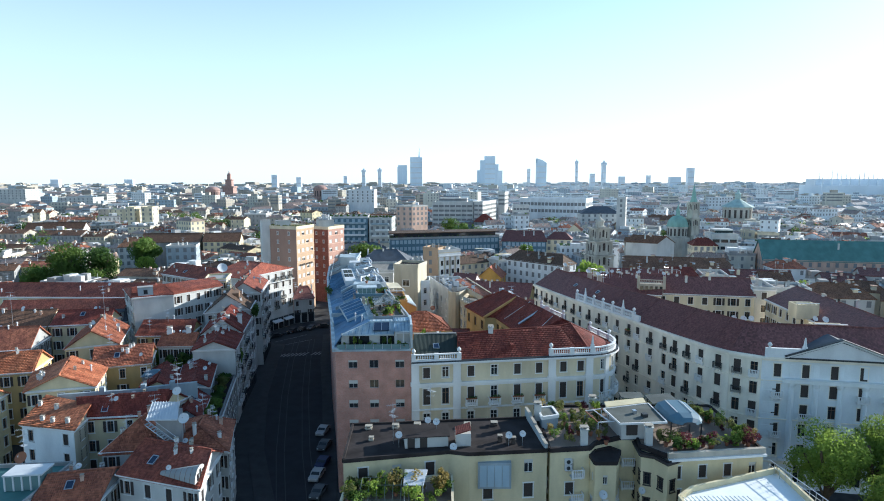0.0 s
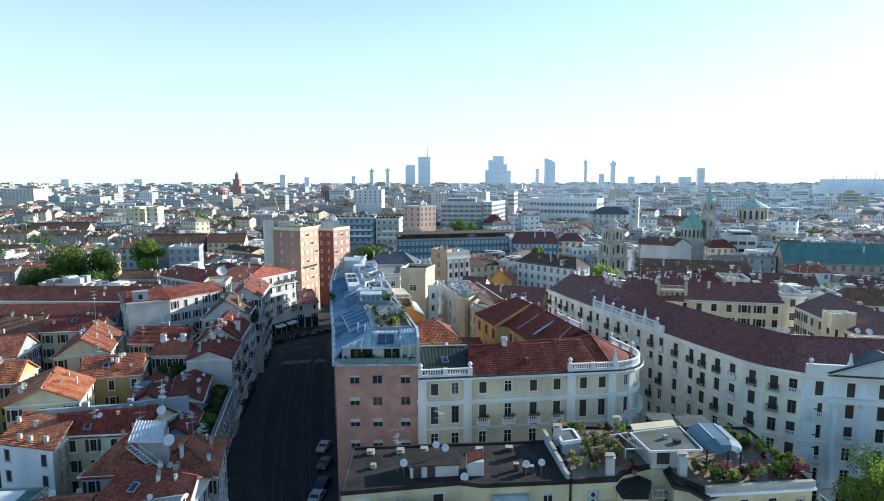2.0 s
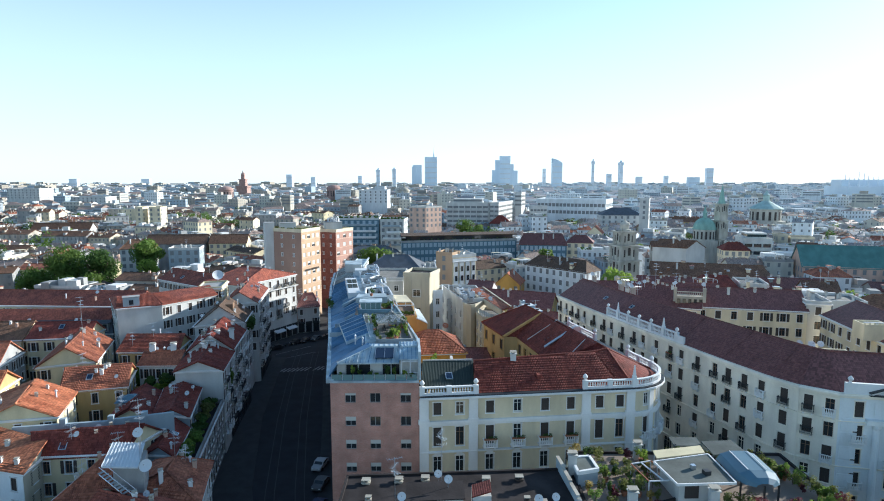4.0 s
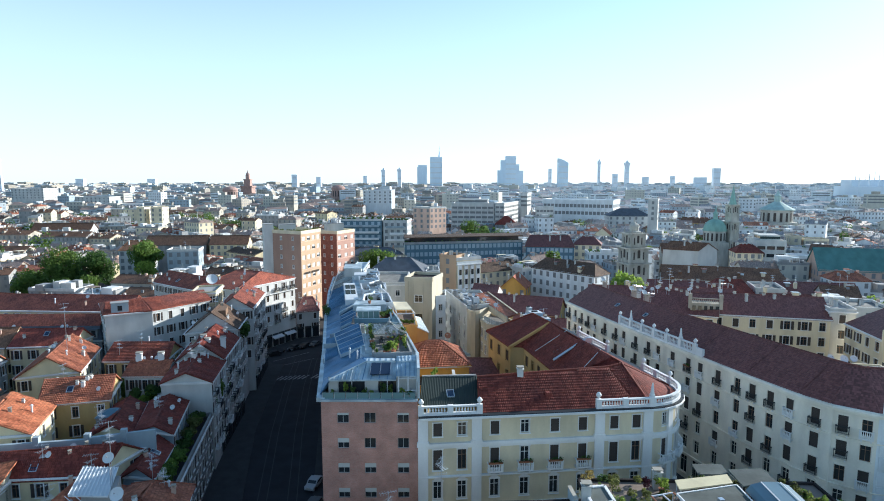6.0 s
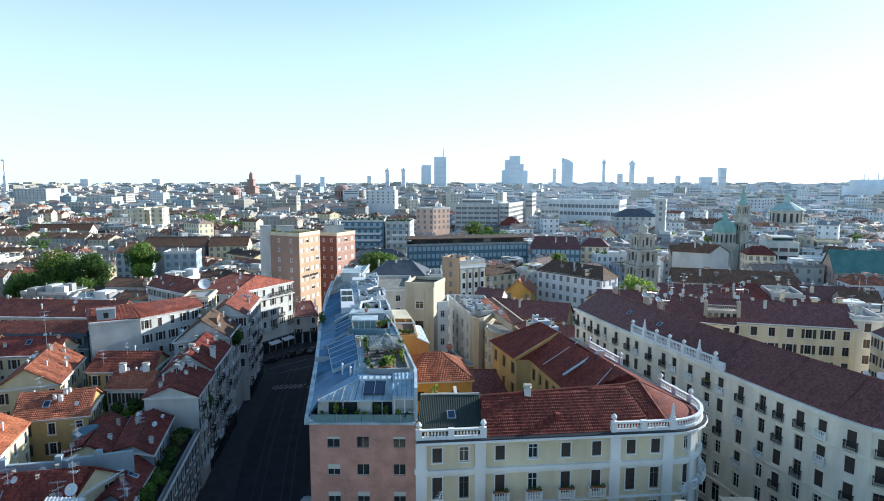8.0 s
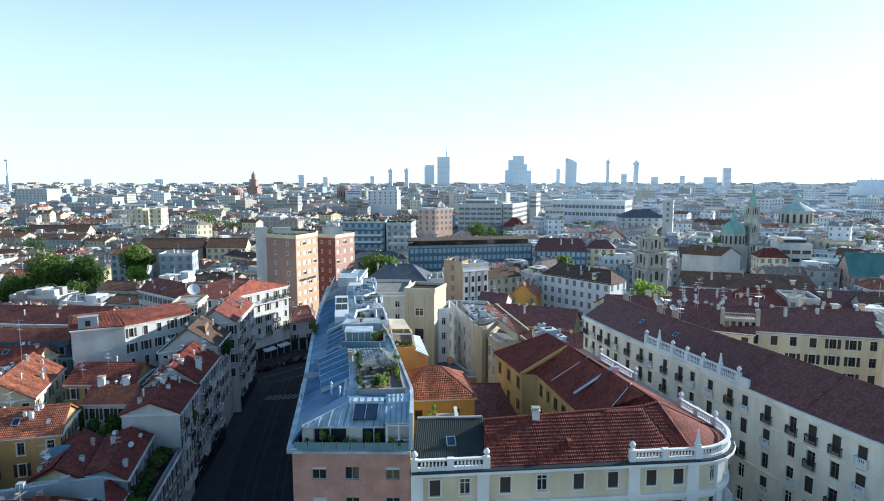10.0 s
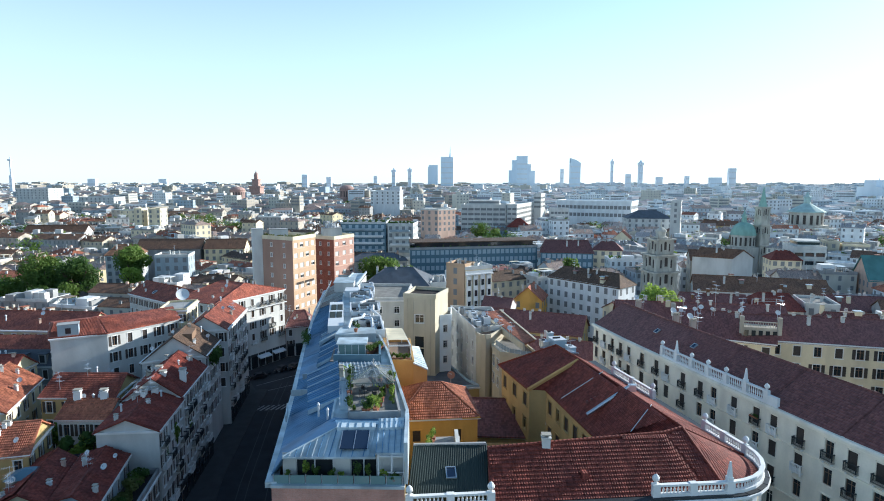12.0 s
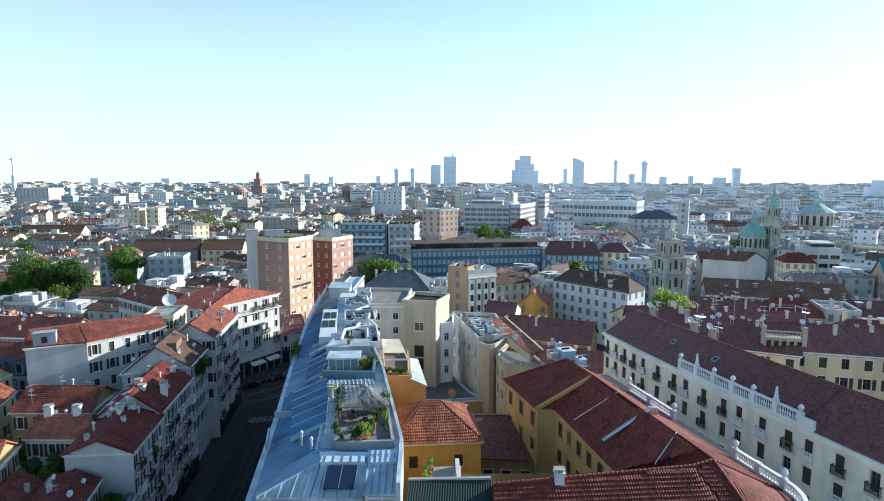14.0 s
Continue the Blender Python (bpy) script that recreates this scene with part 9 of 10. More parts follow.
for k, (nm, lab, poly, eave, wall, roof, sp) in enumerate(MID):
    y0 = min(p[1] for p in poly)
    building(nm, lab, poly, eave, wall, roof, () if nm == "white_hall" else rows_for(eave, 1.25 if y0 < 260 else 1.5, 1.9, 3.4, ("half", "blind", "shut") if nm in ("bow_window_house", "white_stepped_house", "slate_house") else ("closed", "shut", "shut", "brown"), 5 if nm.startswith("court") or "row" in nm else 4), sp, 1.5, near=y0 < 168, seed=300 + k, tiled=False)
    HAND.append(poly)
    a, b = Vector(poly[0]), Vector(poly[1])
    d = (b - a).normalized()
    o = Vector((d.y, -d.x))
    if nm == "grey_apartments":
        # long white balcony fronts, one a floor, and planting along the roof edge
        for i in range(6):
            s = Shape()
            p, q = a + o * 0.7 + d * (1.5 + 2.0 * (i % 2)), b + o * 0.7 - d * 1.5
            s.bar((p.x, p.y, eave - 3.4 - 3.3 * i), (q.x, q.y, eave - 3.4 - 3.3 * i), 1.4, 1.0, TRIM if i % 3 else BLUE_WALL)
            single("long_balcony", s, "long white balcony front on the apartment block", "balcony", "apartment balconies")
        for i in range(7):
            p = a.lerp(b, (i + 0.5) / 7) - o * 1.0
            shrub(p.x, p.y, eave, 1.3, 1.8, LEAF_DARK, 860 + i, False, 90, 0.4)
    rg = random.Random(700 + k)
    if nm == "blue_office" and roof[0] == "flat":
        # glazed top floor under a thin dark projecting roof
        s = Shape()
        inner = [tuple(Vector(p).lerp(Vector((1.0, 306.0)), 0.07)) for p in poly]
        s.prism(ccw(inner), eave + 0.1, eave + 2.5, GLASS)
        single("glazed_storey", s, "dark glazed top storey of the office block", "storey")
        s = Shape()
        s.prism(ccw([tuple(Vector(p).lerp(Vector((1.0, 306.0)), -0.01)) for p in poly]), eave + 2.5, eave + 2.9, TILE_UMBER)
        single("roof_slab", s, "thin dark projecting roof over the top storey", "roof")
        s = Shape()
        for i in range(22):
            p = a.lerp(b, (i + rg.random()) / 22) - o * 0.6
            leaves(s, (p.x, p.y, eave + 0.7), (1.1, 0.6, rg.uniform(0.5, 1.1)), 50, 0.3, LEAF_DARK, rg, 4)
        single("roof_hedge", s, "dark green planting along the office roof edge", "hedge")
    if nm == "bow_window_house":
        # stacked bow windows between pale piers
        for i in range(4):
            p = a + d * (1.2 + 2.45 * i) + o * 0.35
            t = math.atan2(d.y, d.x)
            bow = thing("bow_window", "pale stacked bow window with dark panes", "bow window", "bow windows")
            s = Shape()
            s.box((p.x, p.y, 3.0), (1.5, 0.7, 18.4), TRIM, t)
            part("shaft", s, bow)
            for j in range(5):
                s = Shape()
                g = p + o * 0.36
                s.box((g.x, g.y, 4.6 + 3.4 * j), (1.0, 0.06, 1.9), GLASS, t)
                part("pane", s, bow)
        s = Shape()
        p, q = a + o * 0.3, b + o * 0.3
        s.bar((p.x, p.y, 21.6), (q.x, q.y, 21.6), 1.2, 0.35, TRIM)
        s.bar((p.x, p.y, 21.95), (q.x, q.y, 21.95), 0.3, 0.9, TRIM)
        single("roof_parapet", s, "pale projecting cornice and parapet", "parapet")
    c = (sum(p[0] for p in poly) / 4, sum(p[1] for p in poly) / 4)
    if y0 < 320:
        for i in range(5):
            a, b = rg.choice(poly), rg.choice(poly)
            p = lerp(lerp(a, b, 0.5), c, rg.uniform(0.3, 0.9))
            zz = eave if roof[0] == "flat" else lerp((eave,), (roof[1],), 0.7)[0]
            (antenna if i == 4 and k % 3 == 0 else chimney)(p[0], p[1], zz)


# ---- churches ----
def bell_tower(x, y, base, tiers, label, cap, spire=0.0, turn=0.3, mat=None):
    root = thing("bell_tower", label, "bell tower", at=(x, y, 0))
    mat = mat or STONE
    z = 0.0
    for w, z1 in tiers:
        s = Shape()
        h = z1 - z
        s.box((0, 0, z), (w, w, h), mat, turn)
        s.box((0, 0, z1 - 0.9), (w + 0.6, w + 0.6, 0.4), mat, turn)
        s.box((0, 0, z1 - 0.5), (w + 1.9, w + 1.9, 0.5), mat, turn)
        part("tier", s, root)
        for k in range(4):
            a = turn + k * math.pi / 2
            for off, ww, top in ((0.0, 0.15, 1.5), (-w * 0.27, 0.07, 2.1), (w * 0.27, 0.07, 2.1)):
                s = Shape()
                px, py = math.sin(a) * (w / 2 - 0.1) + math.cos(a) * off, -math.cos(a) * (w / 2 - 0.1) + math.sin(a) * off
                hh = min(h * 0.45, 2.9)
                s.box((px, py, z1 - top - hh), (w * ww, 0.4, hh), SHUTTER, a)
                s.beam((px - 0.2 * math.sin(a), py + 0.2 * math.cos(a), z1 - top), (px + 0.2 * math.sin(a), py - 0.2 * math.cos(a), z1 - top), w * ww / 2, SHUTTER, 12)
                part("opening", s, root)
            for off in (-w * 0.40, -w * 0.16, w * 0.16, w * 0.40):
                s = Shape()
                px, py = math.sin(a) * (w / 2 + 0.06) + math.cos(a) * off, -math.cos(a) * (w / 2 + 0.06) + math.sin(a) * off
                s.box((px, py, max(z, z1 - 7.0)), (0.45, 0.4, min(h, 7.0) - 0.9), mat, a)
                part("pilaster", s, root)
        for k in range(4):
            a = turn + math.pi / 4 + k * math.pi / 2
            s = Shape()
            s.box((math.cos(a) * w * 0.7, math.sin(a) * w * 0.7, z), (0.6, 0.6, h - 0.4), mat, turn)
            part("corner_pier", s, root)
        z = z1
    s = Shape()
    w = tiers[-1][0]
    if spire:
        s.lathe((0, 0, z), [(w * 0.5, 0), (w * 0.36, spire * 0.2), (0.15, spire)], cap, 8)
    else:
        s.lathe((0, 0, z), [(w * 0.42, 0), (w * 0.42, 0.5), (w * 0.3, 0.7), (w * 0.3, 2.4), (w * 0.36, 2.5), (w * 0.3, 3.3), (0.3, 4.4), (0.1, 6.4)], cap, 8)
        for k in range(4):
            a = turn + math.pi / 4 + k * math.pi / 2
            s.box((math.cos(a) * w * 0.6, math.sin(a) * w * 0.6, z), (0.5, 0.5, 1.6), STONE, turn, 0.3)
    part("cap", s, root)
    return root


bell_tower(72.4, 268.0, 0, ((9.0, 17.0), (8.2, 23.4), (6.4, 29.4)), "old pale stone bell tower in three tiers", PALE_STONE, 0.0, 0.3, PALE_STONE)
bell_tower(159.6, 372.0, 0, ((5.8, 16.0), (5.4, 27.0), (4.8, 37.0)), "slender pale bell tower with a pointed spire", COPPER, 11.0, 0.3, PALE_STONE)


def dome(x, y, drum_r, z0, z1, rise, cap, label, lantern=True):
    body = HAZE_BRICK if cap is HAZE_BRICK else PALE_STONE
    root = thing("domed_church", label, "church", at=(x, y, 0))
    s = Shape()
    s.lathe((0, 0, 0), [(drum_r * 1.35, 0), (drum_r * 1.35, z0)], body, 8)
    s.lathe((0, 0, z0), [(drum_r, 0), (drum_r, z1 - z0)], body, 16)
    part("drum", s, root)
    for k in range(16):
        a = 2 * math.pi * (k + 0.5) / 16
        s = Shape()
        s.box((math.cos(a) * drum_r * 0.97, math.sin(a) * drum_r * 0.97, z0 + 0.8), (drum_r * 0.16, 0.5, (z1 - z0) * 0.7), SHUTTER, a + math.pi / 2)
        part("window", s, root)
    s = Shape()
    if cap is PALE_COPPER:
        curve = [(drum_r * 1.12, 0), (drum_r * 1.12, 0.5), (drum_r * 0.62, rise * 0.5), (drum_r * 0.2, rise * 0.9), (drum_r * 0.2, rise + 0.4)]
        s.lathe((0, 0, z1), curve, cap, 12)
    else:
        s.lathe((0, 0, z1), [(drum_r * 1.08, 0), (drum_r * 1.08, 0.6)] + [(drum_r * math.cos(a) + 0.02, 0.6 + rise * math.sin(a)) for a in [math.pi / 2 * i / 7 for i in range(8)]], cap, 16)
    part("cupola", s, root)
    if lantern:
        s = Shape()
        s.lathe((0, 0, z1 + rise + 0.3), [(drum_r * 0.22, 0), (drum_r * 0.2, 3.0), (drum_r * 0.28, 3.2), (drum_r * 0.12, 4.6), (0.1, 7.5)], cap, 8)
        part("lantern", s, root)
    return root


dome(150.0, 372.0, 6.3, 15, 21.5, 6.5, COPPER, "church with a green copper dome and lantern")
dome(237.0, 470.0, 10.8, 20, 29.0, 7.0, PALE_COPPER, "wide drum church with a low green conical roof")
dome(-70.0, 800.0, 7, 28, 36, 5, STONE, "distant stone hall with a low dome")
dome(-390.0, 1000.0, 12, 22, 34, 6, HAZE_BRICK, "distant brick church with a broad low dome", False)
dome(-215.0, 1040.0, 12, 22, 36, 6, HAZE_BRICK, "distant brick church with a broad drum", False)
for k, (tx, ty, th, tr_, tm, cnt) in enumerate(((-170, 262, 22, 10, LEAF, 8000), (-155, 262, 21.5, 9, LEAF_DARK, 7000), (-144.5, 283, 24.5, 8, LEAF, 8000), (-140, 274, 16, 5, LEAF_LIGHT, 2500), (-176, 250, 13, 6, LEAF, 2500), (-164, 250, 12, 6, LEAF_DARK, 2500), (-152, 250, 13, 6, LEAF, 2500), (-142, 262, 11, 5, LEAF_DARK, 2000), (-184, 262, 15, 7, LEAF, 2500), (-34, 258, 25, 9, LEAF, 6000), (-26, 262, 20, 5.5, LEAF, 3500),
                                                (52, 203, 24, 6.5, LEAF_LIGHT, 4500), (-118, 172, 15, 6, LEAF, 2500), (-108, 166, 14, 5, LEAF_LIGHT, 2000), (-130, 176, 15, 6, LEAF, 2500), (-235, 300, 22, 10, LEAF_DARK, 3000), (-252, 310, 22, 9, LEAF_DARK, 3000),
                                                (12, 372, 24, 9, LEAF_DARK, 2500), (26, 378, 22, 8, LEAF, 2500), (-195, 462, 26, 12, LEAF, 2500), (-178, 466, 24, 12, LEAF, 2500), (-160, 470, 22, 10, LEAF_DARK, 2000), (60, 330, 18, 6, LEAF, 1500), (6, 426, 24, 7.5, LEAF, 2200), (15, 422, 21, 6, LEAF, 1800), (-248, 525, 25, 9, LEAF, 2000), (-236, 530, 23, 8, LEAF, 1600), (-222, 528, 24, 8, LEAF, 1600), (-42, 226, 9, 3.5, LEAF, 900), (-37, 222, 8, 3, LEAF_LIGHT, 900))):
    tree(tx, ty, 0, th, tr_, tm, cnt, 0.5 if ty > 190 else 0.3, 400 + k, "full green courtyard tree above the roofs", 22)


# ---- the rest of the city, getting coarser with distance and paler for haze ----
def inside(x, y, pad):
    for poly in KEEP:
        if min(p[0] for p in poly) - pad < x < max(p[0] for p in poly) + pad and min(p[1] for p in poly) - pad < y < max(p[1] for p in poly) + pad:
            q = ccw(poly)
            if all((b[0] - a[0]) * (y - a[1]) - (b[1] - a[1]) * (x - a[0]) > -pad * math.dist(a, b) for a, b in zip(q, q[1:] + q[:1])):
                return True
    return False


KEEP = HAND + [[(-2, 412), (24, 412), (24, 432), (-2, 432)], [(-66, 40), (-9, 40), (-19, 106), (-52, 106)], [(-52, 100), (-17, 90), (-26, 136), (-56, 146)], [(-60, 140), (-25, 130), (-36, 192), (-66, 180)], [(-64, 176), (-30, 170), (-34, 250), (-66, 240)],
               [(-20, 88), (30, 88), (34, 140), (-22, 140)], [(-26, 128), (28, 128), (28, 166), (-40, 196)], [(24, 88), (92, 82), (125, 110), (100, 160), (60, 175), (20, 165)],
               [(-40, 150), (10, 150), (12, 200), (-40, 218)], [(-20, 50), (90, 50), (90, 92), (-20, 92)], [(60, 258), (81, 258), (81, 279), (60, 279)], [(50, 226), (66, 226), (80, 262), (58, 262)], [(112, 300), (128, 300), (158, 366), (140, 366)],
               [(138, 360), (172, 360), (172, 384), (138, 384)], [(226, 456), (254, 456), (254, 484), (226, 484)], [(-46, 236), (-14, 236), (-14, 280), (-46, 280)],
               [(-182, 244), (-130, 244), (-130, 294), (-182, 294)], [(44, 196), (60, 196), (60, 210), (44, 210)], [(12, 158), (32, 158), (32, 184), (12, 184)], [(-80, 220), (-40, 216), (-40, 262), (-76, 246)], [(8, 196), (34, 188), (40, 222), (26, 244), (10, 244)], [(-30, 196), (10, 200), (12, 240), (-30, 240)]]
WALLS = [WHITE, TAN, PALE_YELLOW, AGED_SHADED, GREY, STONE, TAN, GREY, CREAM, STONE]
# sunward side takes the palest walls, so glare haze lies in the colour
EAST_WALLS = [HAZE_WALLS[0], HAZE_WALLS[3], HAZE_WALLS[1], HAZE_WALLS[0], HAZE_WALLS[2], HAZE_WALLS[3]]
WEST_WALLS = [PALE_YELLOW, TAN, CREAM, GREY, STONE, WHITE, HAZE_WALLS[4], HAZE_WALLS[1], HAZE_WALLS[4], STONE]
WEST_FAR = [HAZE_WALLS[1], HAZE_WALLS[4], HAZE_WALLS[2], HAZE_WALLS[0], HAZE_WALLS[4], STONE, HAZE_WALLS[5]]
FAR_TILES = [TILE_HAZE_BROWN, TILE_HAZE_GREY, TILE_MIX, TILE_HAZE_BROWN, TILE_HAZE_GREY, TILE_BROWN]
WEST_TILES = [TILE_BROWN, TILE_HAZE_BROWN, TILE_BROWN, TILE_MIX, TILE_HAZE_BROWN, TILE_UMBER]
TILES = [TILE_MIX, TILE_BROWN, TILE_DARK, TILE_BROWN, TILE_DARK, TILE_UMBER]


def city_near():
    rng = random.Random(77)
    y = 96.0
    count = made = 0
    walls, roofs, panes, green = Shape(), Shape(), Shape(), Shape()
    while y < 640:
        row_depth = rng.uniform(9, 13)
        turn = 0.12 * math.sin(y * 0.013)
        half = y * 0.86 + 40
        x = -half
        while x < half:
            w = rng.uniform(10, 30) if x < -50 and y < 420 else rng.uniform(7, 18)
            cx, cy = x + w / 2, y + row_depth / 2 + 6 * math.sin(x * 0.02)
            x += w + (0.0 if rng.random() < 0.75 else rng.uniform(4, 11))
            if inside(cx, cy, max(w, row_depth) * 0.42) or abs(cx) > half:
                continue
            if y > 330 and rng.random() < (0.10 if cx < 0 else 0.05):
                leaves(green, (cx, cy, rng.uniform(10, 14)), (w * 0.55, row_depth * 0.6, rng.uniform(5, 8)), 420, 0.75, rng.choice([LEAF, LEAF, LEAF_DARK]), rng, 12)
                continue
            if rng.random() < (0.09 if cx < -70 and y < 300 else 0.04) and 130 < y < 330:
                tree(cx, cy, 0, rng.uniform(13, 21), rng.uniform(4, 8), rng.choice([LEAF, LEAF_DARK]), 900, 0.6, count, "green courtyard tree among the roofs", 14)
                count += 1
                continue
            a = turn + 0.42 * math.sin(cx * 0.021 + 1.3) + 0.30 * math.sin(cy * 0.031) + rng.uniform(-0.08, 0.08)
            if x > 20:
                a -= 0.12
            ca, sa = math.cos(a), math.sin(a)
            q = [(cx + u * w / 2 * ca - v * row_depth / 2 * sa, cy + u * w / 2 * sa + v * row_depth / 2 * ca) for u, v in ((-1, -1), (1, -1), (1, 1), (-1, 1))]
            eave = rng.uniform(8.5, 13.0) if y < 360 and cx < -60 else rng.uniform(12, 16.5) if y < 230 else rng.uniform(12.5, 18.0)
            if y > 330 and rng.random() < 0.08:
                eave += rng.uniform(4, 9)
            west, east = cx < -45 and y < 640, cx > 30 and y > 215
            wall = rng.choice(WEST_WALLS if west else EAST_WALLS if east else WEST_FAR if cx < -20 else HAZE_WALLS if y > 300 else WALLS)
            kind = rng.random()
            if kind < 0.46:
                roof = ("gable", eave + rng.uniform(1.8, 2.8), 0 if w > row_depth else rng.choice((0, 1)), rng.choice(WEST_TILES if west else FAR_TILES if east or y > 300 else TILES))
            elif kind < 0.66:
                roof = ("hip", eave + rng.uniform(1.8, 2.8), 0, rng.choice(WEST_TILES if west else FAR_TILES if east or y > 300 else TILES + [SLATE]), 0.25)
            else:
                roof = ("flat", rng.choice([CONCRETE, GRAVEL, TAR, TERRACE, LIGHT_ZINC, WHITE_METAL]), rng.choice([WHITE, GREY, CONCRETE, TRIM]))
            rows, step, seed = rows_for(eave, rng.uniform(0.85, 1.2), rng.uniform(1.3, 1.8), 3.4, count=rng.choice((2, 3, 4))), rng.uniform(2.4, 3.6), count
            single_one = y < 300 and made < 240
            clutter = Shape() if single_one else walls
            for i in range(rng.randint(5, 12)):
                f, g = rng.uniform(0.1, 0.9), rng.uniform(0.15, 0.85)
                p = lerp(lerp(q[0], q[1], f), lerp(q[3], q[2], f), g)
                zz = eave if roof[0] == "flat" else eave + (roof[1] - eave) * (1 - abs(2 * (g if roof[2] == 0 else f) - 1))
                luck = rng.random()
                if roof[0] == "flat" and luck < 0.4:
                    clutter.box((*p, zz - 0.3), (rng.uniform(2, 5), rng.uniform(2, 5), rng.uniform(1.8, 3.2)), rng.choice([WHITE, CONCRETE, GREY, TRIM]), a)
                elif roof[0] == "flat" and luck < 0.62:
                    leaves(green, (*p, zz + 0.6), (rng.uniform(0.8, 2.6), rng.uniform(0.8, 1.6), rng.uniform(0.6, 1.2)), 46, 0.42, rng.choice([LEAF, LEAF_DARK, LEAF_LIGHT]), rng, 5)
                elif roof[0] == "flat" and luck < 0.76:
                    sx, sy, hh = rng.uniform(2, 5), rng.uniform(2, 4), zz + 2.3
                    clutter.box((*p, hh), (sx, sy, 0.12), rng.choice([TRIM, LIGHT_ZINC, TERRACE, CREAM]), a)
                    for ux, uy in ((-1, -1), (1, -1), (1, 1), (-1, 1)):
                        ox, oy = ux * (sx / 2 - 0.1), uy * (sy / 2 - 0.1)
                        clutter.box((p[0] + ox * ca - oy * sa, p[1] + ox * sa + oy * ca, zz - 0.1), (0.12, 0.12, 2.4), WHITE_METAL, a)
                elif roof[0] != "flat" and luck < 0.16 and roof[2] == 0:
                    clutter.box((*p, zz - 0.9), (1.5, 1.9, 1.9), wall, a)
                    clutter.box((*p, zz + 1.0), (1.9, 2.3, 0.14), roof[3], a)
                elif luck > 0.93:
                    clutter.beam((*p, zz - 0.3), (*p, zz + rng.uniform(2.0, 4.5)), 0.05, CHROME, 3)
                else:
                    clutter.box((*p, zz - 0.5), (rng.uniform(0.4, 0.9), rng.uniform(0.35, 0.7), rng.uniform(1.0, 1.9)), rng.choice([WHITE, GREY, AGED_SHADED, STONE, PINK]), a)
            count += 1
            if single_one:
                made += 1
                lab = {"gable": "old city house with clay tiled gable roof", "hip": "old city house with hipped tile roof", "flat": "plain city block with flat roof"}[roof[0]]
                root = building("city_house", lab, q, eave, wall, roof, rows, step, 1.4, near=False, seed=seed, category="house", group="city houses", crown=False)
                part("roof_clutter", clutter, root, kind="stuff")
                continue
            # farther houses go into the joined rest
            for k in range(4):
                p, r = q[k], q[(k + 1) % 4]
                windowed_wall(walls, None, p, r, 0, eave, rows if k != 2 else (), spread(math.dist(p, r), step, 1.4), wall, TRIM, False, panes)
            if roof[0] == "flat":
                walls.face([(*p, eave - 0.05) for p in q], roof[1], [tuple(p) for p in q])
                for k in range(4):
                    walls.bar((*q[k], eave - 0.05), (*q[(k + 1) % 4], eave - 0.05), 0.3, 0.7, roof[2], 0.3)
            else:
                c, E, r0, r1 = roof_frame(q, eave, roof[1], roof[2], roof[4] if roof[0] == "hip" else 0.0, 0.5)
                roofs.slab([E[0], E[1], r1, r0], 0.2, roof[3])
                roofs.slab([E[2], E[3], r0, r1], 0.2, roof[3])
                if roof[0] == "hip":
                    roofs.slab([E[1], E[2], r1], 0.2, roof[3])
                    roofs.slab([E[3], E[0], r0], 0.2, roof[3])
                else:
                    for u, v, r in ((c[3], c[0], r0), (c[1], c[2], r1)):
                        m = (u + v) / 2
                        walls.face([(u.x, u.y, eave), (v.x, v.y, eave), (m.x, m.y, r[2] - 0.05)], wall)
        y += row_depth + (0.0 if rng.random() < 0.6 else rng.uniform(4, 8))
    tagged(new("city_blocks", walls.mesh("city_blocks")), "dense rendered house walls of the middle city, many paled for haze", "houses", kind="stuff")
    tagged(new("city_roofs", roofs.mesh("city_roofs")), "brown and red tiled roofs of the middle city", "roofs", kind="stuff")
    tagged(new("roof_greenery", green.mesh("roof_greenery")), "green trees and roof planting between the city houses", "plants", kind="stuff")
    tagged(new("city_windows", panes.mesh("city_windows")), "small windows of the middle city, greyed for haze", "windows", kind="stuff")


city_near()


FLAT_UV = [(0, 0), (1, 0), (1, 1), (0, 1)]


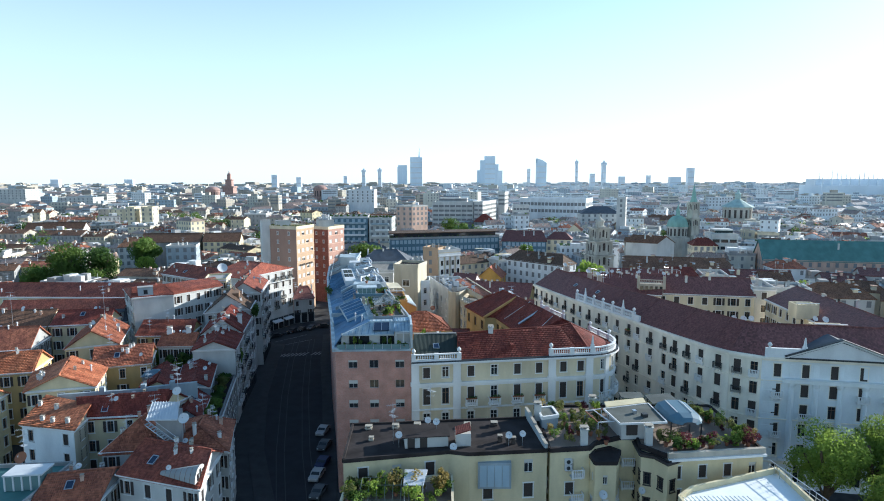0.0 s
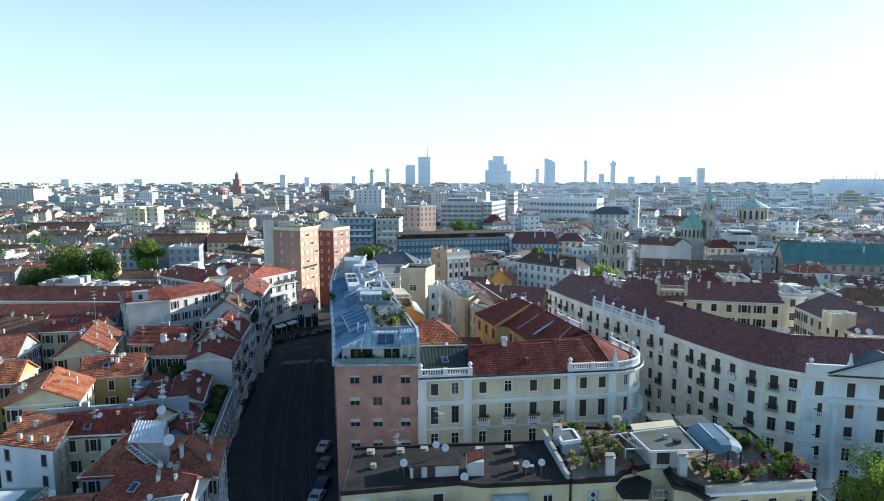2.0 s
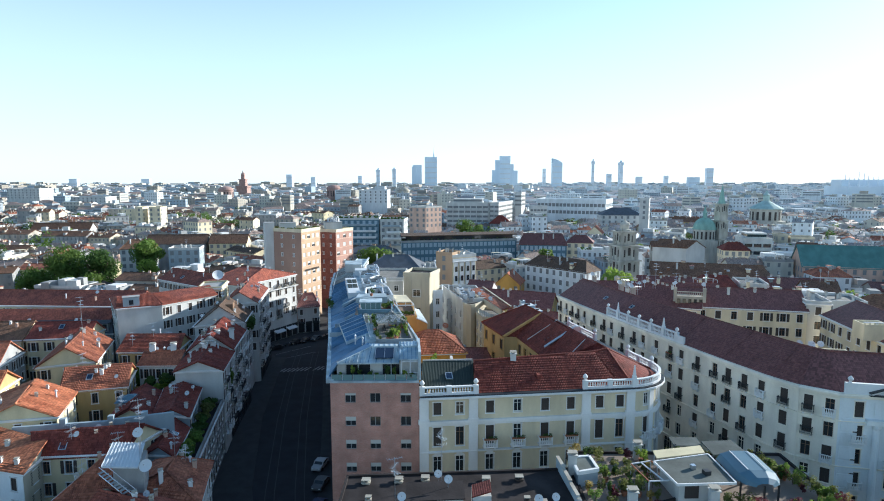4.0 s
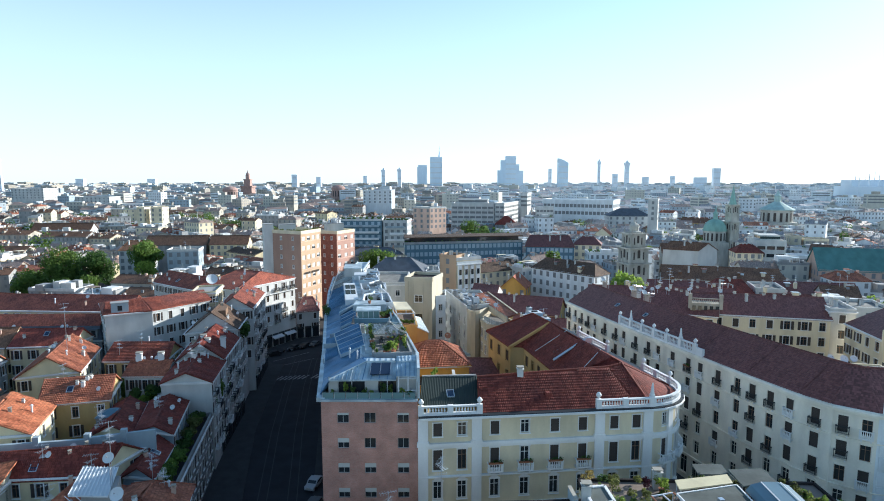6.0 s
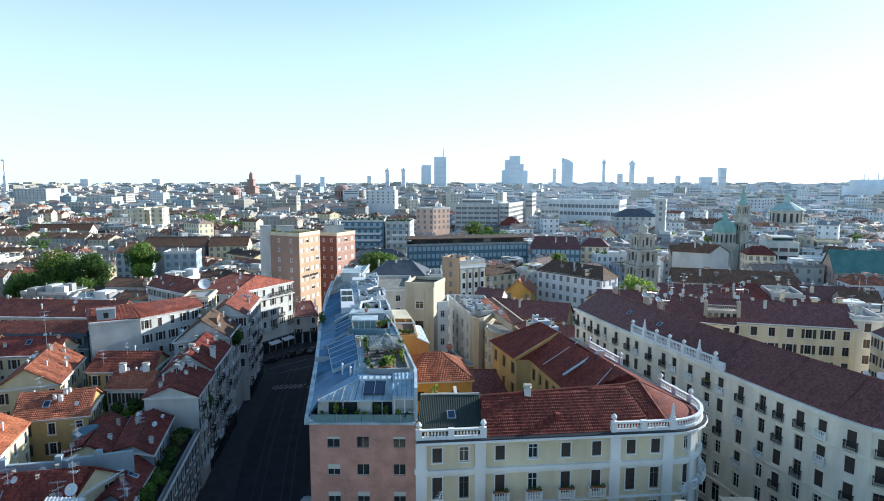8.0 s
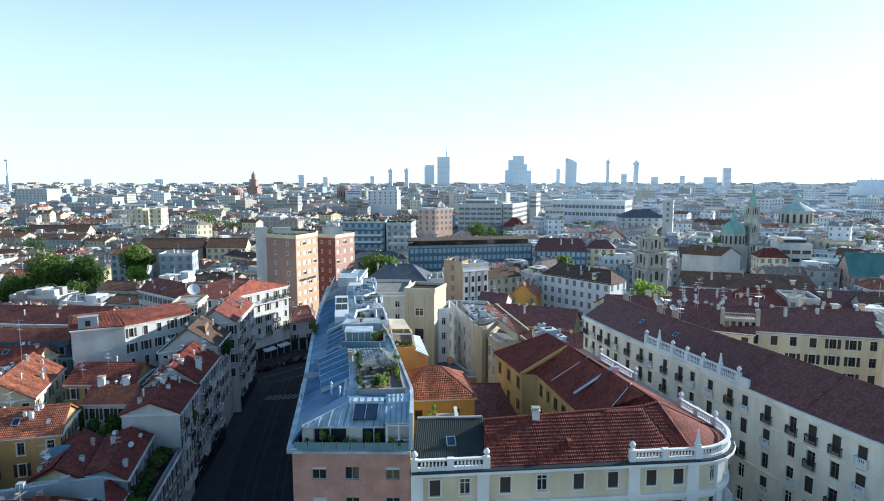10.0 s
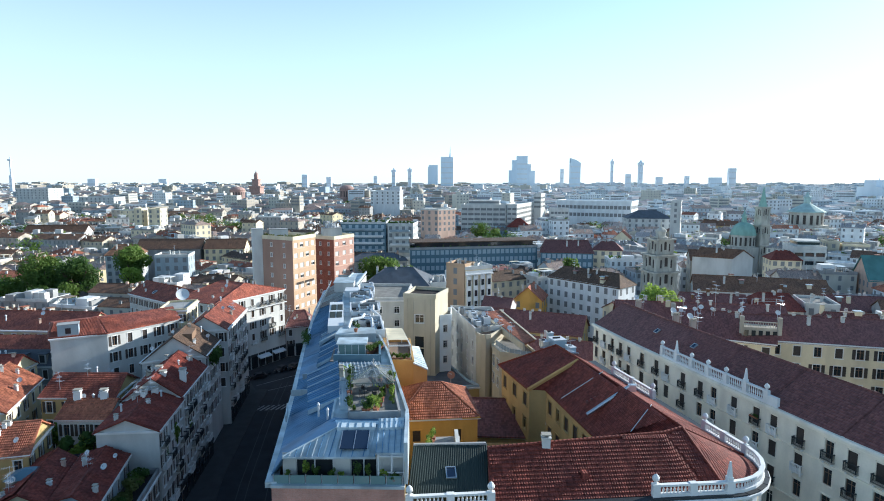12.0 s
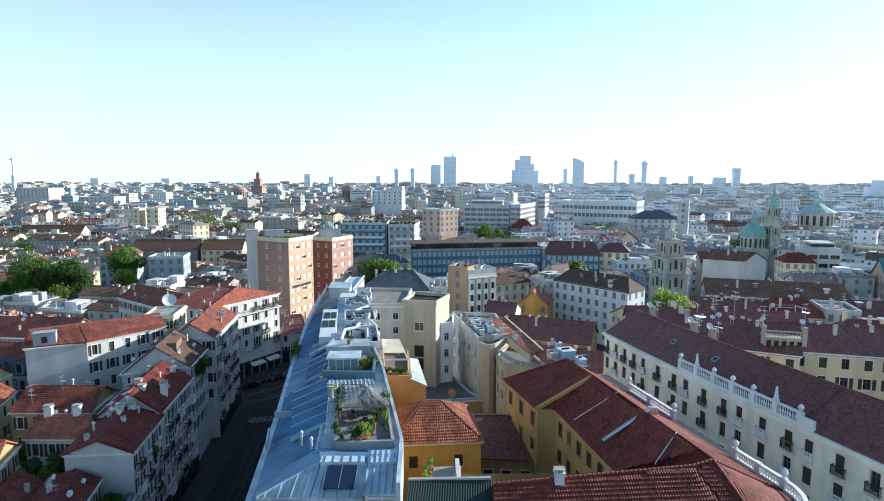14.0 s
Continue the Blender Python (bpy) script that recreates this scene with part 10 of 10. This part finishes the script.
def city_far():
    rng = random.Random(99)
    walls, roofs, leafy = Shape(), Shape(), Shape()
    y = 640.0
    pal = HAZE_WALLS
    flats = [CONCRETE, HAZE_WALLS[2], HAZE_WALLS[5], LIGHT_ZINC, HAZE_WALLS[3], GRAVEL]
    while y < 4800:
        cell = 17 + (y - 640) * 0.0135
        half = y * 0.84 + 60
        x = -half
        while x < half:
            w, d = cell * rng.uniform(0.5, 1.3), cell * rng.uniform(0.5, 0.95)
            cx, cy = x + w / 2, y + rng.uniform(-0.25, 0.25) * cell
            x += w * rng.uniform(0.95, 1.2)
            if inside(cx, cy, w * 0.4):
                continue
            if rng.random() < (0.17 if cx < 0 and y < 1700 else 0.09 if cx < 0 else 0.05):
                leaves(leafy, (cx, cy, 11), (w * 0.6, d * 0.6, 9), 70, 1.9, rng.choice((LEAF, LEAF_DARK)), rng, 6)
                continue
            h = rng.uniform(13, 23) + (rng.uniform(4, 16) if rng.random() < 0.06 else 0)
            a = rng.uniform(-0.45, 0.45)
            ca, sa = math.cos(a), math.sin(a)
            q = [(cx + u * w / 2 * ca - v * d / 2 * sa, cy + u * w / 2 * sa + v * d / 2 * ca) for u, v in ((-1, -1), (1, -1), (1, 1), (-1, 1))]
            tile = TILE_HAZE_BROWN if cx < 0 and y < 1400 else TILE_HAZE
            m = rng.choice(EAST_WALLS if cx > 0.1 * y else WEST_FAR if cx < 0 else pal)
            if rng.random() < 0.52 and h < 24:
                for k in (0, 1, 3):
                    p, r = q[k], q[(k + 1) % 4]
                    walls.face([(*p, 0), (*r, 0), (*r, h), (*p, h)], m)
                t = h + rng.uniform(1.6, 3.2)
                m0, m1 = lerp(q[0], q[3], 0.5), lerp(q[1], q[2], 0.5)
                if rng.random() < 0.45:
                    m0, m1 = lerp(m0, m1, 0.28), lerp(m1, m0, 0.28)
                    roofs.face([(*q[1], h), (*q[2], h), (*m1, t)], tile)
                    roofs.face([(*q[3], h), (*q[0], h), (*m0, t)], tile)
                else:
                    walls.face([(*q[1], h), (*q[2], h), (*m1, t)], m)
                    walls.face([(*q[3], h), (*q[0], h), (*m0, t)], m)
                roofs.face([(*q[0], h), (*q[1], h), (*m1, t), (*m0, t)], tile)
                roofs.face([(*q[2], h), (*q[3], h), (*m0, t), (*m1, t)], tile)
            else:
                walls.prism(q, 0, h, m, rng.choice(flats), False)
                for _ in range(rng.randint(0, 3)):
                    p = lerp(lerp(q[0], q[1], rng.uniform(0.2, 0.8)), lerp(q[3], q[2], rng.uniform(0.2, 0.8)), rng.uniform(0.2, 0.8))
                    walls.box((*p, h - 0.1), (w * rng.uniform(0.1, 0.4), d * rng.uniform(0.1, 0.45), rng.uniform(1.5, 3.6)), rng.choice(WEST_FAR if cx < 0 else pal), a)
            if y < 1500:
                # rows of windows, or bands of glazing on the newer blocks
                banded = rng.random() < 0.25
                z, step = h - 2.2, rng.uniform(2.6, 3.8)
                floors = rng.choice((2, 3, 4))
                for side in ((0, 1) if cx < 0 else (0, 3)):
                    A, B = q[side], q[(side + 1) % 4]
                    L = math.dist(A, B)
                    ex, ey = (B[0] - A[0]) / L, (B[1] - A[1]) / L
                    ox, oy = ey * 0.08, -ex * 0.08
                    n = 1 if banded else int(L / step)
                    ww = L * 0.43 if banded else 0.65
                    for i in range(n):
                        px, py = A[0] + ex * L * (i + 0.5) / n + ox, A[1] + ey * L * (i + 0.5) / n + oy
                        for j in range(floors):
                            zz = z - 3.4 * j
                            walls.face([(px - ex * ww, py - ey * ww, zz - 0.9), (px + ex * ww, py + ey * ww, zz - 0.9), (px + ex * ww, py + ey * ww, zz + 0.7), (px - ex * ww, py - ey * ww, zz + 0.7)], HAZE_PANE, FLAT_UV)
        y += cell * rng.uniform(0.9, 1.15)
    tagged(new("distant_city", walls.mesh("distant_city")), "distant city blocks reaching the horizon, walls paled for haze", "city", kind="stuff")
    tagged(new("distant_roofs", roofs.mesh("distant_roofs")), "distant tiled roofs reaching the horizon, colours paled for haze", "roofs", kind="stuff")
    tagged(new("distant_trees", leafy.mesh("distant_trees")), "dark distant tree clumps between the blocks", "trees", kind="stuff")


city_far()


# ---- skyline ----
# haze in front of the skyline is put into these pale base colours
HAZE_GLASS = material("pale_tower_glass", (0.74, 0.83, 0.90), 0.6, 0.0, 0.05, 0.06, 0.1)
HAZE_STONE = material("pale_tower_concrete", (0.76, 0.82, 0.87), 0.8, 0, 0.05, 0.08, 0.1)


def skyscraper(x, y, w, d, h, label, mat, top="flat", steps=()):
    root = thing("skyscraper", label, "skyscraper", "skyline towers", at=(x, y, 0))
    s = Shape()
    if top == "slant":
        s.prism([(-w / 2, -d / 2), (w / 2, -d / 2), (w / 2, d / 2), (-w / 2, d / 2)], 0, h * 0.86, mat)
        s.face([(-w / 2, -d / 2, h * 0.86), (w / 2, -d / 2, h * 0.86), (w * 0.1, -d / 2, h * 0.94), (-w / 2, -d / 2, h)], mat)
        s.face([(-w / 2, d / 2, h), (w * 0.1, d / 2, h * 0.94), (w / 2, d / 2, h * 0.86), (-w / 2, d / 2, h * 0.86)], mat)
        s.face([(-w / 2, -d / 2, h), (w * 0.1, -d / 2, h * 0.94), (w * 0.1, d / 2, h * 0.94), (-w / 2, d / 2, h)], mat)
        s.face([(w * 0.1, -d / 2, h * 0.94), (w / 2, -d / 2, h * 0.86), (w / 2, d / 2, h * 0.86), (w * 0.1, d / 2, h * 0.94)], mat)
    else:
        s.box((0, 0, 0), (w, d, h), mat)
    for dx, ww, hh in steps:
        s.box((dx, 0, 0), (ww, d * (0.6 + 0.005 * (abs(dx) % 60)), hh), mat)
    part("shaft", s, root)
    n = max(4, int(h / 14))
    for k in range(n):
        b = Shape()
        # bands nearly as pale as the shaft, again for haze
        b.box((0, -d / 2 - 0.1, h * 0.86 * (k + 0.5) / n), (w * 0.96, 0.5, h * 0.86 / n * 0.45), HAZE_WALLS[0] if mat is HAZE_STONE else HAZE_WALLS[3])
        if k % 2 == 0:
            part("window_band", b, root)
    if top == "spire":
        c = Shape()
        c.lathe((w * 0.25, 0, h), [(w * 0.10, 0), (w * 0.05, h * 0.14), (0.3, h * 0.34)], mat, 6)
        part("spire", c, root)
    if top == "crown":
        c = Shape()
        c.box((0, 0, h), (w * 1.25, d * 1.25, h * 0.10), mat)
        c.box((0, 0, h * 1.10), (w * 0.7, d * 0.7, h * 0.08), mat, 0, 0.3)
        part("crown", c, root)
    return root


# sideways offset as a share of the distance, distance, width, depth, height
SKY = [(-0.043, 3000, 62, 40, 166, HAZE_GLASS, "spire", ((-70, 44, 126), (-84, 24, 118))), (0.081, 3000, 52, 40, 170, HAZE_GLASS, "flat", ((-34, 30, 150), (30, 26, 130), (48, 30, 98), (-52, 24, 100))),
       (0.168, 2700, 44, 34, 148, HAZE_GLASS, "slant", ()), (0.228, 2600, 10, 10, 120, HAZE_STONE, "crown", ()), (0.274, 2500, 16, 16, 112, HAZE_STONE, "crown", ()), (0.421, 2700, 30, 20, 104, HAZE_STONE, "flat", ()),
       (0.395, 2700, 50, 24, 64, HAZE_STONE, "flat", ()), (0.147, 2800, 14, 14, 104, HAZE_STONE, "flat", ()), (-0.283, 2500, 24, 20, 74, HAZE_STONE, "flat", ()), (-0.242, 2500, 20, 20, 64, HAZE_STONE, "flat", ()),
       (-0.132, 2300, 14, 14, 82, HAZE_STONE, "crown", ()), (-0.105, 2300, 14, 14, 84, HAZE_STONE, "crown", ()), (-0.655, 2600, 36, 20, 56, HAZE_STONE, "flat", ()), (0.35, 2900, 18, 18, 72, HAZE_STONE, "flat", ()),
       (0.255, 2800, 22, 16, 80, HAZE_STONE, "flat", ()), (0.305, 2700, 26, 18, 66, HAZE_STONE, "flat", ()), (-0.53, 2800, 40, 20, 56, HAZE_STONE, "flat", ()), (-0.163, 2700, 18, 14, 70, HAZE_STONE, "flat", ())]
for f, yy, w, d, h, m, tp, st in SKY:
    skyscraper(f * yy, yy, w, d, h, "glass office tower on the skyline, paled for haze" if m is HAZE_GLASS else "concrete tower on the skyline, paled for haze", m, tp, st)


def castle_tower():
    root = thing("castle_tower", "distant red brick castle gate tower in shrinking tiers", "tower", at=(-445.0, 1234.0, 0))
    for w, z0, z1 in ((22, 0, 36), (25, 36, 39), (13, 39, 51), (15, 51, 53), (7, 53, 61)):
        s = Shape()
        s.box((0, 0, z0), (w, w, z1 - z0), HAZE_BRICK)
        part("tier", s, root)
    s = Shape()
    s.lathe((0, 0, 61), [(4.5, 0), (3.8, 3.5), (1.2, 6), (0.3, 10)], HAZE_BRICK, 8)
    part("cupola", s, root)


castle_tower()


def cathedral():
    root = thing("cathedral", "distant cathedral with a crowd of pinnacles, paled for haze", "cathedral", at=(860.0, 1130.0, 0))
    s = Shape()
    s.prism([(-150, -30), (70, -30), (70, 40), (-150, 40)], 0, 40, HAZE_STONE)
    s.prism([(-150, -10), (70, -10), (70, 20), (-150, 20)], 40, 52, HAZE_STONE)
    part("nave", s, root)
    for k in range(26):
        p = Shape()
        x = -148 + 8.6 * k
        p.lathe((x, -28 + 24 * (k % 2), 38), [(1.8, 0), (1.2, 10), (0.2, 20 + 6 * (k % 3))], HAZE_STONE, 5)
        part("pinnacle", p, root)


cathedral()
s = Shape()
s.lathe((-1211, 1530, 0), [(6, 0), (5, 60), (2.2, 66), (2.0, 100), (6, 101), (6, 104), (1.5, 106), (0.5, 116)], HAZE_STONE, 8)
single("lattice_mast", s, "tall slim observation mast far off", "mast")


def roof_loggia():
    g = thing("roof_loggia", "pale stone roof loggia with a balustrade and aerials", "loggia")
    s = Shape()
    s.box((56.4, 156.4, 20.0), (6.2, 4.2, 3.3), STONE, -0.22)
    part("body", s, g)
    for k in range(5):
        s = Shape()
        d = (k - 2) * 1.2
        s.box((56.0 + d, 154.2 - 0.22 * d, 21.2), (0.7, 0.12, 1.5), GLASS, -0.22)
        part("opening", s, g)
    for k in range(15):
        s = Shape()
        d = (k - 7) * 0.42
        s.lathe((56.0 + d, 154.4 - 0.22 * d, 23.4), [(0.07, 0), (0.1, 0.35), (0.04, 0.7), (0.07, 0.9)], STONE, 6)
        part("baluster", s, g)
    s = Shape()
    s.bar((52.9, 155.1, 24.3), (59.1, 153.7, 24.3), 0.24, 0.16, STONE)
    part("rail", s, g)
    for dx in (-3.2, 3.2):
        s = Shape()
        s.box((56.0 + dx, 154.4 - 0.22 * dx, 22.0), (0.7, 0.7, 3.4), STONE, -0.22)
        part("pier", s, g)
    for k, (x, y, zz) in enumerate(((52.6, 156.0, 25.2), (53.6, 157.4, 25.2), (59.6, 155.6, 25.0), (44.6, 162.4, 24.4), (46.0, 161.0, 24.4), (47.6, 162.0, 24.6), (49.2, 160.4, 24.6), (43.2, 160.6, 24.2))):
        dish(x, y, zz, 170 + 6 * k, 0.36 + 0.07 * (k % 3), 0.9)
        if k % 2 == 0:
            antenna(x + 0.8, y + 0.6, zz - 0.6, 4.0 + 0.4 * k, 0.3 * k, 3)
    for x, y in ((52.0, 193.4), (75.0, 190.6)):
        f = thing("roof_rail_frame", "white rectangular rail frame on the roof ridge", "roof rail", "roof rails")
        for a, b in (((-3, -1.4), (3, -1.4)), ((3, -1.4), (3, 1.6)), ((3, 1.6), (-3, 1.6)), ((-3, 1.6), (-3, -1.4))):
            s = Shape()
            s.bar((x + a[0], y + a[1], 21.3), (x + b[0], y + b[1], 21.3), 0.1, 0.1, CONCRETE)
            s.box((x + a[0], y + a[1], 19.6), (0.14, 0.14, 1.8), WHITE_METAL)
            part("rail", s, f)


roof_loggia()

# ---- chimneys, roof lights and vents over the roofs behind the long palace ----
rg = random.Random(71)
s = Shape()
for (x0, y0), (x1, y1), z, half, rise in (((38, 192), (77, 187), 20.6, 6, 3.6), ((83, 183.5), (98, 180), 20.2, 5, 3.8), ((64, 219), (80, 215.4), 17.8, 6, 3.8), ((82, 214), (93, 211.4), 19.0, 6, 3.4),
                                         ((76, 243), (113, 233), 19.4, 7, 3.8), ((105, 220), (129, 216), 17.2, 6, 3.2), ((113, 177.6), (127, 174.6), 19.6, 5, 3.4), ((31, 249), (50, 228), 21.2, 5, 3.2)):
    n = int(math.hypot(x1 - x0, y1 - y0) / 4.5)
    dx, dy = (x1 - x0), (y1 - y0)
    d = math.hypot(dx, dy)
    nx, ny = dy / d, -dx / d
    for k in range(n):
        u, v = 0.04 + 0.92 * rg.random(), rg.uniform(-0.2, 0.85)
        c = (x0 + dx * u + nx * v * half, y0 + dy * u + ny * v * half)
        zz = z - abs(v) * rise
        kind = rg.random()
        turn = math.atan2(dy, dx)
        if kind < 0.5:
            h = rg.uniform(1.0, 1.9)
            s.box((*c, zz - 0.5), (rg.uniform(0.5, 1.2), 0.6, h + 0.5), rg.choice((WHITE, CONCRETE, CREAM, TILE_BROWN)), turn)
            s.box((*c, zz + h), (0.9, 0.8, 0.14), CONCRETE, turn)
        elif kind < 0.72:
            s.box((*c, zz - 0.6), (rg.uniform(1.0, 1.6), 1.4, 1.5), rg.choice((AGED_SHADED, CREAM)), turn)
            s.box((*c, zz + 0.9), (1.8, 1.7, 0.14), rg.choice((LIGHT_ZINC, TILE_DARK)), turn)
        elif kind < 0.9:
            s.box((*c, zz - 0.3), (1.0, 1.3, 0.62), LIGHT_ZINC, turn)
        else:
            s.beam((*c, zz - 0.2), (*c, zz + 3.2), 0.05, CHROME, 4)
            s.beam((c[0] - 0.7, c[1], zz + 2.9), (c[0] + 0.7, c[1], zz + 2.9), 0.04, CHROME, 4)
single("rooftop_clutter", s, "chimneys, roof lights and vents on old tiled roofs", "chimneys", kind="stuff")



# ---- sunk roof terraces on the yard side of the long palace ----
def yard_terrace(x, y, top, w, d, turn, slots, dishes):
    g = thing("yard_terrace", "cream walled roof terrace cut into the dark tiled roof", "roof terrace", "yard roof terraces", at=(x, y, 0))
    ca, sa = math.cos(turn), math.sin(turn)

    def at(u, v):
        return (u * ca - v * sa, u * sa + v * ca)

    s = Shape()
    s.box((0, 0, top - 3.6), (w, d, 2.7), CREAM, turn)
    part("body", s, g)
    for u, v, lx, ly in ((0, -d / 2 + 0.12, w, 0.22), (0, d / 2 - 0.12, w, 0.22), (-w / 2 + 0.12, 0, 0.22, d - 0.5), (w / 2 - 0.12, 0, 0.22, d - 0.5)):
        s = Shape()
        s.box((*at(u, v), top - 0.9), (lx, ly, 0.45), CREAM, turn)
        part("parapet", s, g)
    for k in range(slots + 1):
        s = Shape()
        s.box((*at(-w / 2 + 0.14 + (w - 0.28) * k / slots, -d / 2 + 0.12), top - 0.45), (0.2, 0.2, 0.31), CREAM, turn)
        part("post", s, g)
    s = Shape()
    s.box((*at(0, -d / 2 + 0.12), top - 0.14), (w + 0.1, 0.3, 0.14), TRIM, turn)
    part("coping", s, g)
    for k in range(dishes):
        u, v = at(-w / 2 + 0.8 + k * 1.5, d / 2 - 0.6 - 0.5 * (k % 2))
        dish(x + u, y + v, top - 0.9, 172 + 8 * k, 0.5 + 0.08 * (k % 2), 1.2)


yard_terrace(56.2, 103.6, 25.5, 7.6, 3.0, -0.16, 8, 3)
yard_terrace(69.4, 103.0, 25.5, 5.2, 3.0, -0.18, 6, 2)
yard_terrace(80.2, 127.4, 24.2, 4.6, 4.0, -0.12, 5, 0)
